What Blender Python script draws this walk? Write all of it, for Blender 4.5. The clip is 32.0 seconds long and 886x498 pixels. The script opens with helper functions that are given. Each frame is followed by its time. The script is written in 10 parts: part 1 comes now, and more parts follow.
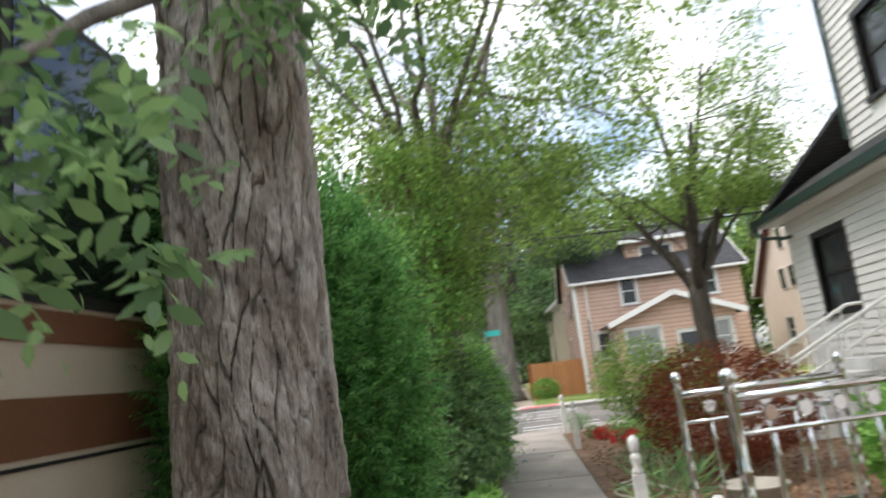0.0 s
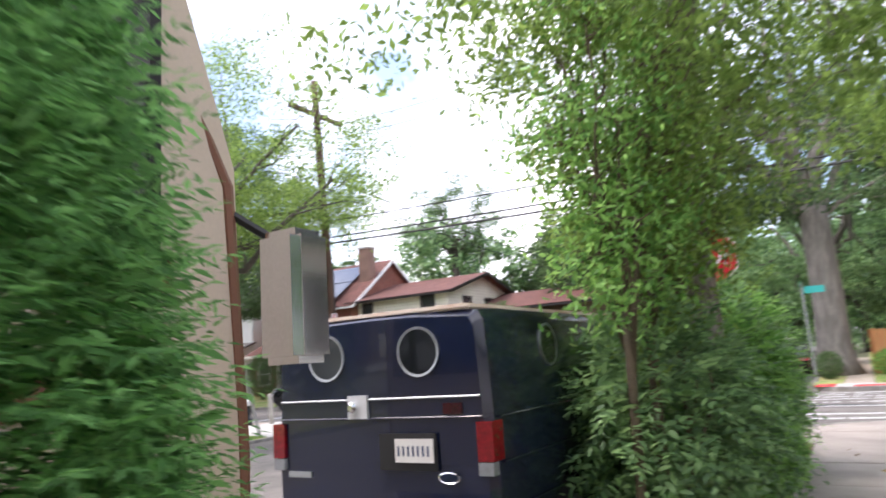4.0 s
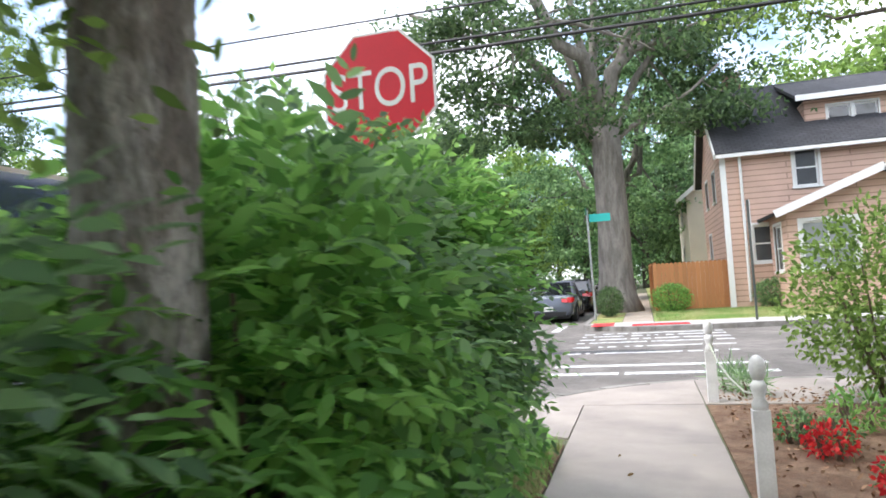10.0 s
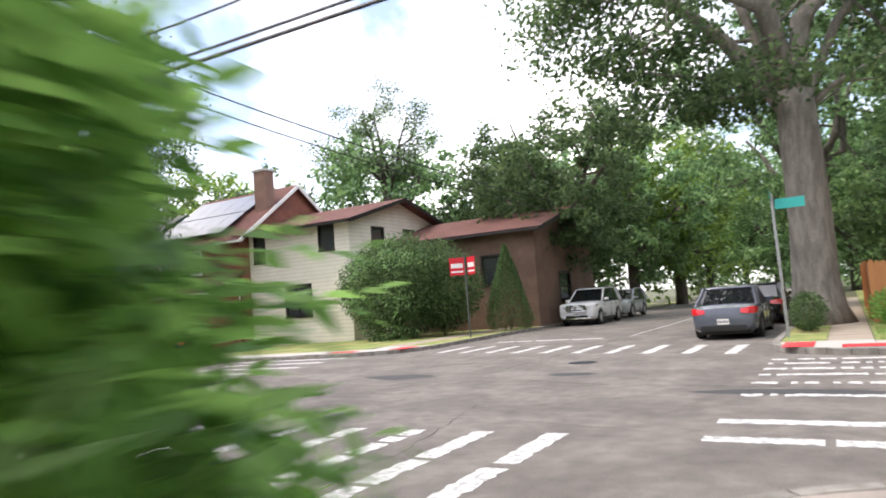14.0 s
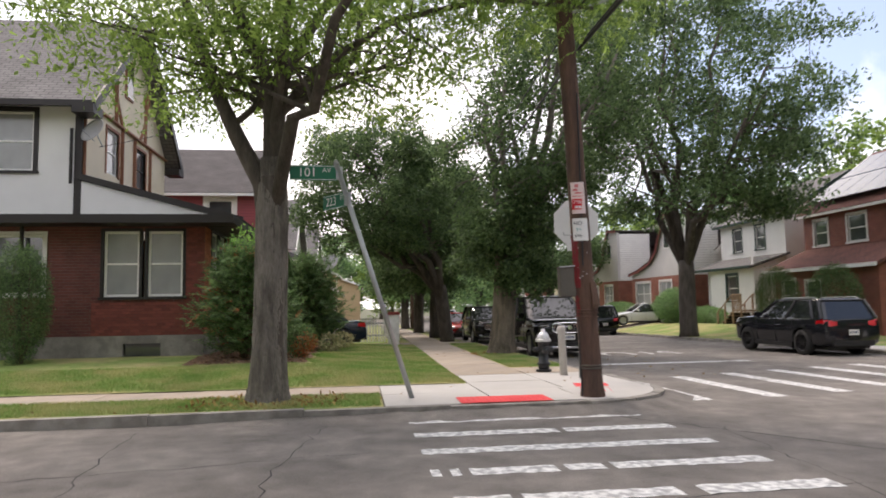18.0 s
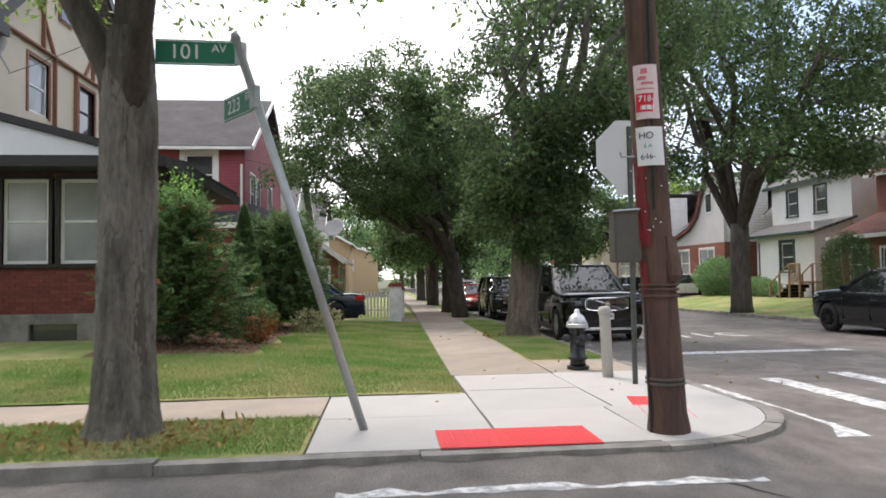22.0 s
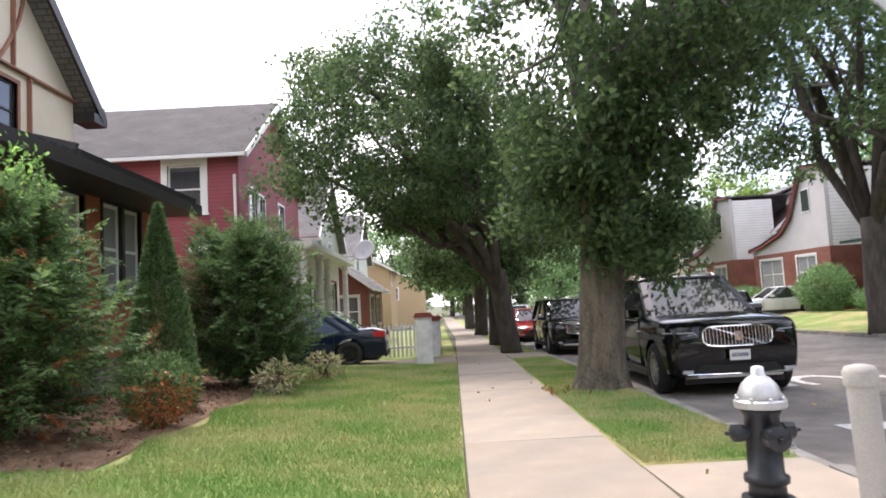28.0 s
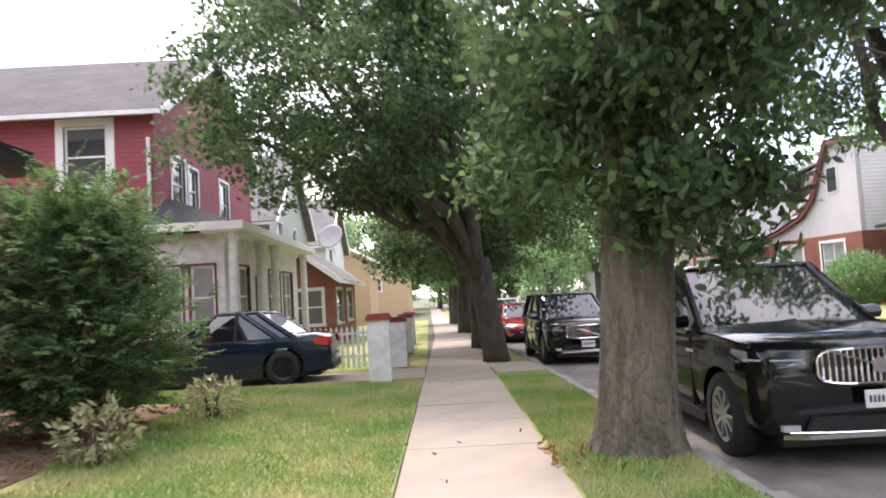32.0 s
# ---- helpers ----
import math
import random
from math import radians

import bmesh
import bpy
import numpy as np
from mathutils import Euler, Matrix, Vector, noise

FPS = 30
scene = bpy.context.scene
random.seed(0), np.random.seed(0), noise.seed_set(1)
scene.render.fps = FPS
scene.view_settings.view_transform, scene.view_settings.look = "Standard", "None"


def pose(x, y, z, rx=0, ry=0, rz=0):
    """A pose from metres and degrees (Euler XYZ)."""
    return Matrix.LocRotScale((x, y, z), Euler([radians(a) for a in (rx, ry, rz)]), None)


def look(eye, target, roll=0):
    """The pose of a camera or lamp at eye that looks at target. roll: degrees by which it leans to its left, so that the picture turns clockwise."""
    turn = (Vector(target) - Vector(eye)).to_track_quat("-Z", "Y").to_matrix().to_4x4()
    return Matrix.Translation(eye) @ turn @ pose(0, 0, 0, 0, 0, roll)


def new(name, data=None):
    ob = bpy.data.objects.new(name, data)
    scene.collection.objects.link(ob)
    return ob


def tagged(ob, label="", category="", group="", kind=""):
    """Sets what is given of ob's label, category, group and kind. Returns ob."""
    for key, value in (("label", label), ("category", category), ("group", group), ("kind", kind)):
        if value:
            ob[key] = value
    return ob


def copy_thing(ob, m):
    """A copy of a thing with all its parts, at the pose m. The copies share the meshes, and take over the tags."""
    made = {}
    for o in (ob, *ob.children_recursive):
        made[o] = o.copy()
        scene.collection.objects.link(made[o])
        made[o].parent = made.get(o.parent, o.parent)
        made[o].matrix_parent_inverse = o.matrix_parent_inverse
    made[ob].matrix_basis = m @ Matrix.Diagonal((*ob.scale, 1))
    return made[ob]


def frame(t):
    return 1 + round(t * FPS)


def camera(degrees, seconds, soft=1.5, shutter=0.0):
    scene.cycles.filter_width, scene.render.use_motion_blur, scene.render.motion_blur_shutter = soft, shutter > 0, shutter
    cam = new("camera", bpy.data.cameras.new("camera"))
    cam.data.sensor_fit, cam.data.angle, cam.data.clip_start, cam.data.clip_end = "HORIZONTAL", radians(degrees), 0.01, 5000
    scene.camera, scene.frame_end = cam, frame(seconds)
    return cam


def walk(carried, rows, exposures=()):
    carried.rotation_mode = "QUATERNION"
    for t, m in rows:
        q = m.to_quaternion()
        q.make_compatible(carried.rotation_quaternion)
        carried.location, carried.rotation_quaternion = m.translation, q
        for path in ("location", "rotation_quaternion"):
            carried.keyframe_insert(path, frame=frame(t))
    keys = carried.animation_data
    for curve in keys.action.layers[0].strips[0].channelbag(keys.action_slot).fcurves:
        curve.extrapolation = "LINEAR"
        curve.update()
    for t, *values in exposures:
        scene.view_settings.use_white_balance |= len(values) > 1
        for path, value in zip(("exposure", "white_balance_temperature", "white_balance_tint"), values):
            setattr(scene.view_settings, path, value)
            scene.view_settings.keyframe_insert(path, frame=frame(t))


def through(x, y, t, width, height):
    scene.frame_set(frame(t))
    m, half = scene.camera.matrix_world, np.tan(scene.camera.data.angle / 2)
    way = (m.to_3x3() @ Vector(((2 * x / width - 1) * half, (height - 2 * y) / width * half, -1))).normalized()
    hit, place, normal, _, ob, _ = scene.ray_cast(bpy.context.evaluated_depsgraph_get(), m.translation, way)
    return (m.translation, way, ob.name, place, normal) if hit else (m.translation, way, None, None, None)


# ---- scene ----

# ---- exposure and white balance along the walk ----
EXPOSURES = [(0.0, 1.4, 6500, 10), (1.0, 1.65, 6400, 10), (2.0, 1.8, 6200, 13), (4.5, 1.7, 6400, 19), (6.0, 1.6, 6550, 21), (7.0, 2.0, 6500, 20), (9.0, 1.95, 6200, 10), (11.0, 1.75, 6100, 14), (13.0, 1.8, 6300, 14), (15.5, 0.95, 7000, 17), (17.5, 1.0, 7000, 18),
             (19.0, 1.2, 6800, 16), (22.0, 1.25, 6500, 14), (25.0, 1.3, 6500, 14), (28.0, 1.75, 6500, 19), (32.0, 2.1, 6500, 22)]
# ---- camera and walk ----
cam = camera(66.05, 32.0, soft=1.7, shutter=0.7)
PATH = [
    (0.0, look((17.301, -18.212, 1.664), (16.963, -14.297, 2.410), -7.00)),
    (0.5, look((17.361, -17.785, 1.665), (16.713, -13.886, 2.283), -5.27)),
    (1.0, look((17.380, -17.316, 1.683), (16.752, -13.406, 2.251), -5.42)),
    (1.5, look((17.456, -16.827, 1.699), (16.783, -12.920, 2.233), -5.92)),
    (2.0, look((17.473, -16.316, 1.718), (16.739, -12.414, 2.206), -6.42)),
    (2.5, look((17.528, -15.911, 1.707), (16.640, -12.045, 2.218), -5.97)),
    (3.0, look((17.525, -15.576, 1.661), (16.506, -11.735, 2.120), -5.44)),
    (3.5, look((17.703, -15.441, 1.673), (16.140, -11.823, 2.357), -3.94)),
    (5.5, look((17.492, -13.551, 1.552), (14.970, -10.481, 2.016), -6.86)),
    (6.0, look((17.422, -13.137, 1.570), (15.036, -9.943, 1.886), -5.99)),
    (6.5, look((17.380, -12.689, 1.614), (15.344, -9.258, 1.903), -8.49)),
    (7.0, look((17.472, -12.224, 1.596), (15.547, -8.719, 1.693), -7.84)),
    (7.5, look((17.357, -11.984, 1.565), (16.263, -8.139, 1.702), -6.78)),
    (8.0, look((17.317, -11.651, 1.568), (16.428, -7.754, 1.720), -2.52)),
    (8.5, look((17.316, -11.170, 1.589), (16.468, -7.267, 1.791), -3.30)),
    (9.0, look((17.426, -10.610, 1.571), (16.381, -6.752, 1.726), -4.02)),
    (9.5, look((17.482, -10.052, 1.550), (16.366, -6.216, 1.750), -4.37)),
    (10.0, look((17.573, -9.624, 1.532), (16.463, -5.787, 1.748), -3.53)),
    (10.5, look((17.616, -9.266, 1.503), (16.487, -5.434, 1.706), -3.79)),
    (11.0, look((17.669, -8.902, 1.501), (16.560, -5.069, 1.773), -2.25)),
    (11.5, look((17.654, -8.487, 1.578), (16.555, -4.648, 1.806), -2.88)),
    (12.0, look((17.638, -8.071, 1.537), (16.488, -4.246, 1.735), -3.26)),
    (12.5, look((17.578, -7.631, 1.561), (16.319, -3.836, 1.658), -3.26)),
    (13.0, look((17.534, -7.214, 1.571), (16.115, -3.482, 1.814), -2.88)),
    (13.5, look((17.517, -6.922, 1.585), (15.686, -3.379, 1.901), -4.98)),
    (14.0, look((17.45, -6.02, 1.58), (15.45, -2.62, 1.89), -4.2)),
    (14.5, look((17.27, -5.05, 1.57), (15.02, -1.76, 1.88), -3.2)),
    (15.0, look((16.68, -4.5, 1.55), (14.08, -1.5, 1.88), -2.4)),
    (15.5, look((15.950, -4.070, 1.542), (13.145, -1.239, 1.876), -1.67)),
    (16.0, look((15.619, -3.792, 1.535), (12.553, -1.239, 1.823), -2.93)),
    (16.5, look((15.289, -3.473, 1.535), (11.756, -1.663, 2.025), -1.32)),
    (17.0, look((14.979, -3.172, 1.539), (11.299, -1.651, 1.922), -1.93)),
    (17.5, look((14.641, -2.923, 1.533), (10.764, -2.019, 1.924), -0.93)),
    (18.0, look((14.252, -2.765, 1.513), (10.296, -2.269, 1.843), -0.91)),
    (18.5, look((13.846, -2.608, 1.482), (9.883, -2.185, 1.817), -2.44)),
    (19.0, look((13.294, -2.467, 1.457), (9.312, -2.204, 1.735), -3.09)),
    (19.5, look((12.808, -2.336, 1.458), (8.819, -2.178, 1.701), -2.80)),
    (20.0, look((12.313, -2.196, 1.452), (8.317, -2.129, 1.608), -2.27)),
    (20.5, look((11.789, -2.092, 1.479), (7.793, -1.948, 1.568), -2.44)),
    (21.0, look((11.235, -1.966, 1.502), (7.238, -1.883, 1.634), -0.39)),
    (21.5, look((10.640, -1.878, 1.518), (6.670, -1.416, 1.693), -1.88)),
    (22.0, look((10.115, -1.778, 1.512), (6.134, -1.424, 1.670), -0.79)),
    (22.5, look((9.578, -1.690, 1.533), (5.613, -1.219, 1.777), -1.75)),
    (23.0, look((9.080, -1.567, 1.538), (5.099, -1.301, 1.820), -0.28)),
    (23.5, look((8.612, -1.529, 1.533), (4.683, -0.931, 1.989), -1.64)),
    (24.0, look((8.074, -1.464, 1.515), (4.095, -1.269, 1.869), -2.11)),
    (24.5, look((7.617, -1.436, 1.524), (3.628, -1.245, 1.762), -5.70)),
    (25.0, look((7.109, -1.352, 1.523), (3.123, -1.090, 1.736), -5.37)),
    (25.5, look((6.573, -1.263, 1.544), (2.608, -0.834, 1.850), -5.12)),
    (27.5, look((5.065, -1.083, 1.531), (1.084, -0.942, 1.894), -3.23)),
    (28.0, look((4.560, -0.957, 1.507), (0.573, -0.907, 1.825), -3.13)),
    (28.5, look((4.070, -0.868, 1.533), (0.076, -0.784, 1.739), -3.59)),
    (29.0, look((3.598, -0.758, 1.562), (-0.392, -0.513, 1.710), -3.61)),
    (29.5, look((3.085, -0.691, 1.581), (-0.909, -0.578, 1.764), -2.65)),
    (30.0, look((2.513, -0.634, 1.578), (-1.455, -0.239, 1.899), -2.88)),
    (30.5, look((1.957, -0.538, 1.595), (-2.025, -0.281, 1.860), -1.82)),
    (31.0, look((1.364, -0.468, 1.621), (-2.622, -0.272, 1.880), -3.34)),
    (31.5, look((0.745, -0.387, 1.630), (-3.243, -0.333, 1.941), -2.07)),
    (32.0, look((0.152, -0.330, 1.616), (-3.838, -0.229, 1.876), -3.26)),
]
walk(cam, PATH, exposures=EXPOSURES)

# ---- world and sun ----
world = bpy.data.worlds.new("overcast_sky")
scene.world = world
world.use_nodes = True
wn, wl = world.node_tree.nodes, world.node_tree.links
wn.clear()
w_out = wn.new("ShaderNodeOutputWorld")
w_bg = wn.new("ShaderNodeBackground")
w_sky = wn.new("ShaderNodeTexSky")
w_sky.sky_type, w_sky.sun_disc = "NISHITA", False
w_sky.sun_elevation, w_sky.sun_rotation = radians(62), radians(245)
w_sky.air_density, w_sky.dust_density, w_sky.ozone_density = 1.0, 2.0, 1.0
w_noise = wn.new("ShaderNodeTexNoise")
w_noise.inputs["Scale"].default_value, w_noise.inputs["Detail"].default_value = 2.6, 7
w_noise.inputs["Roughness"].default_value = 0.55
w_ramp = wn.new("ShaderNodeValToRGB")
w_ramp.color_ramp.elements[0].position, w_ramp.color_ramp.elements[0].color = 0.40, (0.04, 0.04, 0.04, 1)
w_ramp.color_ramp.elements[1].position, w_ramp.color_ramp.elements[1].color = 0.60, (1, 1, 1, 1)
w_mix = wn.new("ShaderNodeMixRGB")
w_mix.inputs[2].default_value = (8.6, 8.65, 8.75, 1)
wl.new(w_noise.outputs["Fac"], w_ramp.inputs[0])
wl.new(w_ramp.outputs[0], w_mix.inputs[0])
wl.new(w_sky.outputs[0], w_mix.inputs[1])
wl.new(w_mix.outputs[0], w_bg.inputs[0])
w_bg.inputs[1].default_value = 0.116
wl.new(w_bg.outputs[0], w_out.inputs[0])

sun_data = bpy.data.lights.new("sun", "SUN")
sun_data.energy, sun_data.angle, sun_data.color = 0.95, radians(14), (1.0, 0.93, 0.84)
sun = new("sun", sun_data)
sun.matrix_world = look((-20, -9, 42), (0, 0, 0))

# ---- materials ----
def mat(name, base, rough=0.7, metal=0.0, var=0.25, scale=8.0, fine=60.0, bump=0.0, bump_scale=40.0, second=None, mixscale=2.0,
        stretch=(1, 1, 1), spec=0.5, coat=0.0, trans=0.0, rand=0.0, island=0.0, dist=0.01, emit=None):
    """A surface with variation at two scales, fine relief, and an optional second colour in blotches."""
    m = bpy.data.materials.new(name)
    m.use_nodes = True
    n, l = m.node_tree.nodes, m.node_tree.links
    p = n["Principled BSDF"]
    p.inputs["Roughness"].default_value, p.inputs["Metallic"].default_value = rough, metal
    p.inputs["Specular IOR Level"].default_value = spec
    p.inputs["Coat Weight"].default_value = coat
    p.inputs["Transmission Weight"].default_value = trans
    co = n.new("ShaderNodeTexCoord")
    mp = n.new("ShaderNodeMapping")
    mp.inputs["Scale"].default_value = stretch
    l.new(co.outputs["Object"], mp.inputs["Vector"])

    def noise_node(s, d=4.0):
        t = n.new("ShaderNodeTexNoise")
        t.inputs["Scale"].default_value, t.inputs["Detail"].default_value = s, d
        l.new(mp.outputs[0], t.inputs["Vector"])
        return t
    a, b = noise_node(scale), noise_node(fine, 2.0)
    add = n.new("ShaderNodeMath"); add.operation = "ADD"
    l.new(a.outputs["Fac"], add.inputs[0]); l.new(b.outputs["Fac"], add.inputs[1])
    rng = n.new("ShaderNodeMapRange")
    rng.inputs["From Min"].default_value, rng.inputs["From Max"].default_value = 0.6, 1.4
    rng.inputs["To Min"].default_value, rng.inputs["To Max"].default_value = 1 - var, 1 + var
    l.new(add.outputs[0], rng.inputs["Value"])
    value = rng.outputs[0]
    if rand or island:
        src = n.new("ShaderNodeNewGeometry").outputs["Random Per Island"] if island else n.new("ShaderNodeObjectInfo").outputs["Random"]
        r2 = n.new("ShaderNodeMapRange")
        k = rand or island
        r2.inputs["To Min"].default_value, r2.inputs["To Max"].default_value = 1 - k, 1 + k
        l.new(src, r2.inputs["Value"])
        mul = n.new("ShaderNodeMath"); mul.operation = "MULTIPLY"
        l.new(value, mul.inputs[0]); l.new(r2.outputs[0], mul.inputs[1])
        value = mul.outputs[0]
    col = n.new("ShaderNodeMixRGB"); col.blend_type = "MULTIPLY"; col.inputs[0].default_value = 1.0
    if second:
        c = noise_node(mixscale, 5.0)
        rp = n.new("ShaderNodeValToRGB")
        rp.color_ramp.elements[0].position, rp.color_ramp.elements[1].position = 0.42, 0.6
        rp.color_ramp.elements[0].color, rp.color_ramp.elements[1].color = (*base, 1), (*second, 1)
        l.new(c.outputs["Fac"], rp.inputs[0]); l.new(rp.outputs[0], col.inputs[1])
    else:
        col.inputs[1].default_value = (*base, 1)
    l.new(value, col.inputs[2])
    l.new(col.outputs[0], p.inputs["Base Color"])
    if bump:
        t = noise_node(bump_scale, 6.0)
        bp = n.new("ShaderNodeBump")
        bp.inputs["Strength"].default_value, bp.inputs["Distance"].default_value = bump, dist
        l.new(t.outputs["Fac"], bp.inputs["Height"]); l.new(bp.outputs[0], p.inputs["Normal"])
    if emit:
        p.inputs["Emission Color"].default_value, p.inputs["Emission Strength"].default_value = (*emit[0], 1), emit[1]
    return m


def leaf_mat(name, base, second, island=0.3, rough=0.5, through=0.5, gloss=0.28):
    """A leaf: two greens by leaf, light from behind shining through."""
    m = bpy.data.materials.new(name)
    m.use_nodes = True
    n, l = m.node_tree.nodes, m.node_tree.links
    p, out = n["Principled BSDF"], n["Material Output"]
    g = n.new("ShaderNodeNewGeometry")
    rp = n.new("ShaderNodeValToRGB")
    rp.color_ramp.elements[0].color, rp.color_ramp.elements[1].color = (*base, 1), (*second, 1)
    l.new(g.outputs["Random Per Island"], rp.inputs[0])
    hs = n.new("ShaderNodeHueSaturation")
    r2 = n.new("ShaderNodeMapRange")
    r2.inputs["To Min"].default_value, r2.inputs["To Max"].default_value = 1 - island, 1 + island
    l.new(g.outputs["Random Per Island"], r2.inputs["Value"])
    l.new(r2.outputs[0], hs.inputs["Value"]); l.new(rp.outputs[0], hs.inputs["Color"])
    l.new(hs.outputs[0], p.inputs["Base Color"])
    p.inputs["Roughness"].default_value = rough
    p.inputs["Specular IOR Level"].default_value = gloss
    tr = n.new("ShaderNodeBsdfTranslucent")
    hs2 = n.new("ShaderNodeHueSaturation")
    hs2.inputs["Hue"].default_value, hs2.inputs["Value"].default_value = 0.49, 1.5
    l.new(hs.outputs[0], hs2.inputs["Color"]); l.new(hs2.outputs[0], tr.inputs[0])
    mx = n.new("ShaderNodeMixShader"); mx.inputs[0].default_value = through
    l.new(p.outputs[0], mx.inputs[1]); l.new(tr.outputs[0], mx.inputs[2]); l.new(mx.outputs[0], out.inputs["Surface"])
    return m


def row_mat(name, c1, c2, mortar, rows, width, rough=0.75, bump=0.4, gap=0.06, var=0.2, axis="wall"):
    """Courses (brick or shingle) in true size: rows is the height, width the length of a piece."""
    m = bpy.data.materials.new(name)
    m.use_nodes = True
    n, l = m.node_tree.nodes, m.node_tree.links
    p = n["Principled BSDF"]
    p.inputs["Roughness"].default_value = rough
    uv = n.new("ShaderNodeUVMap")
    br = n.new("ShaderNodeTexBrick")
    br.inputs["Scale"].default_value = 1.0
    br.inputs["Brick Width"].default_value, br.inputs["Row Height"].default_value = width, rows
    br.inputs["Mortar Size"].default_value, br.inputs["Mortar Smooth"].default_value = rows * gap, 0.3
    br.inputs["Color1"].default_value, br.inputs["Color2"].default_value, br.inputs["Mortar"].default_value = (*c1, 1), (*c2, 1), (*mortar, 1)
    br.inputs["Bias"].default_value = 0.0
    l.new(uv.outputs[0], br.inputs["Vector"])
    ns = n.new("ShaderNodeTexNoise"); ns.inputs["Scale"].default_value, ns.inputs["Detail"].default_value = 1.3, 8
    co = n.new("ShaderNodeTexCoord"); l.new(co.outputs["Object"], ns.inputs["Vector"])
    rg = n.new("ShaderNodeMapRange"); rg.inputs["From Min"].default_value, rg.inputs["From Max"].default_value = 0.3, 0.7
    rg.inputs["To Min"].default_value, rg.inputs["To Max"].default_value = 1 - var, 1 + var
    l.new(ns.outputs["Fac"], rg.inputs["Value"])
    mu = n.new("ShaderNodeMixRGB"); mu.blend_type = "MULTIPLY"; mu.inputs[0].default_value = 1
    l.new(br.outputs["Color"], mu.inputs[1]); l.new(rg.outputs[0], mu.inputs[2]); l.new(mu.outputs[0], p.inputs["Base Color"])
    bp = n.new("ShaderNodeBump"); bp.inputs["Strength"].default_value, bp.inputs["Distance"].default_value = bump, 0.01; bp.invert = True
    l.new(br.outputs["Fac"], bp.inputs["Height"]); l.new(bp.outputs[0], p.inputs["Normal"])
    return m


M_ASPHALT = mat("asphalt", (0.145, 0.132, 0.119), 0.85, var=0.4, scale=3.5, fine=60, bump=1.0, bump_scale=75, second=(0.20, 0.182, 0.164), mixscale=0.8, dist=0.012)
M_PATCH = mat("asphalt_patch", (0.06, 0.06, 0.063), 0.8, var=0.25, scale=3, fine=120, bump=0.5, bump_scale=160)
M_CRACK = mat("asphalt_crack", (0.035, 0.034, 0.033), 0.95, var=0.3)
M_GROUND = mat("ground_soil", (0.11, 0.13, 0.06), 0.95, var=0.3, scale=0.6, fine=30, bump=0.4, second=(0.10, 0.09, 0.06), mixscale=0.4)
M_CURB = mat("curb_stone", (0.29, 0.275, 0.25), 0.85, var=0.25, scale=4, fine=70, bump=0.5, bump_scale=80, rand=0.12, second=(0.20, 0.185, 0.165), mixscale=3)
M_WALK_OLD = mat("pavement_old", (0.361, 0.302, 0.238), 0.85, var=0.16, scale=2.2, fine=90, bump=0.35, bump_scale=120, rand=0.08, second=(0.33, 0.285, 0.235), mixscale=1.3)
M_WALK_PINK = mat("pavement_worn", (0.36, 0.315, 0.28), 0.85, var=0.16, scale=2.2, fine=90, bump=0.35, bump_scale=120, rand=0.06, second=(0.29, 0.255, 0.23), mixscale=1.3)
M_WALK_NEW = mat("pavement_new", (0.456, 0.443, 0.421), 0.8, var=0.08, scale=2.0, fine=120, bump=0.2, bump_scale=150, rand=0.04, second=(0.46, 0.445, 0.42), mixscale=1.2)
M_PAD = mat("red_tactile", (0.72, 0.045, 0.05), 0.55, var=0.12, scale=3, fine=60)
M_PAINT = mat("road_paint", (0.72, 0.72, 0.70), 0.7, var=0.2, scale=9, fine=80, second=(0.36, 0.36, 0.36), mixscale=11, bump=0.3, bump_scale=120)
M_MULCH = mat("mulch", (0.15, 0.085, 0.05), 0.95, var=0.4, scale=14, fine=60, bump=0.9, bump_scale=70, second=(0.22, 0.14, 0.09), mixscale=5, dist=0.02)
M_LAWN = mat("lawn_soil", (0.20, 0.28, 0.07), 0.95, var=0.3, scale=3, fine=60, bump=0.7, bump_scale=90, second=(0.36, 0.33, 0.14), mixscale=0.7, dist=0.02)


def grass_mat(name, green, straw):
    """Blades that turn from green to straw in patches across a lawn."""
    m = bpy.data.materials.new(name)
    m.use_nodes = True
    n, l = m.node_tree.nodes, m.node_tree.links
    p = n["Principled BSDF"]
    p.inputs["Roughness"].default_value, p.inputs["Specular IOR Level"].default_value = 0.7, 0.2
    co = n.new("ShaderNodeTexCoord")
    ns = n.new("ShaderNodeTexNoise"); ns.inputs["Scale"].default_value, ns.inputs["Detail"].default_value = 0.9, 5
    l.new(co.outputs["Object"], ns.inputs["Vector"])
    g = n.new("ShaderNodeNewGeometry")
    mx = n.new("ShaderNodeMath"); mx.operation = "MULTIPLY_ADD"; mx.inputs[1].default_value, mx.inputs[2].default_value = 0.22, -0.11
    l.new(g.outputs["Random Per Island"], mx.inputs[0])
    ad = n.new("ShaderNodeMath"); ad.operation = "ADD"
    l.new(ns.outputs["Fac"], ad.inputs[0]); l.new(mx.outputs[0], ad.inputs[1])
    rp = n.new("ShaderNodeValToRGB")
    rp.color_ramp.elements[0].position, rp.color_ramp.elements[1].position = 0.38, 0.62
    rp.color_ramp.elements[0].color, rp.color_ramp.elements[1].color = (*green, 1), (*straw, 1)
    l.new(ad.outputs[0], rp.inputs[0]); l.new(rp.outputs[0], p.inputs["Base Color"])
    return m


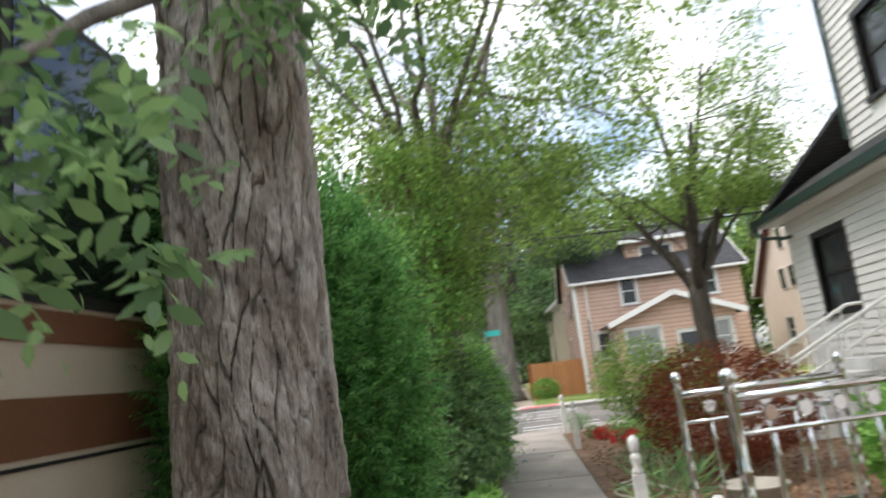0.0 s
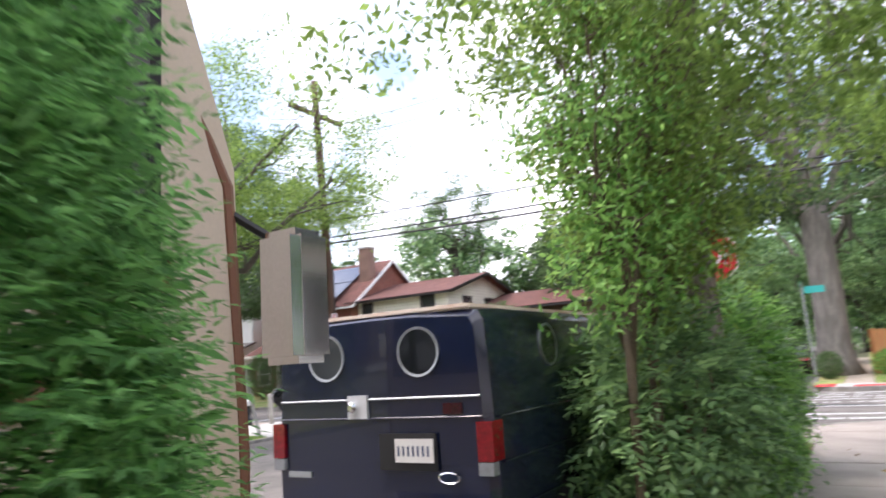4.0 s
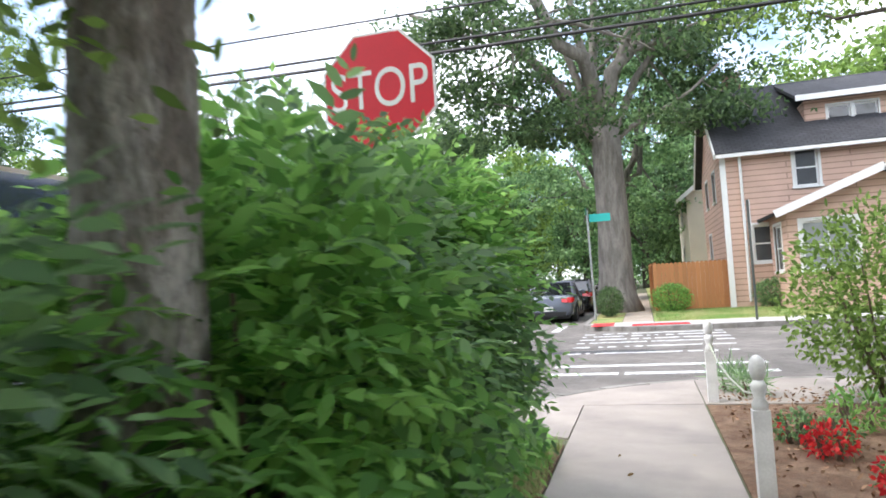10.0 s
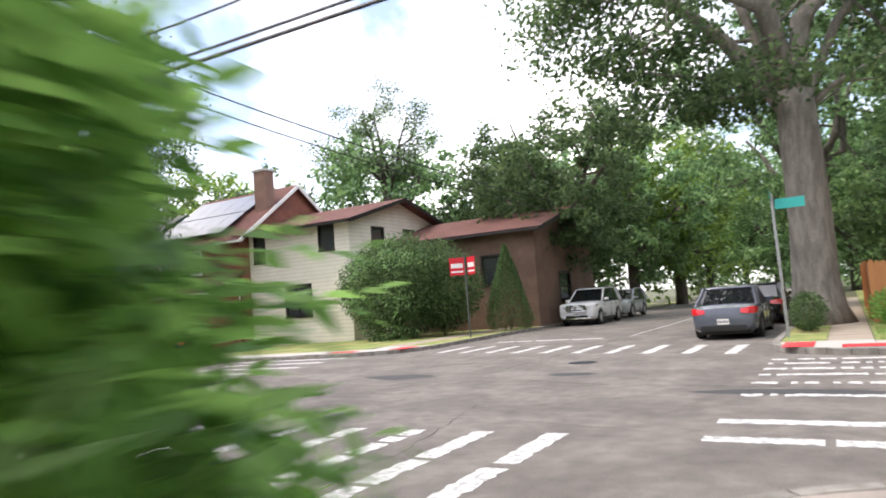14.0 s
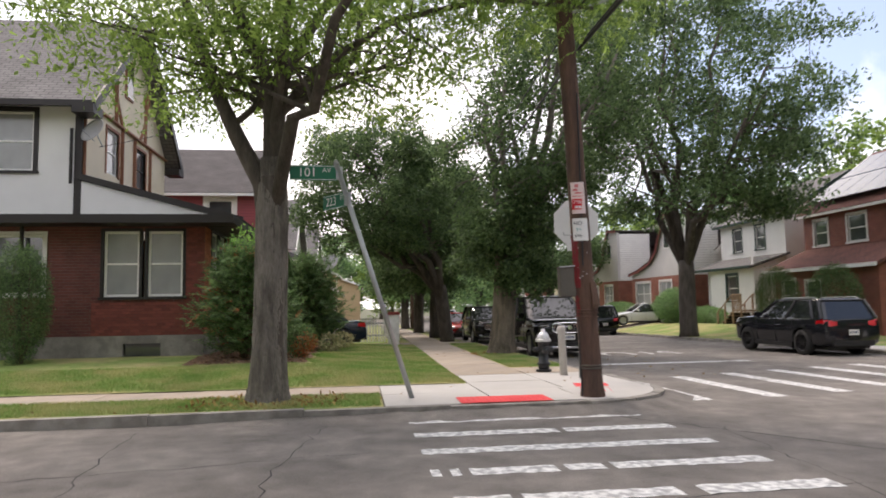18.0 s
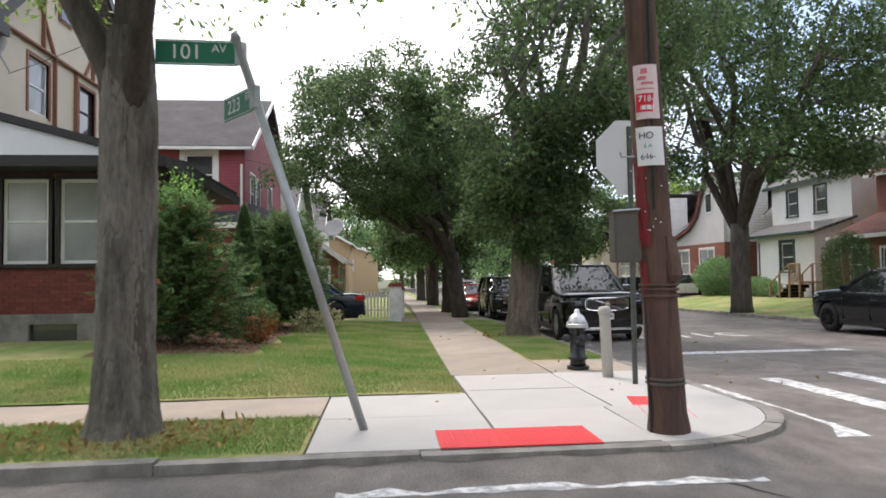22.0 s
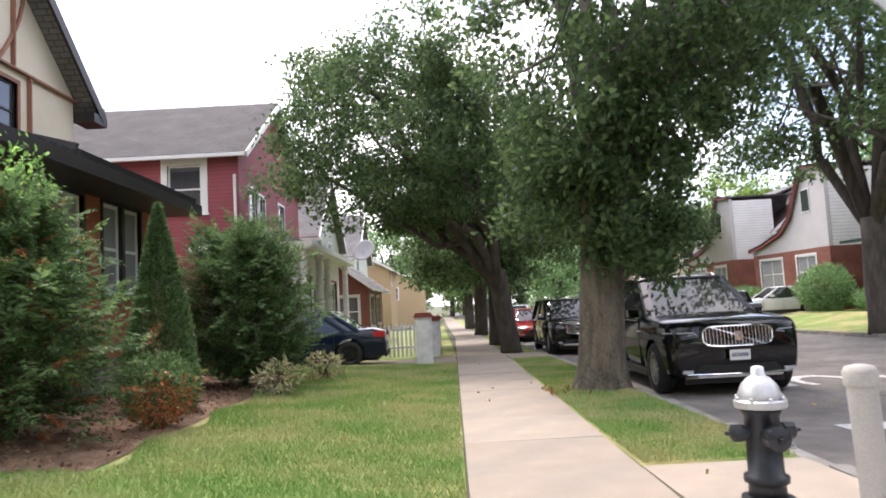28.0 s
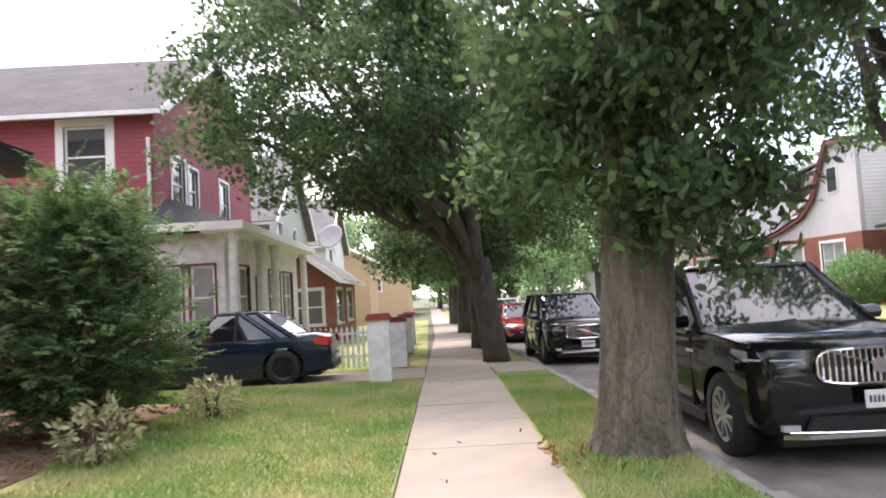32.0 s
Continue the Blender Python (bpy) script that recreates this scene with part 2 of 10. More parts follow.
M_GRASS = grass_mat("grass_blade", (0.19, 0.335, 0.085), (0.44, 0.43, 0.20))
M_BARK_GREY = mat("bark_grey", (0.19, 0.172, 0.148), 0.92, var=0.35, scale=6, fine=45, bump=0.8, bump_scale=26, stretch=(1, 1, 0.22), second=(0.10, 0.09, 0.076), mixscale=7, dist=0.03)
M_BARK_LICHEN = mat("bark_lichen", (0.20, 0.172, 0.148), 0.92, var=0.5, scale=9, fine=70, bump=1.6, bump_scale=60, second=(0.40, 0.37, 0.34), mixscale=10, dist=0.014, stretch=(1, 1, 0.4))
M_BARK_BROWN = mat("bark_brown", (0.17, 0.142, 0.108), 0.92, var=0.35, scale=6, fine=45, bump=0.8, bump_scale=26, stretch=(1, 1, 0.22), second=(0.095, 0.082, 0.06), mixscale=7, dist=0.03)
M_BARK_PALE = mat("bark_pale", (0.245, 0.222, 0.192), 0.92, var=0.3, scale=5, fine=45, bump=0.7, bump_scale=22, stretch=(1, 1, 0.25), second=(0.165, 0.148, 0.126), mixscale=6, dist=0.03)
M_BARK_DARK = mat("bark_dark", (0.10, 0.085, 0.07), 0.92, var=0.35, scale=6, fine=45, bump=0.8, bump_scale=26, stretch=(1, 1, 0.22), second=(0.065, 0.055, 0.045), mixscale=7, dist=0.03)
M_LEAF = leaf_mat("leaf_green", (0.105, 0.215, 0.09), (0.215, 0.345, 0.14), through=0.45, gloss=0.55)
M_LEAF_DARK = leaf_mat("leaf_dark", (0.052, 0.10, 0.042), (0.105, 0.165, 0.065), through=0.5)
M_LEAF_BRIGHT = leaf_mat("leaf_bright", (0.125, 0.30, 0.07), (0.25, 0.44, 0.12), through=0.5)
M_LEAF_LOCUST = leaf_mat("leaf_locust", (0.115, 0.20, 0.045), (0.20, 0.30, 0.075), through=0.55)
M_LEAF_YEW = leaf_mat("leaf_yew", (0.10, 0.26, 0.085), (0.19, 0.40, 0.13), through=0.55, rough=0.65)
M_LEAF_FIR = leaf_mat("leaf_fir", (0.065, 0.13, 0.052), (0.135, 0.22, 0.085), through=0.4, rough=0.65)
M_LEAF_RED = leaf_mat("leaf_maple_red", (0.13, 0.03, 0.022), (0.22, 0.085, 0.04), through=0.4, rough=0.9, gloss=0.06)
M_LEAF_BROWN = leaf_mat("leaf_brown", (0.30, 0.09, 0.03), (0.35, 0.14, 0.05), through=0.2)
M_LEAF_VARIEG = leaf_mat("leaf_pale", (0.30, 0.30, 0.14), (0.42, 0.40, 0.25), through=0.2)
M_PETAL = leaf_mat("petal_red", (0.46, 0.015, 0.015), (0.60, 0.04, 0.03), island=0.1, through=0.3)
M_STEM = mat("stem", (0.12, 0.09, 0.06), 0.9, var=0.3)
# one brick in two tones: shade in the east wall's, light in the north's
M_BRICK_SHADED = row_mat("brick_red_shaded", (0.15, 0.045, 0.036), (0.112, 0.033, 0.029), (0.15, 0.105, 0.09), 0.075, 0.21)
M_BRICK_LIT = row_mat("brick_red_lit", (0.40, 0.12, 0.055), (0.33, 0.09, 0.04), (0.22, 0.12, 0.09), 0.075, 0.21)
M_BRICK_NW = row_mat("brick_brown", (0.25, 0.085, 0.055), (0.20, 0.065, 0.045), (0.22, 0.13, 0.10), 0.075, 0.21)
M_SHINGLE = row_mat("shingle_dark", (0.055, 0.055, 0.06), (0.04, 0.04, 0.045), (0.022, 0.022, 0.024), 0.14, 0.30, gap=0.12, rough=0.9)
M_SHINGLE_GREY = row_mat("shingle_grey", (0.17, 0.165, 0.16), (0.14, 0.135, 0.13), (0.08, 0.075, 0.075), 0.16, 0.32, gap=0.12, rough=0.9)
M_SHINGLE_RUST = row_mat("shingle_rust", (0.12, 0.08, 0.07), (0.095, 0.065, 0.058), (0.05, 0.035, 0.032), 0.14, 0.30, gap=0.12, rough=0.9)
M_SHINGLE_SLATE = row_mat("shingle_slate", (0.082, 0.074, 0.073), (0.066, 0.06, 0.06), (0.035, 0.032, 0.032), 0.14, 0.30, gap=0.12, rough=0.9)
M_SHINGLE_RED = row_mat("shingle_brown", (0.16, 0.065, 0.05), (0.13, 0.05, 0.04), (0.07, 0.03, 0.025), 0.14, 0.30, gap=0.12, rough=0.9)
M_SIDE_PEACH = row_mat("siding_peach", (0.62, 0.42, 0.325), (0.61, 0.41, 0.315), (0.36, 0.23, 0.17), 0.20, 4.0, gap=0.10, var=0.07, bump=0.5)
M_SIDE_CREAM = row_mat("siding_cream", (0.82, 0.78, 0.67), (0.81, 0.77, 0.66), (0.66, 0.61, 0.50), 0.20, 4.0, gap=0.09, var=0.06, bump=0.5)
M_SIDE_WHITE = mat("siding_white", (0.74, 0.73, 0.71), 0.55, var=0.06, scale=2, fine=50, rand=0.03)
M_STUCCO = mat("stucco_white", (0.74, 0.745, 0.72), 0.85, var=0.07, scale=1.5, fine=80, bump=0.3, bump_scale=120)
M_STUCCO_CREAM = mat("stucco_cream", (0.70, 0.63, 0.50), 0.85, var=0.08, scale=1.5, fine=80, bump=0.3, bump_scale=120)
M_RED_WALL = row_mat("siding_crimson", (0.31, 0.075, 0.09), (0.295, 0.07, 0.082), (0.20, 0.045, 0.055), 0.13, 4.0, gap=0.08, var=0.09, bump=0.5)
M_WHITE = mat("white_paint", (0.78, 0.775, 0.75), 0.5, var=0.06, scale=3, fine=60)
M_WHITE_WORN = mat("white_paint_worn", (0.74, 0.735, 0.72), 0.6, var=0.12, scale=6, fine=60, second=(0.62, 0.61, 0.60), mixscale=4)
M_DARK_TRIM = mat("dark_brown_paint", (0.013, 0.010, 0.009), 0.5, var=0.2, scale=5)
M_STEP_WOOD = mat("step_wood", (0.30, 0.20, 0.13), 0.8, var=0.2, scale=5, fine=50)
M_GREEN_TRIM = mat("dark_green_paint", (0.015, 0.04, 0.032), 0.45, var=0.2, scale=5)
M_TIMBER = mat("timber_red_brown", (0.26, 0.115, 0.065), 0.6, var=0.15, scale=5)
M_GLASS = mat("window_glass", (0.05, 0.055, 0.06), 0.04, var=0.15, scale=1.2, fine=3, spec=0.9)
M_GLASS_PALE = mat("window_glass_blind", (0.30, 0.31, 0.31), 0.12, var=0.12, scale=0.8, fine=3, spec=0.8)
M_FENCE = mat("cedar_fence", (0.46, 0.20, 0.075), 0.75, var=0.2, scale=3, fine=50, stretch=(6, 6, 0.6), rand=0.12)
M_STEEL = mat("galvanised_steel", (0.42, 0.44, 0.45), 0.45, metal=0.7, var=0.15, scale=10, fine=70)
M_CHROME = mat("chrome", (0.78, 0.78, 0.80), 0.10, metal=1.0, var=0.06, scale=6)
M_ALU_BACK = mat("sign_back", (0.63, 0.64, 0.64), 0.5, metal=0.25, var=0.05, scale=3)
M_POST_STEEL = mat("channel_post", (0.10, 0.11, 0.10), 0.6, metal=0.5, var=0.25, scale=12)
M_SIGN_GREEN = mat("sign_green", (0.004, 0.16, 0.085), 0.45, var=0.05)
M_SIGN_RED = mat("sign_red", (0.62, 0.012, 0.03), 0.45, var=0.06)
M_SIGN_WHITE = mat("sign_white", (0.80, 0.80, 0.80), 0.5, var=0.03)
M_SIGN_TEAL = mat("sign_teal", (0.03, 0.40, 0.36), 0.5, var=0.05)
M_POLE_WOOD = mat("pole_wood", (0.125, 0.072, 0.052), 0.9, var=0.3, scale=6, fine=60, bump=0.8, bump_scale=40, stretch=(1, 1, 0.12), second=(0.075, 0.045, 0.035), mixscale=8, dist=0.02)
M_POLE_RED = mat("pole_red_paint", (0.20, 0.012, 0.018), 0.6, var=0.25, scale=8)
M_CABLE = mat("cable_black", (0.02, 0.02, 0.022), 0.6, var=0.1)
M_BLACK_IRON = mat("hydrant_black", (0.016, 0.018, 0.022), 0.4, var=0.3, scale=10, fine=60, bump=0.2)
M_HYD_SILVER = mat("hydrant_silver", (0.60, 0.61, 0.62), 0.42, metal=0.55, var=0.15, scale=12)
M_CONCRETE = mat("concrete_grey", (0.46, 0.44, 0.41), 0.85, var=0.15, scale=6, fine=70, bump=0.3)
M_FOOTING = mat("footing", (0.25, 0.24, 0.215), 0.9, var=0.3, scale=3, fine=50, bump=0.4, second=(0.17, 0.16, 0.145), mixscale=2.5)
M_BOX_GREY = mat("grey_box", (0.115, 0.105, 0.09), 0.6, metal=0.2, var=0.15, scale=6)
M_BRICK_CAP = mat("pillar_cap_red", (0.24, 0.05, 0.04), 0.7, var=0.2, scale=8)
M_CAR_BLACK = mat("car_black", (0.005, 0.005, 0.006), 0.07, var=0.1, spec=0.4, coat=0.15)
M_CAR_NAVY = mat("car_navy", (0.007, 0.014, 0.034), 0.08, var=0.1, spec=0.4, coat=0.15)
M_CAR_DARK = mat("car_graphite", (0.012, 0.013, 0.016), 0.1, var=0.1, spec=0.4, coat=0.2)
M_CAR_SLATE = mat("car_slate", (0.11, 0.12, 0.15), 0.22, metal=0.3, var=0.08, coat=0.6)
M_CAR_WHITE = mat("car_white", (0.70, 0.71, 0.72), 0.22, var=0.04, coat=0.6)
M_CAR_SILVER = mat("car_silver", (0.50, 0.53, 0.56), 0.25, metal=0.4, var=0.05, coat=0.6)
M_CAR_RED = mat("car_red", (0.35, 0.015, 0.015), 0.2, var=0.05, coat=0.6)
M_VAN = mat("van_navy", (0.006, 0.011, 0.034), 0.2, var=0.25, scale=1.6, fine=14, coat=0.5, second=(0.010, 0.012, 0.03), mixscale=1.4)
M_VAN_ROOF = mat("van_roof", (0.50, 0.43, 0.36), 0.6, var=0.15, scale=3, second=(0.40, 0.26, 0.19), mixscale=2)
M_RV = mat("rv_beige", (0.62, 0.52, 0.42), 0.4, var=0.06, scale=2)
M_RV_BROWN = mat("rv_brown_stripe", (0.20, 0.085, 0.05), 0.4, var=0.1, scale=2)
M_CAR_GLASS = mat("car_glass", (0.012, 0.014, 0.016), 0.03, var=0.1, spec=1.0)
M_TYRE = mat("tyre", (0.018, 0.018, 0.018), 0.85, var=0.2, scale=20)
M_RIM = mat("rim", (0.50, 0.51, 0.53), 0.28, metal=0.9, var=0.08)
M_RIM_DARK = mat("rim_dark", (0.03, 0.03, 0.032), 0.35, metal=0.6, var=0.1)
M_BLACK = mat("black_plastic", (0.014, 0.014, 0.014), 0.55, var=0.15)
M_TAIL = mat("tail_lamp", (0.55, 0.008, 0.012), 0.12, var=0.15, scale=9, spec=0.8)
M_REFLECTOR = mat("reflector", (0.035, 0.004, 0.006), 0.2, var=0.2)
M_TAIL_DARK = mat("tail_lamp_dull", (0.19, 0.002, 0.008), 0.10, var=0.4, scale=30, spec=0.8)
M_HEAD = mat("head_lamp", (0.40, 0.42, 0.44), 0.08, var=0.15, scale=9, spec=0.9)
M_LENS = mat("lamp_lens", (0.22, 0.23, 0.24), 0.05, var=0.2, scale=20, spec=1.0)
M_STEEL_DARK = mat("grille_metal", (0.10, 0.105, 0.11), 0.25, metal=0.9, var=0.1)
M_PLATE = mat("number_plate", (0.72, 0.70, 0.66), 0.5, var=0.05)
M_PLATE_INK = mat("plate_ink", (0.03, 0.05, 0.12), 0.5, var=0.05)
M_INK = mat("ink_dark", (0.035, 0.04, 0.06), 0.6, var=0.05)
M_INK_TEAL = mat("ink_teal", (0.03, 0.30, 0.32), 0.6, var=0.05)
M_TERRACOTTA = mat("pot_clay", (0.38, 0.35, 0.31), 0.8, var=0.15, scale=6)
M_HOSE = mat("hose", (0.42, 0.44, 0.34), 0.5, var=0.1)
M_SOLAR = mat("solar_panel", (0.05, 0.06, 0.09), 0.12, var=0.1, spec=1.0)
M_DISH = mat("dish_grey", (0.38, 0.38, 0.38), 0.5, var=0.1)
M_ORANGE = mat("orange_plastic", (0.75, 0.25, 0.02), 0.5, var=0.1)
M_DRY = mat("dry_leaf_litter", (0.28, 0.18, 0.10), 0.9, var=0.3, scale=20, island=0.3)
# single bricks: the light on their side of the sunroom is in the colour
M_BRICK_PIECE_LIT = mat("brick_piece_lit", (0.38, 0.125, 0.065), 0.8, var=0.2, scale=14, fine=90, bump=0.4, bump_scale=90, rand=0.22)
M_BRICK_PIECE_SHADED = mat("brick_piece_shaded", (0.18, 0.048, 0.036), 0.8, var=0.2, scale=14, fine=90, bump=0.4, bump_scale=90, rand=0.22)
M_LITTER = leaf_mat("dry_leaf", (0.22, 0.13, 0.05), (0.36, 0.26, 0.10), through=0.2, rough=0.8)
M_CHIP = leaf_mat("wood_chip", (0.16, 0.085, 0.05), (0.33, 0.21, 0.13), through=0.0, rough=0.9)
M_BROWN_WALL = row_mat("brick_tan", (0.19, 0.115, 0.08), (0.16, 0.095, 0.065), (0.16, 0.12, 0.095), 0.075, 0.21)

# ---- building tools ----
CURB_W, CURB_E, CURB_S, CURB_N, CURB_SE, CURB_NE = 4.8, 15.8, 2.2, 12.2, -0.1, 9.3   # the kerb lines of the two streets
PAVE = 0.13


def gz(x):
    """The street falls gently to the west."""
    return 0.012 * min(0.0, max(x, -70.0) - 4.0)


def rise(x, y):
    """The front lawn climbs gently to the brick house; the yards across the street climb as well."""
    if y > 13.7:
        return 0.14 * min(y - 13.7, 3.0) * min(max((-10.0 - x) / 8.0, 0.0), 1.0)
    return 0.065 * min(max(min(-0.9 - y, 2.2 - x, 2 * (x + 13.6)), 0.0), 5.0) if y < 0 else 0.0


def mesh_of(name, verts, faces, material, smooth=False, uv=None):
    me = bpy.data.meshes.new(name)
    me.from_pydata([tuple(v) for v in verts], [], faces)
    me.materials.append(material)
    if smooth:
        me.polygons.foreach_set("use_smooth", [True] * len(me.polygons))
    if uv:
        layer = me.uv_layers.new(name="UVMap")
        for loop in me.loops:
            layer.data[loop.index].uv = uv(me.vertices[loop.vertex_index].co)
    me.update()
    return me


def obj(name, me, parent=None, m=None, label=""):
    ob = new(name, me)
    if m is not None:
        ob.matrix_basis = m
    if parent is not None:
        ob.parent = parent
    if label:
        ob["label"] = label
    return ob


def finish(name, bm, material, smooth=False, bevel=0.0, segs=2):
    if bevel:
        bmesh.ops.bevel(bm, geom=[e for e in bm.edges if len(e.link_faces) == 2 and e.calc_face_angle(0) > 0.5], offset=bevel, segments=segs, affect="EDGES", clamp_overlap=True)
    bmesh.ops.recalc_face_normals(bm, faces=bm.faces)
    me = bpy.data.meshes.new(name)
    bm.to_mesh(me)
    bm.free()
    for q in (material if isinstance(material, (list, tuple)) else [material]):
        me.materials.append(q)
    if smooth:
        me.polygons.foreach_set("use_smooth", [True] * len(me.polygons))
    return me


def part(name, bm, material, parent, label="", smooth=False, bevel=0.0, m=None):
    return obj(name, finish(name, bm, material, smooth, bevel), parent, m, label)


def box(x0, x1, y0, y1, z0, z1, bm=None):
    bm = bm or bmesh.new()
    v = [bm.verts.new(p) for p in ((x0, y0, z0), (x1, y0, z0), (x1, y1, z0), (x0, y1, z0), (x0, y0, z1), (x1, y0, z1), (x1, y1, z1), (x0, y1, z1))]
    for f in ((3, 2, 1, 0), (4, 5, 6, 7), (0, 1, 5, 4), (1, 2, 6, 5), (2, 3, 7, 6), (3, 0, 4, 7)):
        bm.faces.new([v[i] for i in f])
    return bm


def prism(poly, z0, z1, bm=None):
    """An upright slab over a polygon in plan."""
    bm = bm or bmesh.new()
    lo = [bm.verts.new((x, y, z0)) for x, y in poly]
    hi = [bm.verts.new((x, y, z1)) for x, y in poly]
    n = len(poly)
    bm.faces.new(lo[::-1]); bm.faces.new(hi)
    for i in range(n):
        bm.faces.new((lo[i], lo[(i + 1) % n], hi[(i + 1) % n], hi[i]))
    return bm


def lathe(profile, segs=20, bm=None, at=(0, 0, 0), closed=True):
    """A turned shape from (radius, height) pairs."""
    bm = bm or bmesh.new()
    rings = []
    for r, z in profile:
        rings.append([bm.verts.new((at[0] + r * math.cos(2 * math.pi * k / segs), at[1] + r * math.sin(2 * math.pi * k / segs), at[2] + z)) for k in range(segs)])
    for a, b in zip(rings, rings[1:]):
        for k in range(segs):
            bm.faces.new((a[k], a[(k + 1) % segs], b[(k + 1) % segs], b[k]))
    if closed:
        bm.faces.new(rings[0][::-1]); bm.faces.new(rings[-1])
    return bm


def tube(points, radii, segs=8, bm=None, cap=True):
    """A tapered tube along points."""
    bm = bm or bmesh.new()
    pts = [Vector(p) for p in points]
    rings, side = [], None
    for i, p in enumerate(pts):
        d = (pts[min(i + 1, len(pts) - 1)] - pts[max(i - 1, 0)]).normalized()
        if side is None:
            side = d.orthogonal().normalized()
        side = (side - d * side.dot(d)).normalized()
        up = d.cross(side)
        r = radii[i] if isinstance(radii, (list, tuple)) else radii
        rings.append([bm.verts.new(p + side * (r * math.cos(2 * math.pi * k / segs)) + up * (r * math.sin(2 * math.pi * k / segs))) for k in range(segs)])
    for a, b in zip(rings, rings[1:]):
        for k in range(segs):
            bm.faces.new((a[k], a[(k + 1) % segs], b[(k + 1) % segs], b[k]))
    if cap:
        bm.faces.new(rings[0][::-1]); bm.faces.new(rings[-1])
    return bm


def empty(name, x, y, z, rz=0.0):
    ob = new(name)
    ob.matrix_basis = pose(x, y, z, 0, 0, rz)
    return ob


def strip(name, x0, x1, y0, y1, dz, thick, material, kind="structure", label="", category="", parent=None):
    """A level slab that follows the fall of the street."""
    cuts = sorted({x0, x1, *[c for c in (-70.0, 4.0) if x0 < c < x1]})
    bm = bmesh.new()
    top = [[bm.verts.new((x, y, gz(x) + dz)) for y in (y0, y1)] for x in cuts]
    low = [[bm.verts.new((x, y, gz(x) + dz - thick)) for y in (y0, y1)] for x in cuts]
    for i in range(len(cuts) - 1):
        bm.faces.new((top[i][0], top[i + 1][0], top[i + 1][1], top[i][1]))
        bm.faces.new((low[i][0], low[i][1], low[i + 1][1], low[i + 1][0]))
        bm.faces.new((low[i][0], low[i + 1][0], top[i + 1][0], top[i][0]))
        bm.faces.new((top[i][1], top[i + 1][1], low[i + 1][1], low[i][1]))
    bm.faces.new((top[0][0], top[0][1], low[0][1], low[0][0]))
    bm.faces.new((top[-1][1], top[-1][0], low[-1][0], low[-1][1]))
    ob = obj(name, finish(name, bm, material), parent)
    return tagged(ob, label, category, kind=kind) if parent is None else ob


def text_on(name, words, size, m, material, parent, thick=0.003, squeeze=1.0):
    cu = bpy.data.curves.new(name, "FONT")
    cu.body, cu.size, cu.extrude, cu.align_x, cu.align_y = words, size, thick, "CENTER", "CENTER"
    tmp = bpy.data.objects.new(name, cu)
    scene.collection.objects.link(tmp)
    bpy.context.view_layer.update()
    me = bpy.data.meshes.new_from_object(tmp)
    bpy.data.objects.remove(tmp)
    bpy.data.curves.remove(cu)
    me.materials.clear()
    me.materials.append(material)
    return obj(name, me, parent, m @ Matrix.Diagonal((squeeze, 1, 1, 1)))


# ---- foliage ----
def leaf_mesh(name, centres, length, width, material, rng, droop=0.3, curl=0.25, outward=None):
    """Many leaves, each a folded blade of four corners, in one mesh."""
    n = len(centres)
    c = np.asarray(centres, float)
    d = rng.normal(size=(n, 3))
    if outward is not None:
        d = d * 0.8 + outward
    d[:, 2] -= droop
    d /= np.linalg.norm(d, axis=1, keepdims=True)
    s = np.cross(d, rng.normal(size=(n, 3)))
    s /= np.linalg.norm(s, axis=1, keepdims=True) + 1e-9
    up = np.cross(s, d)
    ln = length * rng.uniform(0.65, 1.25, (n, 1))
    wd = width * rng.uniform(0.7, 1.2, (n, 1))
    broad = n < 16000 and width > 0.38 * length
    outline = ((0, 0), (0.2, 0.36), (0.58, 0.44), (1, 0), (0.58, -0.44), (0.2, -0.36)) if broad else ((0, 0), (0.45, 0.5), (1, 0), (0.45, -0.5))
    return leaf_blades(name, c, d, s, up, ln, wd, outline, material)


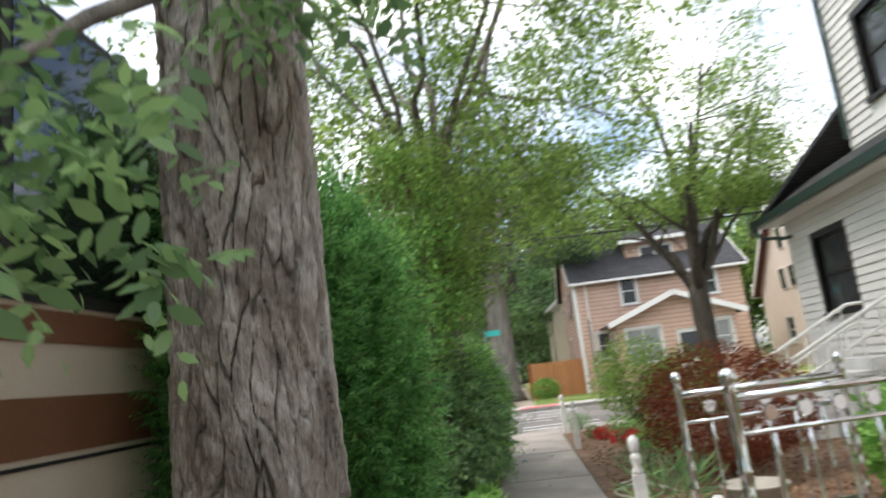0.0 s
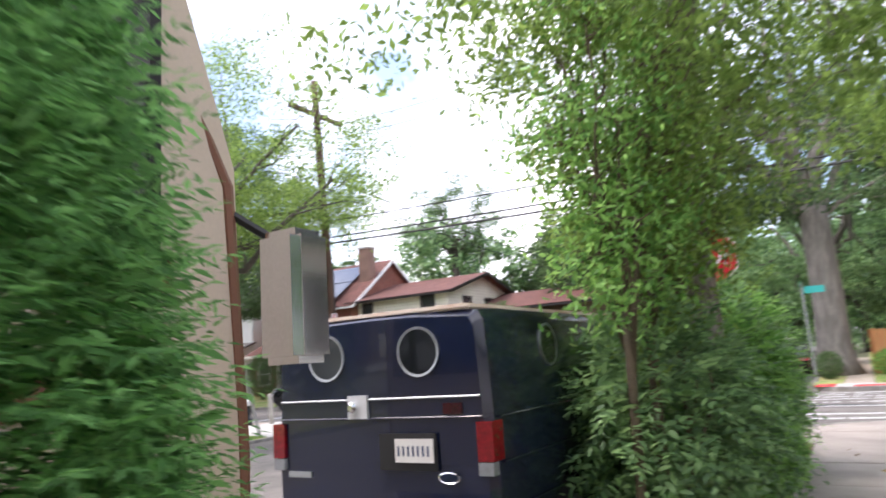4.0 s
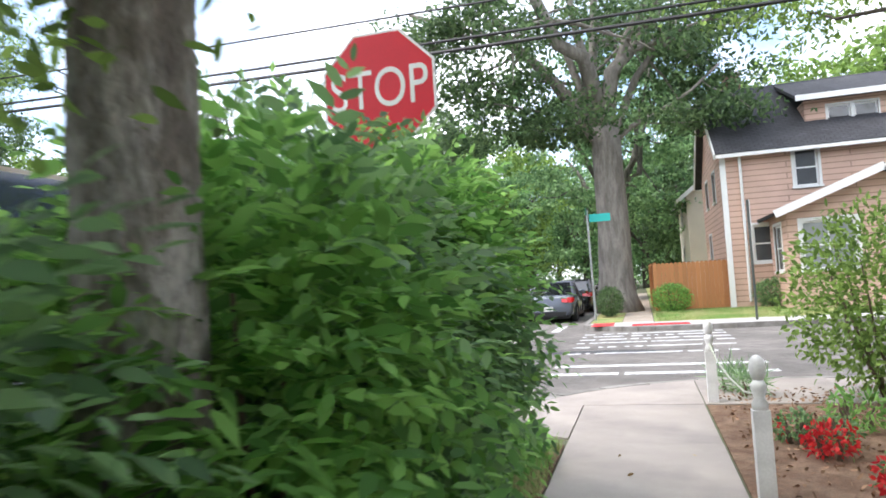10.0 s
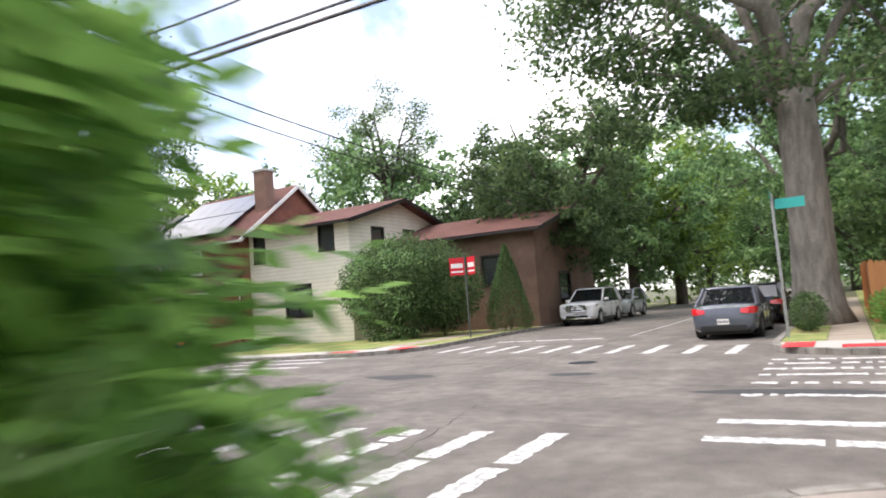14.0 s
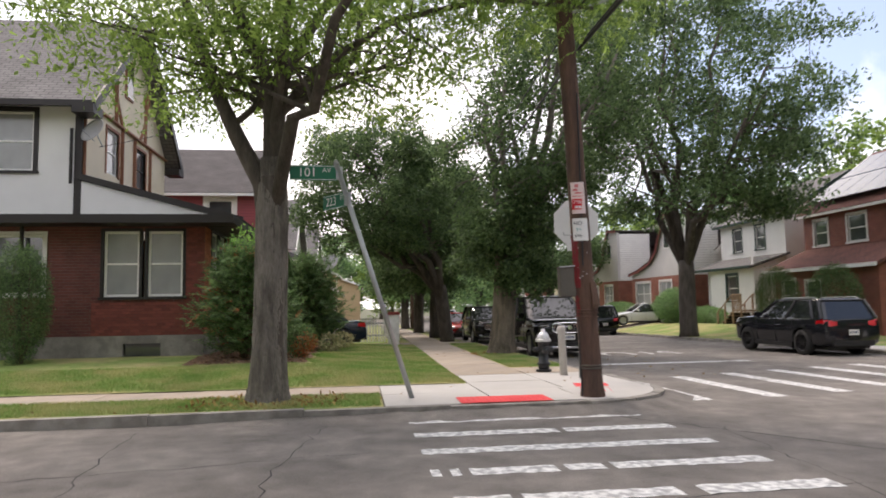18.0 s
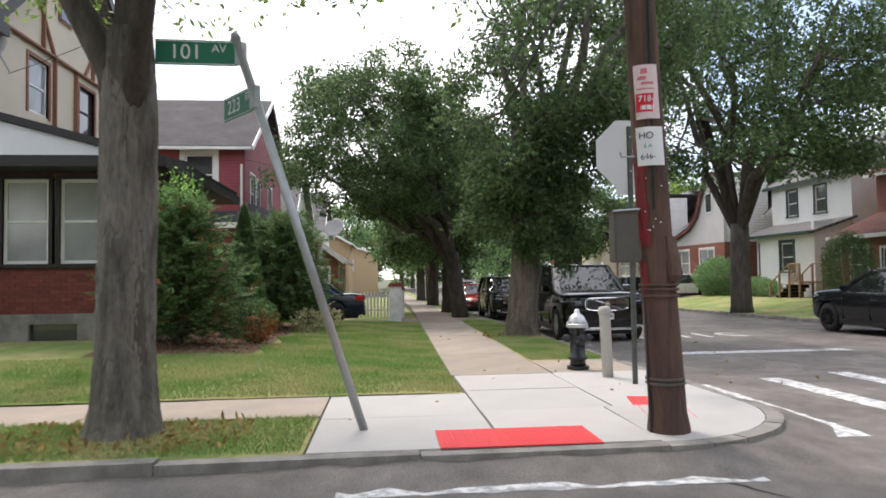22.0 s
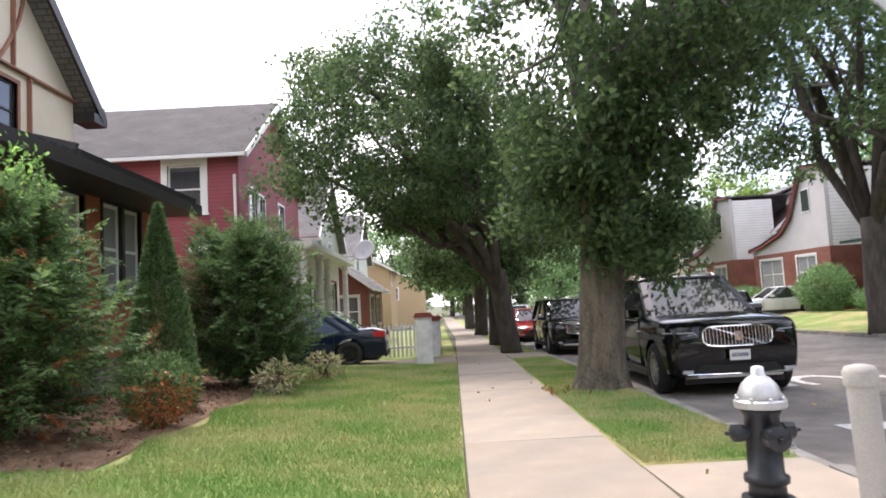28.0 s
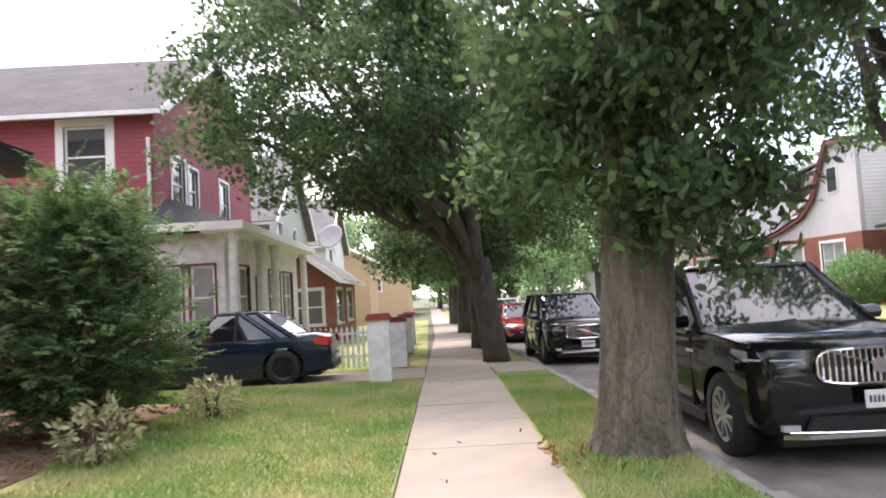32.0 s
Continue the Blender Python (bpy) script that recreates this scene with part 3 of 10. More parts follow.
def sprig_mesh(name, bases, dirs, length, leaflets, leaf_len, leaf_w, material, rng, droop=0.3, splay=0.9):
    """Many sprigs: leaflets set in two rows along a bending stalk, all in one mesh."""
    n = len(bases)
    d = dirs + rng.normal(size=(n, 3)) * 0.35
    d[:, 2] -= droop * 0.4
    d /= np.linalg.norm(d, axis=1, keepdims=True)
    up0 = np.array([0.0, 0.0, 1.0]) + rng.normal(size=(n, 3)) * 0.3
    s = np.cross(d, up0); s /= np.linalg.norm(s, axis=1, keepdims=True) + 1e-9
    up = np.cross(s, d)
    ln = length * rng.uniform(0.6, 1.25, (n, 1))
    cents, axes, sides, nrm, sizes = [], [], [], [], []
    for k in range(leaflets):
        f = (k + 0.6) / leaflets
        side = 1 if k % 2 else -1
        last = k == leaflets - 1
        c = bases + d * ln * f + np.array([0, 0, -1.0]) * (ln * f * f * droop * 0.6)
        a = d * (1.0 if last else 0.55) + s * (0 if last else side * splay) - up * 0.18 + rng.normal(size=(n, 3)) * 0.16
        a /= np.linalg.norm(a, axis=1, keepdims=True)
        cents.append(c); axes.append(a); sizes.append(rng.uniform(0.75, 1.2, (n, 1)) * (0.75 + 0.5 * math.sin(math.pi * min(f + 0.15, 1))))
        nrm.append(up + rng.normal(size=(n, 3)) * 0.25)
    c, a, z, u = np.concatenate(cents), np.concatenate(axes), np.concatenate(sizes), np.concatenate(nrm)
    w = np.cross(a, u); w /= np.linalg.norm(w, axis=1, keepdims=True) + 1e-9
    m = len(c)
    u = np.cross(w, a)
    broad = leaf_w > 0.38 * leaf_len
    outline = ((0, 0), (0.2, 0.36), (0.58, 0.44), (1, 0), (0.58, -0.44), (0.2, -0.36)) if broad else ((0, 0), (0.42, 0.5), (1, 0), (0.42, -0.5))
    return leaf_blades(name, c, a, w, u, leaf_len * z, leaf_w * z, outline, material)


def leaf_blades(name, c, along, across, up, length, width, outline, material):
    """Every leaf as one curled blade of the given outline, all in one mesh."""
    m, k = len(c), len(outline)
    v = np.empty((m, k, 3))
    for i, (f, g) in enumerate(outline):
        v[:, i] = c + along * length * f + across * width * g + up * (width * abs(g) * 0.3 - length * 0.12 * f * f)
    me = bpy.data.meshes.new(name)
    me.vertices.add(k * m); me.vertices.foreach_set("co", v.ravel())
    me.loops.add(k * m); me.loops.foreach_set("vertex_index", np.arange(k * m, dtype=np.int32))
    me.polygons.add(m); me.polygons.foreach_set("loop_start", np.arange(0, k * m, k, dtype=np.int32))
    me.materials.append(material)
    me.update(calc_edges=True)
    return me


def bark_trunk(parent, r, high, seed, material, plate=0.06, tall=0.24, deep=0.05, around=190, up=300, flare=1.25, lean=0.0, crack=0.2):
    """A trunk whose bark is broken into long plates by real furrows."""
    rng = np.random.default_rng(seed)
    a = np.linspace(0, 2 * math.pi, around, endpoint=False)[None, :].repeat(up, 0)
    z = np.linspace(0, high, up)[:, None].repeat(around, 1)
    nu, nz = int(2 * math.pi * r / plate), int(high / tall)
    jit = rng.uniform(0.1, 0.9, (nu, nz + 4, 2))
    lift = rng.uniform(0.55, 1.0, (nu, nz + 4))
    u = a / (2 * math.pi) * nu + 0.35 * np.sin(z * 5.1 + 2 * np.sin(a * 2)) + 0.25 * np.sin(z * 13 + a * 5)
    w = z / high * nz + 0.3 * np.sin(a * 7) + 1
    iu, iw = np.floor(u).astype(int), np.floor(w).astype(int)
    best, nxt, tall_ = np.full(u.shape, 9.0), np.full(u.shape, 9.0), np.zeros(u.shape)
    for du in (-1, 0, 1):
        for dw in (-1, 0, 1):
            cu, cw = iu + du, np.clip(iw + dw, 0, nz + 3)
            j = jit[cu % nu, cw]
            dist = np.hypot(cu + j[..., 0] - u, (iw + dw + j[..., 1] - w) * 0.9)
            near = dist < best
            nxt = np.where(near, best, np.minimum(nxt, dist))
            tall_ = np.where(near, lift[cu % nu, cw], tall_)
            best = np.where(near, dist, best)
    gap = np.clip((nxt - best) / crack, 0, 1)
    rad = r * (1 + (flare - 1) * np.exp(-z / 0.3)) * (1 + 0.035 * np.sin(3 * a + 1 + z)) - r * 0.06 * z / high
    rad = rad * (1 - 0.24 * np.clip((z / high - 0.72) / 0.28, 0, 1) ** 2)
    rad = rad + deep * (gap ** 0.5 * tall_ - 0.7) + 0.003 * np.sin(z * 61 + a * 17) * gap
    v = np.stack([rad * np.cos(a), rad * np.sin(a) + lean * z, z], -1).reshape(-1, 3)
    k = np.arange(up * around).reshape(up, around)
    q = np.stack([k[:-1], np.roll(k, -1, 1)[:-1], np.roll(k, -1, 1)[1:], k[1:]], -1).reshape(-1, 4)
    me = bpy.data.meshes.new("bark")
    me.vertices.add(len(v)); me.vertices.foreach_set("co", v.ravel())
    me.loops.add(4 * len(q)); me.loops.foreach_set("vertex_index", q.ravel().astype(np.int32))
    me.polygons.add(len(q)); me.polygons.foreach_set("loop_start", np.arange(0, 4 * len(q), 4, dtype=np.int32))
    me.polygons.foreach_set("use_smooth", [True] * len(q))
    me.materials.append(material)
    me.update(calc_edges=True)
    return obj("bark", me, parent)


def bent(a, b, rng, wiggle, n=5):
    a, b = np.asarray(a, float), np.asarray(b, float)
    size = np.linalg.norm(b - a)
    pts = [a + (b - a) * i / (n - 1) for i in range(n)]
    for i in range(1, n - 1):
        pts[i] = pts[i] + rng.normal(size=3) * wiggle * size * (0.5, 0.5, 0.3)[2]
    return pts


def tree(name, x, y, trunk_r, fork, height, spread, leaves, leaf_len, seed, label, bark=None, leaf=None, limbs=5, lean=(0, 0), centre=None,
         flat=0.75, z=None, leaf_w=0.55, low=0.0, second=None, tuft=0.085, twigs=4, droop=0.35, flare=1.2, shell=0.45, clump=0.3, per=80, clear=None, arms=None, lift=None):
    """A tree: a tapered, flared trunk, limbs that part again and again, and a crown of single leaves about the twigs."""
    rng = np.random.default_rng(seed)
    bark, leaf = bark or M_BARK_GREY, leaf or M_LEAF
    z0 = gz(x) + PAVE - 0.04 if z is None else z
    root = empty(name, x, y, z0)
    tagged(root, label, "tree")
    cx, cy = centre or (lean[0] * fork, lean[1] * fork)
    top = np.array([lean[0] * fork, lean[1] * fork, fork])
    bm = bmesh.new()
    heights = [0, 0.08 * fork, 0.2 * fork, 0.45 * fork, 0.75 * fork, fork]
    wide = [trunk_r * flare, trunk_r * (1 + (flare - 1) * 0.45), trunk_r * 1.06, trunk_r, trunk_r * 0.95, trunk_r * 0.92]
    spine = [np.array([lean[0] * h + rng.normal() * 0.03 * trunk_r, lean[1] * h + rng.normal() * 0.03 * trunk_r, h]) for h in heights]
    segs = 20
    rings = []
    ph = rng.uniform(0, 6.28, 4)
    for h, r, p in zip(heights, wide, spine):
        ring = []
        for k in range(segs):
            a = 2 * math.pi * k / segs
            lump = 1 + (r / trunk_r - 0.9) * 0.22 * math.sin(4 * a + ph[0]) + 0.04 * math.sin(3 * a + ph[1] + h) + 0.03 * math.sin(7 * a + ph[2] - h)
            ring.append(bm.verts.new((p[0] + r * lump * math.cos(a), p[1] + r * lump * math.sin(a), p[2])))
        rings.append(ring)
    for a, b in zip(rings, rings[1:]):
        for k in range(segs):
            bm.faces.new((a[k], a[(k + 1) % segs], b[(k + 1) % segs], b[k]))
    bm.faces.new(rings[0][::-1]); bm.faces.new(rings[-1])
    tips, weights = [], []
    crown_mid = np.array([cx, cy, fork + (height - fork) * 0.45])
    grown = [] if arms is None else arms
    for i in range(limbs + len(grown)):
        a = 2 * math.pi * (i + rng.uniform(-0.3, 0.3)) / max(limbs, 1)
        el = rng.uniform(0.15, 1.0)
        reach = spread * (0.45 + 0.5 * (1 - el * 0.6)) * rng.uniform(0.8, 1.1)
        end = np.array([cx + math.cos(a) * reach * 0.75, cy + math.sin(a) * reach * 0.75, fork + (height - fork) * (0.25 + 0.6 * el)])
        start = top - np.array([0, 0, rng.uniform(0.1, 1.0) * min(fork * 0.35, 1.6)])
        r0 = trunk_r * rng.uniform(0.42, 0.6)
        pts = bent(start, end, rng, 0.09, 6)
        pts[1] = pts[1] + np.array([0, 0, 0.10 * np.linalg.norm(end - start)])
        if i < len(grown):
            r0, course = grown[i]
            c0 = course[0]
            course = [(c0[0] * 0.3, c0[1] * 0.3, c0[2] - 0.25 * fork ** 0.5), *course]
            f = np.linspace(0, len(course) - 1, 6)
            pts = [np.array([np.interp(q, range(len(course)), [c[m_] for c in course]) for m_ in range(3)]) for q in f]
        tube(pts, [r0 * (1 - 0.14 * k) for k in range(6)], 8, bm)
        for j in range(twigs):
            f = rng.uniform(0.35, 1.0)
            b0 = pts[min(int(f * 5), 4)] * (1 - (f * 5) % 1) + pts[min(int(f * 5) + 1, 5)] * ((f * 5) % 1)
            out = (b0 - crown_mid) / (np.linalg.norm(b0 - crown_mid) + 1e-6)
            d = out * 0.7 + rng.normal(size=3) * 0.6 + np.array([0, 0, 0.15])
            b1 = b0 + d / np.linalg.norm(d) * spread * rng.uniform(0.28, 0.5)
            b1[2] = min(max(b1[2], low + 0.3), height)
            q = bent(b0, b1, rng, 0.12, 4)
            r1 = r0 * (1 - 0.13 * f * 5) * 0.5
            tube(q, [max(r1, 0.012), max(r1 * 0.8, 0.01), max(r1 * 0.55, 0.008), max(r1 * 0.3, 0.006)], 5, bm, cap=False)
            for k in range(3):
                g = rng.uniform(0.4, 1.0)
                s0 = q[1] * (1 - g) + q[3] * g
                s1 = s0 + (d / np.linalg.norm(d) * 0.4 + rng.normal(size=3) * 0.5) * spread * 0.2
                s1[2] = max(s1[2], low)
                tube([s0, (s0 + s1) / 2 + rng.normal(size=3) * 0.04, s1], [max(r1 * 0.35, 0.008), max(r1 * 0.25, 0.006), 0.004], 4, bm, cap=False)
                tips += [s1, (s0 + s1) / 2, q[3]]
    part("trunk", bm, bark, root, smooth=True)
    tips = np.array(tips)
    # leaves gather in clumps about the twigs and over the crown's uneven shell
    count = max(30, leaves // per)
    mid = tips[rng.integers(0, len(tips), count)] + rng.normal(size=(count, 3)) * spread * tuft * np.array([1, 1, flat])
    if shell:
        k = rng.uniform(size=count) < shell
        d = rng.normal(size=(count, 3)); d /= np.linalg.norm(d, axis=1, keepdims=True)
        d = np.sign(d) * np.abs(d) ** 0.78
        lump = 0.95 + 0.16 * np.sin(d[:, 0] * 5 + seed) + 0.14 * np.sin(d[:, 1] * 6 + 2 * seed) + 0.12 * np.sin(d[:, 2] * 5 + seed)
        hi = (height - low) * 0.5
        ball = np.array([cx, cy, low + hi]) + d * (lump * rng.uniform(0.3, 1.0, count) ** 0.45)[:, None] * np.array([spread * 0.86, spread * 0.86, hi * 0.95])
        mid[k] = ball[k]
    at = mid[rng.integers(0, count, leaves)] + rng.normal(size=(leaves, 3)) * clump * np.array([1, 1, 0.65])
    at = at[at[:, 2] > low - 0.25 * rng.uniform(size=len(at))]
    if clear is not None:
        at = at[(at[:, 0] + x < clear) | (at[:, 2] > 2.6)]
    if lift is not None:
        at = at[at[:, 2] > low + lift[1] * np.maximum(0, at[:, 1] - lift[0])]
    if second is None:
        obj("crown", leaf_mesh("crown", at, leaf_len, leaf_len * leaf_w, leaf, rng, droop), root)
    else:
        k = rng.uniform(size=len(at)) < second[1]
        obj("crown", leaf_mesh("crown", at[~k], leaf_len, leaf_len * leaf_w, leaf, rng, droop), root)
        obj("crown", leaf_mesh("crown", at[k], leaf_len, leaf_len * leaf_w, second[0], rng, droop), root)
    return root


def shrub(name, x, y, rx, ry, height, leaves, leaf_len, seed, label, leaf=None, shape="round", leaf_w=0.5, z=None, stems=6, droop=0.1, category="shrub",
          second=None, hollow=0.55, lumps=7, base=0.0, sprig=None, clear=None):
    """A shrub of stems and single leaves that fill an uneven shell."""
    rng = np.random.default_rng(seed)
    leaf = leaf or M_LEAF
    z0 = gz(x) + PAVE + rise(x, y) - 0.02 if z is None else z
    root = empty(name, x, y, z0)
    tagged(root, label, category)
    for i in range(stems):
        a = rng.uniform(0, 6.28)
        e = np.array([math.cos(a) * rx * 0.55, math.sin(a) * ry * 0.55, height * rng.uniform(0.6, 0.9)])
        s = np.array([math.cos(a) * 0.06, math.sin(a) * 0.06, 0.0])
        pts = bent(s, e, rng, 0.1, 5)
        part("stem", tube(pts, [0.022, 0.018, 0.014, 0.01, 0.006], 6), M_STEM, root, smooth=True)
    d = rng.normal(size=(leaves, 3))
    d /= np.linalg.norm(d, axis=1, keepdims=True)
    lump_d = rng.normal(size=(lumps, 3)); lump_d /= np.linalg.norm(lump_d, axis=1, keepdims=True)
    lump_r = rng.uniform(-0.16, 0.2, lumps)
    bulge = 1 + (np.exp(-((d[:, None, :] - lump_d) ** 2).sum(-1) / 0.35) * lump_r).sum(1)
    fill = hollow + (1 - hollow) * rng.uniform(size=leaves) ** 0.6
    fill += rng.normal(size=leaves) * 0.05
    r = fill * bulge
    if shape == "cone":
        h = rng.uniform(0, 1, leaves) ** 0.8
        a = rng.uniform(0, 6.283, leaves)
        rad = (1 - h ** 1.35) * (0.75 + 0.25 * rng.uniform(size=leaves)) * (1 + 0.08 * np.sin(5 * a + 7 * h))
        rad = np.where(h < 0.12, rad * (0.75 + 2 * h), rad)
        at = np.stack([np.cos(a) * rx * rad, np.sin(a) * ry * rad, h * height], 1)
        outw = np.stack([np.cos(a), np.sin(a), np.full(leaves, 0.9)], 1)
    else:
        at = d * r[:, None] * np.array([rx, ry, height * 0.5]) + np.array([0, 0, height * 0.52])
        at[:, 2] = np.maximum(at[:, 2], 0.03 + rng.uniform(0, 0.08, leaves)) + base
        outw = d * 0.9
    if clear is not None:
        ok = at[:, 0] + x < clear
        at, outw = at[ok], outw[ok]
        leaves = len(at)
    k = np.zeros(leaves, bool) if second is None else (np.sin(at[:, 0] * 3.1 + seed) + np.sin(at[:, 1] * 2.7) + np.sin(at[:, 2] * 3.7 + 1) + rng.normal(size=leaves) * 0.4 > second[1])
    for which, stuff in ((~k, leaf), (k, second and second[0])):
        if not which.any():
            continue
        if sprig:
            me = sprig_mesh("foliage", at[which], outw[which], sprig[0], sprig[1], leaf_len, leaf_len * leaf_w, stuff, rng, droop)
        else:
            me = leaf_mesh("foliage", at[which], leaf_len, leaf_len * leaf_w, stuff, rng, droop, outward=outw[which])
        obj("foliage", me, root)
    return root


def grass(name, x0, x1, y0, y1, blades, seed, label, tall=0.045, mask=None, dz=PAVE + 0.005, material=None):
    """Blades of a lawn as one mesh of uncountable stuff."""
    rng = np.random.default_rng(seed)
    p = np.stack([rng.uniform(x0, x1, blades), rng.uniform(y0, y1, blades)], 1)
    if mask:
        p = p[[mask(a, b) for a, b in p]]
    n = len(p)
    zz = 0.012 * np.minimum(0, p[:, 0] - 4.0) + dz
    zz = zz + np.array([rise(a, b) for a, b in p])
    a = rng.uniform(0, 6.283, n)
    h = tall * rng.uniform(0.5, 1.35, n)
    w = 0.0045 * rng.uniform(0.7, 1.4, n)
    v = np.empty((n, 3, 3))
    v[:, 0] = np.stack([p[:, 0] + np.cos(a) * w, p[:, 1] + np.sin(a) * w, zz], 1)
    v[:, 1] = np.stack([p[:, 0] - np.cos(a) * w, p[:, 1] - np.sin(a) * w, zz], 1)
    b = rng.uniform(0, 6.283, n)
    v[:, 2] = np.stack([p[:, 0] + np.cos(b) * h * 0.6, p[:, 1] + np.sin(b) * h * 0.6, zz + h], 1)
    me = bpy.data.meshes.new(name)
    me.vertices.add(3 * n); me.vertices.foreach_set("co", v.ravel())
    me.loops.add(3 * n); me.loops.foreach_set("vertex_index", np.arange(3 * n, dtype=np.int32))
    me.polygons.add(n); me.polygons.foreach_set("loop_start", np.arange(0, 3 * n, 3, dtype=np.int32))
    me.materials.append(material or M_GRASS)
    me.update(calc_edges=True)
    return tagged(obj(name, me), label, "grass", kind="stuff")


# ---- houses ----
def wall(name, parent, p0, p1, z0, z1, openings, material, thick=0.2, label=""):
    """An upright wall from p0 to p1 (outside on the right hand), pierced by openings (from, to, sill, head) along it."""
    p0, p1 = Vector((*p0, 0)), Vector((*p1, 0))
    d = (p1 - p0); length = d.length; d.normalize()
    inn = Vector((-d.y, d.x, 0)) * thick
    us = sorted({0.0, length, *[u for o in openings for u in o[:2]]})
    zs = sorted({z0, z1, *[z for o in openings for z in o[2:4]]})
    solid = lambda i, j: 0 <= i < len(us) - 1 and 0 <= j < len(zs) - 1 and not any(o[0] - 1e-4 <= us[i] and us[i + 1] <= o[1] + 1e-4 and o[2] - 1e-4 <= zs[j] and zs[j + 1] <= o[3] + 1e-4 for o in openings)
    bm = bmesh.new()
    uvl = bm.loops.layers.uv.new("UVMap")
    cache = {}

    def vert(i, j, side):
        key = (i, j, side)
        if key not in cache:
            q = p0 + d * (us[i] + 0.004 * (i == 0) - 0.004 * (i == len(us) - 1)) + (inn if side else Vector())
            cache[key] = bm.verts.new((q.x, q.y, zs[j]))
        return cache[key]
    for i in range(len(us) - 1):
        for j in range(len(zs) - 1):
            if not solid(i, j):
                continue
            quads = [[(i, j, 0), (i + 1, j, 0), (i + 1, j + 1, 0), (i, j + 1, 0)], [(i, j, 1), (i, j + 1, 1), (i + 1, j + 1, 1), (i + 1, j, 1)]]
            if not solid(i - 1, j): quads.append([(i, j, 1), (i, j, 0), (i, j + 1, 0), (i, j + 1, 1)])
            if not solid(i + 1, j): quads.append([(i + 1, j, 0), (i + 1, j, 1), (i + 1, j + 1, 1), (i + 1, j + 1, 0)])
            if not solid(i, j - 1): quads.append([(i, j, 1), (i + 1, j, 1), (i + 1, j, 0), (i, j, 0)])
            if not solid(i, j + 1): quads.append([(i, j + 1, 0), (i + 1, j + 1, 0), (i + 1, j + 1, 1), (i, j + 1, 1)])
            for q in quads:
                f = bm.faces.new([vert(*k) for k in q])
                for lp, k in zip(f.loops, q):
                    lp[uvl].uv = (us[k[0]] + (thick if k[2] else 0), zs[k[1]])
    me = bpy.data.meshes.new(name)
    bm.to_mesh(me); bm.free()
    me.materials.append(material)
    return obj(name, me, parent, label=label)


def window(parent, p0, p1, o, trim, thick=0.2, glass=None, rail=True, mull=0, trim_w=0.09, sash=None, name="window", sill=True):
    """A window in an opening of a wall: casing, sash, panes and sill."""
    p0, p1 = Vector((*p0, 0)), Vector((*p1, 0))
    d = (p1 - p0).normalized()
    m = Matrix(((d.x, -d.y, 0, p0.x + d.x * o[0]), (d.y, d.x, 0, p0.y + d.y * o[0]), (0, 0, 1, o[2]), (0, 0, 0, 1)))
    w, h = o[1] - o[0], o[3] - o[2]
    win = obj(name, None, parent, m)
    sash, glass = sash or trim, glass or M_GLASS
    bm = bmesh.new()
    t = trim_w
    for a in ((-t, 0, -0.04, h + t), (w, w + t, -0.04, h + t), (0, w, h, h + t)):
        box(a[0], a[1], -0.03, 0.06, a[2], a[3], bm)
    part("window_frame", bm, trim, win)
    if sill:
        part("window_sill", box(-t - 0.03, w + t + 0.03, -0.07, 0.08, -0.07, 0.0), trim, win)
    bm = bmesh.new()
    s = 0.065
    for a in ((0, s, 0, h), (w - s, w, 0, h), (s, w - s, 0, s), (s, w - s, h - s, h)):
        box(a[0], a[1], 0.05, 0.10, a[2], a[3], bm)
    if rail:
        box(s, w - s, 0.045, 0.10, h * 0.5 - 0.025, h * 0.5 + 0.025, bm)
    for k in range(mull):
        u = w * (k + 1) / (mull + 1)
        box(u - 0.02, u + 0.02, 0.048, 0.098, s, h - s, bm)
    part("sash", bm, sash, win)
    cells = [(s, h * 0.5 - 0.025), (h * 0.5 + 0.025, h - s)] if rail else [(s, h - s)]
    for a, b in cells:
        part("pane", box(s, w - s, 0.07, 0.078, a, b), glass, win)
    return win


def roof_slab(name, parent, a, b, c, e, thick, material, label=""):
    """A sloping roof plane over the corners a, b (eave), c, e (ridge side), courses running along the eave."""
    a, b, c, e = (Vector(q) for q in (a, b, c, e))
    nrm = (b - a).cross(e - a).normalized()
    if nrm.z < 0:
        nrm = -nrm
    u, = ((b - a).normalized(),)
    vdir = nrm.cross(u)
    bm = bmesh.new()
    uvl = bm.loops.layers.uv.new("UVMap")
    top = [bm.verts.new(q) for q in (a, b, c, e)]
    low = [bm.verts.new(q - nrm * thick) for q in (a, b, c, e)]
    faces = [bm.faces.new(top), bm.faces.new(low[::-1])]
    for i in range(4):
        faces.append(bm.faces.new((low[i], low[(i + 1) % 4], top[(i + 1) % 4], top[i])))
    bmesh.ops.recalc_face_normals(bm, faces=bm.faces)
    for f in bm.faces:
        for lp in f.loops:
            q = lp.vert.co - a
            lp[uvl].uv = (q.dot(u), q.dot(vdir))
    me = bpy.data.meshes.new(name)
    bm.to_mesh(me); bm.free()
    me.materials.append(material)
    return obj(name, me, parent, label=label)


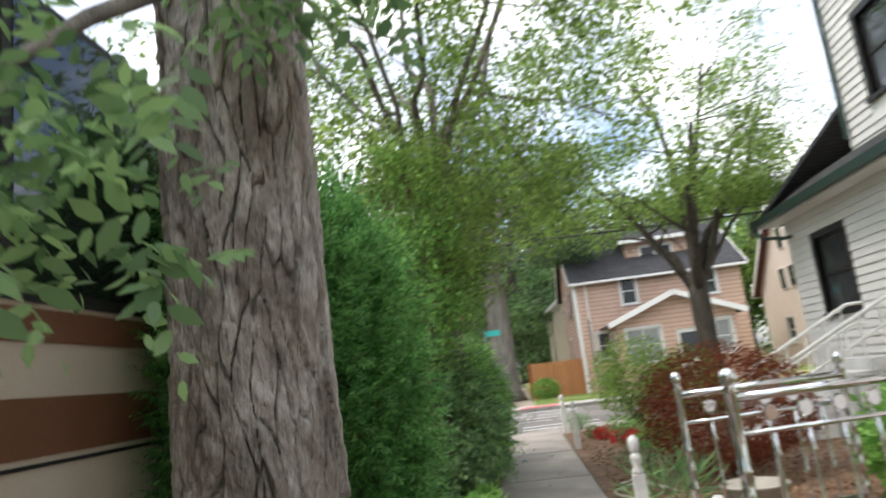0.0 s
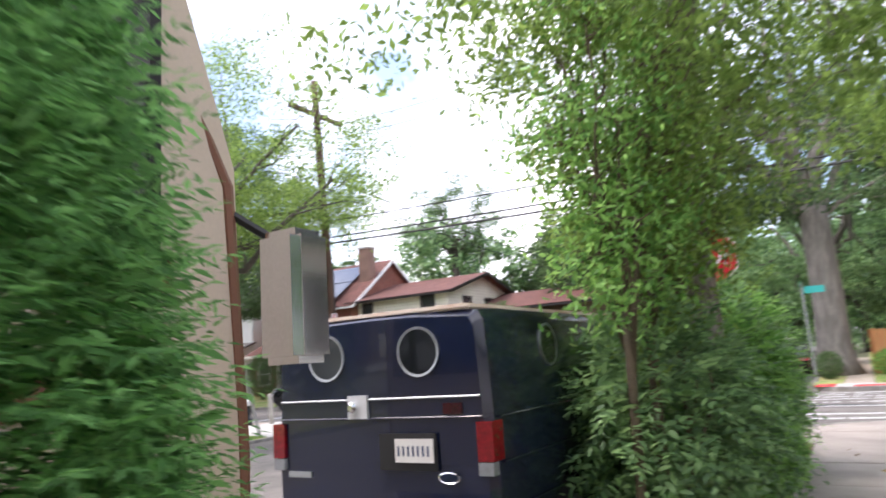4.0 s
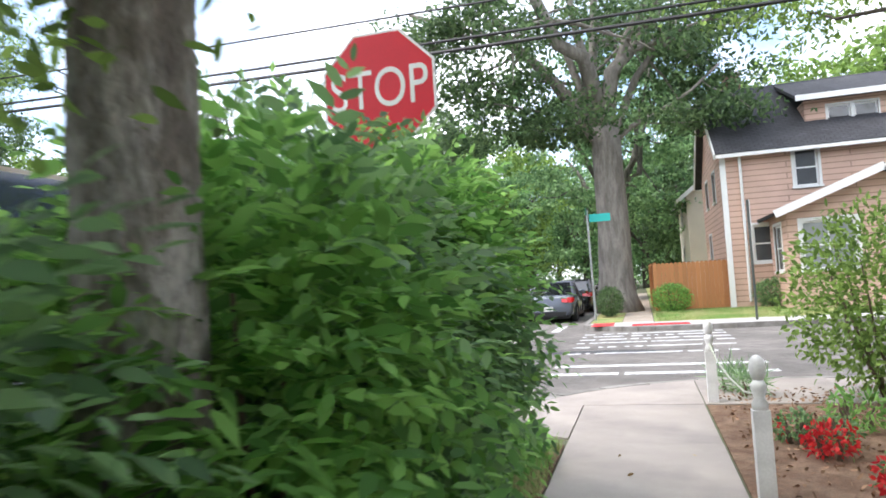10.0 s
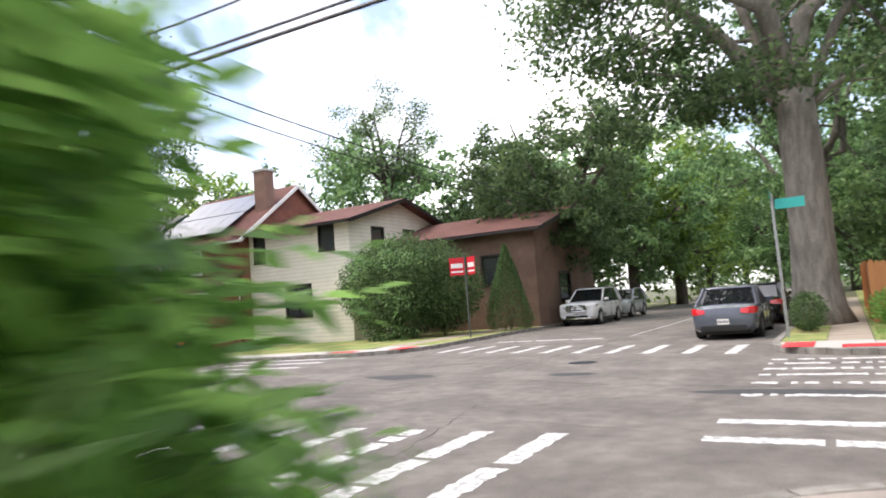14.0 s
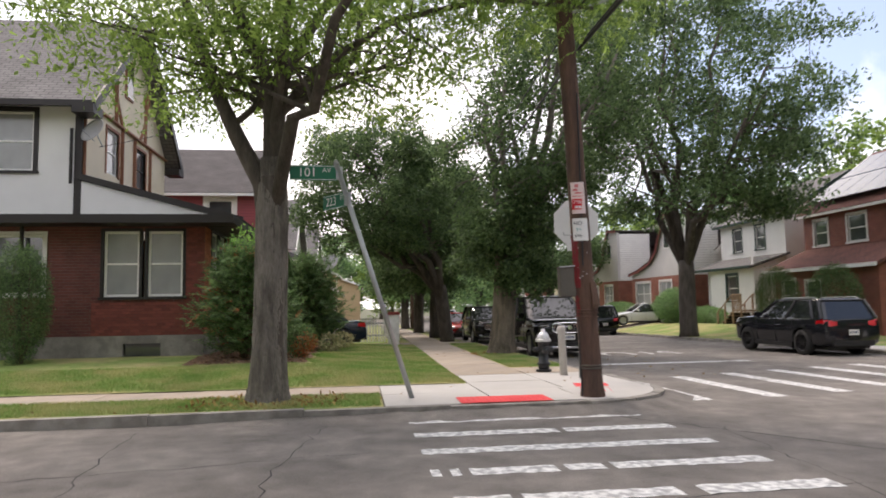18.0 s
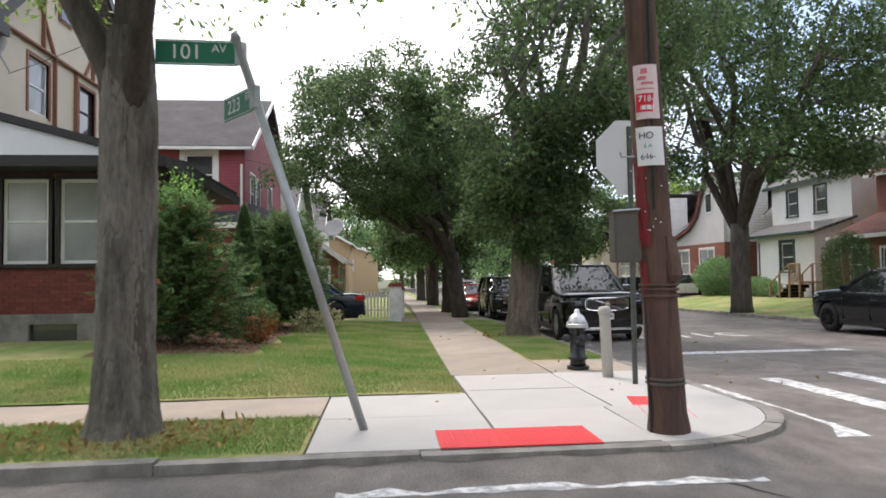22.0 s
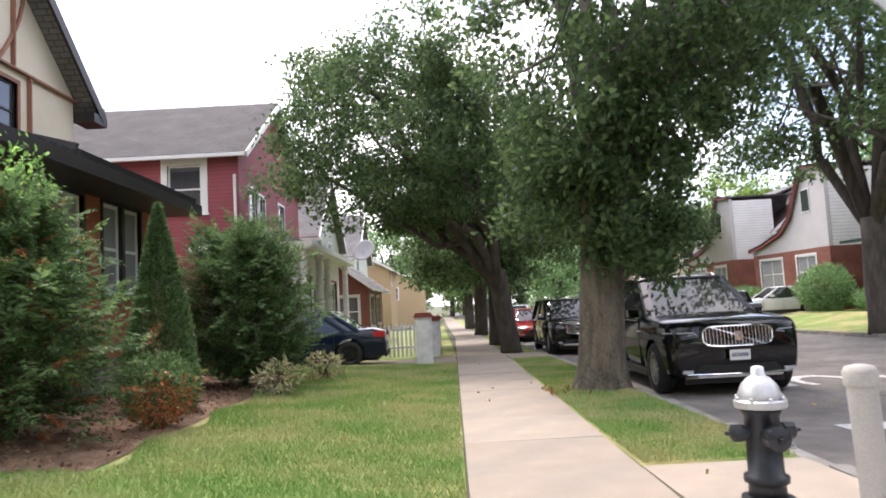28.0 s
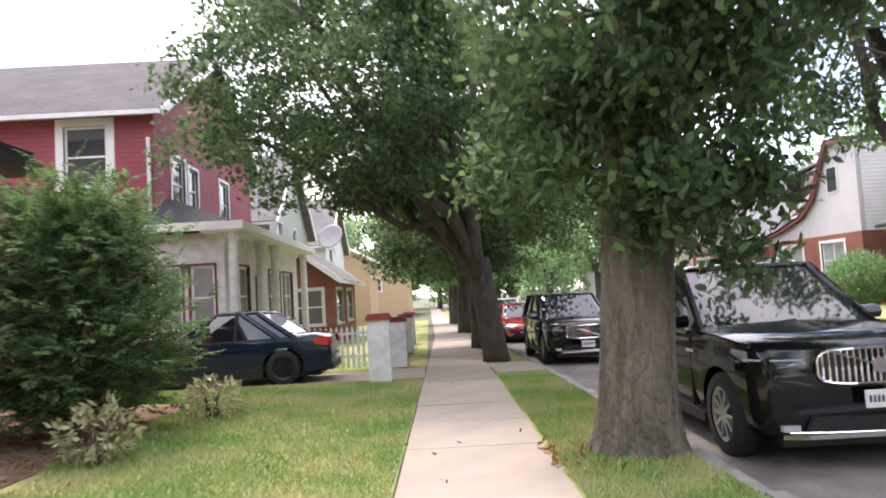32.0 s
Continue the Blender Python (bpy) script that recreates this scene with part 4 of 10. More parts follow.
def beam(parent, a, b, w, h, material, name="fascia", up=(0, 0, 1)):
    """A straight board from a to b."""
    a, b = Vector(a), Vector(b)
    d = (b - a); L = d.length; d.normalize()
    s = d.cross(Vector(up)).normalized(); u = s.cross(d)
    bm = bmesh.new()
    vs = [[bm.verts.new(q + s * (w / 2 * sx) + u * (h / 2 * sz)) for sx, sz in ((-1, -1), (1, -1), (1, 1), (-1, 1))] for q in (a, b)]
    for k in range(4):
        bm.faces.new((vs[0][k], vs[0][(k + 1) % 4], vs[1][(k + 1) % 4], vs[1][k]))
    bm.faces.new(vs[0][::-1]); bm.faces.new(vs[1])
    return part(name, bm, material, parent)


def gable(name, parent, p0, p1, zb, zt, material, thick=0.2, at=0.5, label=""):
    """A three-cornered gable wall above a wall from p0 to p1."""
    p0, p1 = Vector((*p0, 0)), Vector((*p1, 0))
    d = (p1 - p0); L = d.length; d.normalize()
    inn = Vector((-d.y, d.x, 0)) * thick
    tri = [(p0, zb, 0.0), (p1, zb, L), (p0 + d * (L * at), zt, L * at)]
    bm = bmesh.new()
    uvl = bm.loops.layers.uv.new("UVMap")
    f = [bm.verts.new((q.x, q.y, z)) for q, z, u in tri]
    g = [bm.verts.new((q.x + inn.x, q.y + inn.y, z)) for q, z, u in tri]
    us = {v: (u, z) for v, (q, z, u) in zip(f + g, tri + tri)}
    bm.faces.new(f); bm.faces.new(g[::-1])
    for i in range(3):
        bm.faces.new((g[i], g[(i + 1) % 3], f[(i + 1) % 3], f[i]))
    for face in bm.faces:
        for lp in face.loops:
            lp[uvl].uv = us[lp.vert]
    bmesh.ops.recalc_face_normals(bm, faces=bm.faces)
    me = bpy.data.meshes.new(name)
    bm.to_mesh(me); bm.free()
    me.materials.append(material)
    return obj(name, me, parent, label=label)


def gable_house(name, label, x0, x1, y0, y1, z, eave, ridge, axis, wallm, roofm, trim, openings, over=0.4, gable_mat=None, sashes=None, glass=None, base=None):
    """A house: four walls with windows, a gable roof whose ridge runs along axis 'x' or 'y', gutters and fascia."""
    h = empty(name, (x0 + x1) / 2, (y0 + y1) / 2, z)
    tagged(h, label, "house")
    ox, oy = (x0 + x1) / 2, (y0 + y1) / 2
    a0, a1, b0, b1 = x0 - ox, x1 - ox, y0 - oy, y1 - oy
    sides = {"s": ((a0, b0), (a1, b0)), "e": ((a1, b0), (a1, b1)), "n": ((a1, b1), (a0, b1)), "w": ((a0, b1), (a0, b0))}
    for key, (p, q) in sides.items():
        ops = openings.get(key, [])
        # walls butt at the corners
        wall("wall", h, p, q, -0.3, eave, [o[:4] for o in ops], wallm)
        for o in ops:
            kw = o[4] if len(o) > 4 else {}
            window(h, p, q, o, trim, **{"glass": glass, "sash": sashes, **kw})
    mid = (b0 + b1) / 2 if axis == "x" else (a0 + a1) / 2
    rise = ridge - eave
    half = (b1 - b0) / 2 if axis == "x" else (a1 - a0) / 2
    drop = rise / half * over
    t = 0.16
    if axis == "x":
        roof_slab("roof", h, (a0 - over, b0 - over, eave - drop + t), (a1 + over, b0 - over, eave - drop + t), (a1 + over, mid, ridge + t), (a0 - over, mid, ridge + t), t, roofm)
        roof_slab("roof", h, (a1 + over, b1 + over, eave - drop + t), (a0 - over, b1 + over, eave - drop + t), (a0 - over, mid, ridge + t), (a1 + over, mid, ridge + t), t, roofm)
        for (p, q) in (sides["e"], sides["w"]):
            gable("gable", h, p, q, eave, ridge, gable_mat or wallm)
        for yy in (b0 - over - 0.07, b1 + over + 0.07):
            beam(h, (a0 - over, yy, eave - drop + 0.05), (a1 + over, yy, eave - drop + 0.05), 0.12, 0.12, trim, "gutter")
        for xx in (a0 - over - 0.03, a1 + over + 0.03):
            for yy in (b0 - over, b1 + over):
                beam(h, (xx, yy, eave - drop + 0.06), (xx, mid, ridge + 0.06), 0.05, 0.2, trim, "bargeboard")
    else:
        roof_slab("roof", h, (a1 + over, b0 - over, eave - drop + t), (a1 + over, b1 + over, eave - drop + t), (mid, b1 + over, ridge + t), (mid, b0 - over, ridge + t), t, roofm)
        roof_slab("roof", h, (a0 - over, b1 + over, eave - drop + t), (a0 - over, b0 - over, eave - drop + t), (mid, b0 - over, ridge + t), (mid, b1 + over, ridge + t), t, roofm)
        for (p, q) in (sides["s"], sides["n"]):
            gable("gable", h, p, q, eave, ridge, gable_mat or wallm)
        for xx in (a0 - over - 0.07, a1 + over + 0.07):
            beam(h, (xx, b0 - over, eave - drop + 0.05), (xx, b1 + over, eave - drop + 0.05), 0.12, 0.12, trim, "gutter")
        for yy in (b0 - over - 0.03, b1 + over + 0.03):
            for xx in (a0 - over, a1 + over):
                beam(h, (xx, yy, eave - drop + 0.06), (mid, yy, ridge + 0.06), 0.05, 0.2, trim, "bargeboard")
    return h

# ---- ground, streets and pavements ----
cuts = [-600, -70, 4, 600]
bm = bmesh.new()
gv = [[bm.verts.new((x, y, gz(x) - 0.06)) for y in (-600, 600)] for x in cuts]
for i in range(3):
    bm.faces.new((gv[i][0], gv[i + 1][0], gv[i + 1][1], gv[i][1]))
tagged(obj("ground", finish("ground", bm, M_GROUND)), "flat earth and grass that reaches the horizon", "ground", kind="structure")
strip("road", -160, CURB_W, CURB_S, CURB_N, 0.0, 0.05, M_ASPHALT, label="worn grey asphalt side street with cracks", category="road")
strip("road", CURB_E, 160, CURB_SE, CURB_NE, 0.0, 0.05, M_ASPHALT, label="worn grey asphalt side street east of the crossing", category="road")
strip("road", CURB_W, CURB_E, CURB_S, CURB_N, 0.0, 0.05, M_ASPHALT, label="worn grey asphalt of the crossing itself", category="road")
strip("road", CURB_W, CURB_E, -130, CURB_S, 0.0, 0.05, M_ASPHALT, label="worn grey asphalt avenue with painted crosswalks", category="road")
strip("road", CURB_W, CURB_E, CURB_N, 160, 0.0, 0.05, M_ASPHALT, label="worn grey asphalt avenue running off under trees", category="road")
for xs, ys in (((CURB_W - 1.7, CURB_W), (CURB_S - 1.7, CURB_S)), ((CURB_E, CURB_E + 3.0), (CURB_SE - 3.0, CURB_SE)), ((CURB_W - 2.0, CURB_W), (CURB_N, CURB_N + 2.0)), ((CURB_E, CURB_E + 2.0), (CURB_NE, CURB_NE + 2.0))):
    strip("road", *xs, *ys, 0.0, 0.05, M_ASPHALT, label="worn grey asphalt in the rounded corner of the crossing", category="road")

CURB_T = 0.15


def quarter(cx, cy, dx, dy, r, tag):
    """One block of the crossing: raised earth inside rounded kerbs. dx, dy point from the corner into the block."""
    e = CURB_T
    xs = sorted((cx + dx * 150, cx + dx * r))
    ys = sorted((cy + dy * 125, cy + dy * e))
    strip("ground_" + tag, *xs, *ys, PAVE - 0.02, 0.2, M_GROUND, label="raised earth of the corner block", category="ground")
    xs = sorted((cx + dx * e, cx + dx * r))
    ys = sorted((cy + dy * 125, cy + dy * r))
    strip("ground_" + tag, *xs, *ys, PAVE - 0.02, 0.2, M_GROUND, label="raised earth of the corner block", category="ground")
    mx, my = cx + dx * r, cy + dy * r
    arc = [(mx - dx * math.sin(a) * (r - e), my - dy * math.cos(a) * (r - e)) for a in [math.pi / 2 * k / 10 for k in range(11)]]
    poly = [(mx, my)] + arc
    obj_ = obj("ground_" + tag, finish("ground", prism(poly, -0.07, PAVE - 0.02), M_GROUND))
    tagged(obj_, "raised earth of the rounded corner", "ground", kind="structure")
    kerb = empty("curb_" + tag, cx, cy, 0)
    tagged(kerb, "weathered pale concrete kerb stones", "curb", kind="structure")
    rng = random.Random(len(tag) * 7 + int(cx))
    for k in range(7):
        a0, a1 = math.pi / 2 * k / 7 + 0.004, math.pi / 2 * (k + 1) / 7 - 0.004
        ring = [(-dx * math.sin(a) * q, -dy * math.cos(a) * q) for q, aa in ((r, (a0, (a0 + a1) / 2, a1)), (r - e, (a1, (a0 + a1) / 2, a0))) for a in aa]
        part("curb_stone", prism([(dx * r + u, dy * r + v) for u, v in ring], -0.07, PAVE + rng.uniform(-0.004, 0.004)), M_CURB, kerb, bevel=0.0)
    L = 2.0
    stone = finish("curb_stone", box(0.006, L - 0.006, 0, e, -0.2, 0.0), M_CURB, bevel=0.02, segs=1)
    for k in range(26):
        far = r + k * L
        xa = cx + dx * far if dx > 0 else cx + dx * (far + L)
        o = obj("curb_stone", stone, kerb)
        z1 = gz(xa + L / 2) + PAVE + rng.uniform(-0.006, 0.006)
        o.matrix_basis = pose(xa - cx, 0 if dy > 0 else -e, z1, rng.uniform(-0.6, 0.6), 0.69 if -70 < xa < 2 else 0, 0)
        ya = dy * far if dy > 0 else dy * (far + L)
        o = obj("curb_stone", stone, kerb)
        o.matrix_basis = pose(e if dx > 0 else 0, ya, PAVE + rng.uniform(-0.006, 0.006), 0, rng.uniform(-0.4, 0.4), 90)
    far = r + 26 * L
    xs = sorted((cx + dx * far, cx + dx * 150)); ys = sorted((cy, cy + dy * e))
    strip("curb_far", *xs, *ys, PAVE, 0.2, M_CURB, label="pale kerb running into the distance", category="curb")
    xs = sorted((cx, cx + dx * e)); ys = sorted((cy + dy * far, cy + dy * 125))
    strip("curb_far", *xs, *ys, PAVE, 0.2, M_CURB, label="pale kerb running into the distance", category="curb")


quarter(CURB_W, CURB_S, -1, -1, 1.7, "southwest")
quarter(CURB_E, CURB_SE, 1, -1, 3.0, "southeast")
quarter(CURB_W, CURB_N, -1, 1, 2.0, "northwest")
quarter(CURB_E, CURB_NE, 1, 1, 2.0, "northeast")


def slabs(name, x0, x1, y0, y1, nx, ny, material, label, seed=1, joint=0.008, dz=0.0, jitter=0.004, thick=0.05, skew=0.0):
    """A pavement of separate flags with open joints."""
    root = empty(name, 0, 0, 0)
    tagged(root, label, "pavement", kind="structure")
    rng = random.Random(seed)
    w, d = (x1 - x0) / nx, (y1 - y0) / ny
    me = finish("slab", box(joint / 2, w - joint / 2, joint / 2, d - joint / 2, -thick, 0.0), material, bevel=0.006, segs=1)
    for i in range(nx):
        for j in range(ny):
            xm = x0 + w * (i + 0.5)
            o = obj("slab", me, root)
            tilt = 0.69 if -70 < xm < 4 else 0.0
            o.matrix_basis = pose(x0 + w * i, y0 + d * j + skew * (x0 + w * i), gz(x0 + w * i) + PAVE + dz + rng.uniform(-jitter, jitter), rng.uniform(-0.15, 0.15), -tilt + rng.uniform(-0.15, 0.15), math.degrees(math.atan(skew)))
    return root


SKEW = -0.022   # the pavement of the last street runs a little off the kerb's line


def lawn_edge(x):
    return -0.83 + SKEW * min(x, 0.0)


# the corner where the walk ends, and the street beyond
slabs("pavement", -29.65, 0.35, -0.81, 0.64, 20, 1, M_WALK_OLD, "old warm-grey concrete pavement flags with worn joints", 3, skew=SKEW)
strip("pavement_far", -110, -29.66, -0.12, 1.3, PAVE, 0.05, M_WALK_OLD, label="old concrete pavement running into the distance", category="pavement")
slabs("pavement", -1.25, 0.35, 0.68, 2.04, 1, 1, M_WALK_OLD, "concrete apron beside the kerb around the hydrant", 4)
slabs("pavement", 0.36, 3.1, -0.79, 2.04, 2, 2, M_WALK_NEW, "new pale concrete corner pavement", 5, joint=0.012)
slabs("pavement", 3.11, 4.64, -0.79, 0.5, 1, 1, M_WALK_NEW, "new pale concrete corner pavement", 6, joint=0.012)
slabs("pavement", 1.9, 4.64, -2.4, -0.80, 2, 1, M_WALK_NEW, "new pale concrete corner pavement by the street sign", 7, joint=0.012)
tagged(obj("pavement", finish("pavement", prism([(3.11, 0.51), (4.64, 0.51)] + [(3.1 + 1.54 * math.cos(a), 0.5 + 1.54 * math.sin(a)) for a in [math.pi / 2 * k / 10 for k in range(1, 11)]], 0.08, PAVE), M_WALK_NEW)),
       "new pale concrete rounding the kerb corner", "pavement", kind="structure")
slabs("pavement", 1.95, 3.15, -38.4, -2.41, 1, 24, M_WALK_OLD, "old concrete pavement along the avenue", 8)
slabs("pavement", -16.3, -14.1, 1.0, 2.04, 1, 1, M_WALK_OLD, "concrete driveway apron crossing the verge", 9)
strip("driveway", -16.3, -14.1, -14, -0.5, PAVE - 0.004, 0.05, M_WALK_OLD, label="narrow concrete driveway beside the crimson house", category="driveway")
# the side where the walk starts
slabs("pavement", 16.85, 18.1, -39.7, -3.7, 1, 24, M_WALK_PINK, "warm pinkish concrete pavement flags along the avenue", 10)
slabs("pavement", 16.85, 18.1, -3.69, -1.95, 1, 1, M_WALK_PINK, "warm concrete pavement near the corner", 11)
tagged(obj("pavement", finish("pavement", prism([(18.1, -1.94), (18.1, CURB_SE - 0.16)] + [(CURB_E + 3.0 - 2.84 * math.sin(a), CURB_SE - 3.0 + 2.84 * math.cos(a)) for a in [math.pi / 2 * k / 12 for k in range(3, 13)]] + [(16.84, CURB_SE - 3.4), (16.84, -1.94)], 0.08, PAVE), M_WALK_PINK)),
       "warm concrete pavement rounding the corner", "pavement", kind="structure")
slabs("pavement", 18.11, 36.1, -1.95, CURB_SE - 0.16, 12, 1, M_WALK_PINK, "warm concrete pavement along the side street", 12)
# across the side street
slabs("pavement", 17.8, 44.8, CURB_NE + 0.16, 11.0, 18, 1, M_WALK_NEW, "pale concrete pavement in front of the peach house", 13)
slabs("pavement", 16.9, 17.79, 11.3, 41.3, 1, 20, M_WALK_OLD, "old concrete pavement past the big tree", 14)
tagged(obj("pavement", finish("pavement", prism([(17.79, CURB_NE + 0.16), (17.79, 11.29), (15.96, 11.29)] + [(CURB_E + 2.0 - 1.84 * math.cos(a), CURB_NE + 2.0 - 1.84 * math.sin(a)) for a in [math.pi / 2 * k / 10 for k in range(10)]], 0.08, PAVE), M_WALK_NEW)),
       "new pale concrete rounding the far corner", "pavement", kind="structure")
slabs("pavement", -9.0, 2.75, 12.36, 13.7, 8, 1, M_WALK_NEW, "pale concrete pavement on the far side of the street", 15)
slabs("pavement", -40.2, -9.03, 13.75, 14.95, 20, 1, M_WALK_OLD, "old concrete pavement behind the far verge", 15)
tagged(obj("pavement", finish("pavement", prism([(2.8, 14.4), (2.8, 12.36)] + [(2.8 + 1.84 * math.sin(a), 14.2 - 1.84 * math.cos(a)) for a in [math.pi / 2 * k / 10 for k in range(11)]] + [(4.64, 14.4)], 0.08, PAVE), M_WALK_NEW)),
       "new pale concrete rounding the far corner", "pavement", kind="structure")
slabs("pavement", 2.3, 3.5, 14.41, 44.4, 1, 20, M_WALK_OLD, "old concrete pavement along the avenue", 16)


def pad(x0, x1, y0, y1, turn=0.0):
    """A tactile paving mat of raised domes."""
    root = empty("tactile_pad", (x0 + x1) / 2, (y0 + y1) / 2, gz(x0) + PAVE + 0.008, turn)
    tagged(root, "bright red tactile paving mat let into pale concrete", "paving")
    a, b = (x1 - x0) / 2, (y1 - y0) / 2
    part("mat", box(-a, a, -b, b, 0.001, 0.008), M_PAD, root)
    bm = bmesh.new()
    nx, ny = int(2 * a / 0.09), int(2 * b / 0.09)
    for i in range(nx):
        for j in range(ny):
            cx, cy = -a + 0.045 + i * 0.09, -b + 0.045 + j * 0.09
            v = [bm.verts.new((cx + 0.018 * math.cos(k), cy + 0.018 * math.sin(k), 0.008)) for k in (0, 1.257, 2.513, 3.77, 5.027)]
            t = bm.verts.new((cx, cy, 0.014))
            for k in range(5):
                bm.faces.new((v[k], v[(k + 1) % 5], t))
    tagged(part("dome_relief", bm, M_PAD, root), kind="stuff")


pad(4.03, 4.66, -1.33, 0.0)
pad(2.62, 3.79, 0.82, 1.38, -12)
pad(16.1, 16.7, 9.85, 11.0)
pad(17.2, 18.7, 9.6, 10.2)
pad(1.5, 3.0, 12.5, 13.1)
pad(3.9, 4.5, 12.9, 13.9)


def kerb_fill():
    """Asphalt feathered up against the kerb round the near corner."""
    rng = random.Random(12)
    line = [(CURB_W, -5.0 + 0.25 * k, 1.0, 0.0) for k in range(22)]
    line += [(CURB_W - 1.7 + 1.7 * math.cos(a), CURB_S - 1.7 + 1.7 * math.sin(a), math.cos(a), math.sin(a)) for a in [math.pi / 2 * k / 10 for k in range(11)]]
    line += [(CURB_W - 1.7 - 0.25 * k, CURB_S, 0.0, 1.0) for k in range(1, 12)]
    n = len(line)
    verts, faces = [], []
    for k, (x, y, u, v) in enumerate(line):
        s = math.sin(math.pi * k / (n - 1)) ** 0.7
        h = (0.095 * s + 0.006) * rng.uniform(0.8, 1.1)
        wide = (0.18 + 0.3 * s) * rng.uniform(0.8, 1.2)
        for q, zz in ((-0.01, h), (wide * 0.3, h * 0.75), (wide * 0.65, h * 0.3), (wide, 0.002)):
            verts.append((x + u * q, y + v * q, gz(x) + zz))
    for k in range(n - 1):
        for j in range(3):
            faces.append((4 * k + j, 4 * k + j + 1, 4 * k + j + 5, 4 * k + j + 4))
    tagged(obj("road_fill", mesh_of("road_fill", verts, faces, M_ASPHALT, smooth=True)), "patched asphalt feathered up against the corner kerb", "road", kind="structure")


kerb_fill()


def bar(x0, x1, y0, y1, worn=0.0, seed=0):
    """A painted bar, chipped by traffic into flakes along its edges."""
    rng = random.Random(seed)
    bm = bmesh.new()
    along_x = (x1 - x0) > (y1 - y0)
    L = (x1 - x0) if along_x else (y1 - y0)
    w0, w1 = (y0, y1) if along_x else (x0, x1)
    n = max(int(L / 0.09), 4)
    rows_ = []
    for i in range(n + 1):
        u = (x0 if along_x else y0) + L * i / n
        e = rng.uniform(0, 0.035 + 0.1 * worn)
        f = rng.uniform(0, 0.035 + 0.1 * worn)
        pts = [(u, w0 + e), (u, w1 - f)]
        rows_.append([(p if along_x else (p[1], p[0])) for p in pts])
    for i in range(n):
        if rng.random() < worn * 0.5:
            continue
        q = [rows_[i][0], rows_[i + 1][0], rows_[i + 1][1], rows_[i][1]]
        bm.faces.new([bm.verts.new((x, y, gz(x) + 0.004)) for x, y in q])
    bmesh.ops.remove_doubles(bm, verts=bm.verts, dist=0.0005)
    tagged(obj("crosswalk_bar", finish("crosswalk_bar", bm, M_PAINT)), "worn white painted bar on the asphalt", "road marking", group="painted crosswalk bars", kind="structure")


for k in range(11):
    bar(5.08 + 0.92 * k, 5.38 + 0.92 * k, -2.12, 1.0 + 0.04 * k, 0.05 + 0.04 * (k > 2), k)
for k, (yy, worn) in enumerate(((1.4, 0.03), (2.37, 0.03), (4.3, 0.6), (5.5, 0.55), (6.5, 0.4), (7.3, 0.25), (8.1, 0.2), (8.8, 0.2))):
    bar(16.0, 19.4, yy - 0.15, yy + 0.15, worn, 20 + k)
for k in range(8):
    bar(1.0 - 0.42 * k, 4.3 - 0.2 * k, 2.3 + 1.33 * k, 2.68 + 1.33 * k, 0.05 + 0.1 * (k > 5), 40 + k)
for k in range(10):
    bar(5.9 + 1.0 * k, 6.2 + 1.0 * k, 12.6 - 0.27 * k, 14.8 - 0.27 * k, 0.08, 60 + k)
bar(-3.2, -2.75, 3.4, 7.6, 0.15, 80)
bar(6.3, 10.2, 16.2, 16.6, 0.2, 81)
bar(10.9, 11.02, 17, 60, 0.1, 82)
word = text_on("road_word", "STOP", 2.3, pose(-7.0, 5.9, gz(-7.0) + 0.005, 0, 0, -90), M_PAINT, None, 0.0005, 0.62)
tagged(word, "white painted STOP lettering on the asphalt", "road marking", kind="structure")


def crack(pts, w, seed):
    """A crack or tar seam as a thin wandering ribbon."""
    rng = random.Random(seed)
    bm = bmesh.new()
    fine = []
    for (a, b) in zip(pts, pts[1:]):
        n = max(int(math.dist(a, b) / 0.18), 2)
        fine += [(a[0] + (b[0] - a[0]) * i / n + rng.uniform(-0.05, 0.05), a[1] + (b[1] - a[1]) * i / n + rng.uniform(-0.05, 0.05)) for i in range(n)]
    vs = []
    for i, (x, y) in enumerate(fine):
        q = fine[min(i + 1, len(fine) - 1)]; p = fine[max(i - 1, 0)]
        d = Vector((q[0] - p[0], q[1] - p[1])).normalized()
        h = w * rng.uniform(0.3, 1.3) / 3.2
        vs.append((bm.verts.new((x - d.y * h, y + d.x * h, gz(x) + 0.003)), bm.verts.new((x + d.y * h, y - d.x * h, gz(x) + 0.003))))
    for a, b in zip(vs, vs[1:]):
        bm.faces.new((a[0], b[0], b[1], a[1]))
    tagged(obj("road_crack", finish("road_crack", bm, M_CRACK)), "dark wandering crack in the asphalt", "crack", kind="structure")


crack([(5.0, 0.4), (8.5, 3.0), (10.6, 6.5), (10.9, 12), (10.7, 30)], 0.05, 1)
crack([(8.5, 3.0), (7.0, 6.0), (3.0, 7.2), (-12, 7.3)], 0.045, 2)
crack([(10.6, 6.5), (13.5, 5.4), (22, 4.4)], 0.05, 3)
crack([(8.0, 5.0), (10.0, 4.2), (12.4, 5.0)], 0.03, 4)
crack([(10.7, -2.3), (10.6, -30)], 0.04, 5)
crack([(6.0, 8.5), (8.2, 7.4), (9.4, 8.6), (10.8, 8.0)], 0.03, 6)
crack([(7.0, -2.6), (7.6, -6), (7.2, -14)], 0.03, 7)
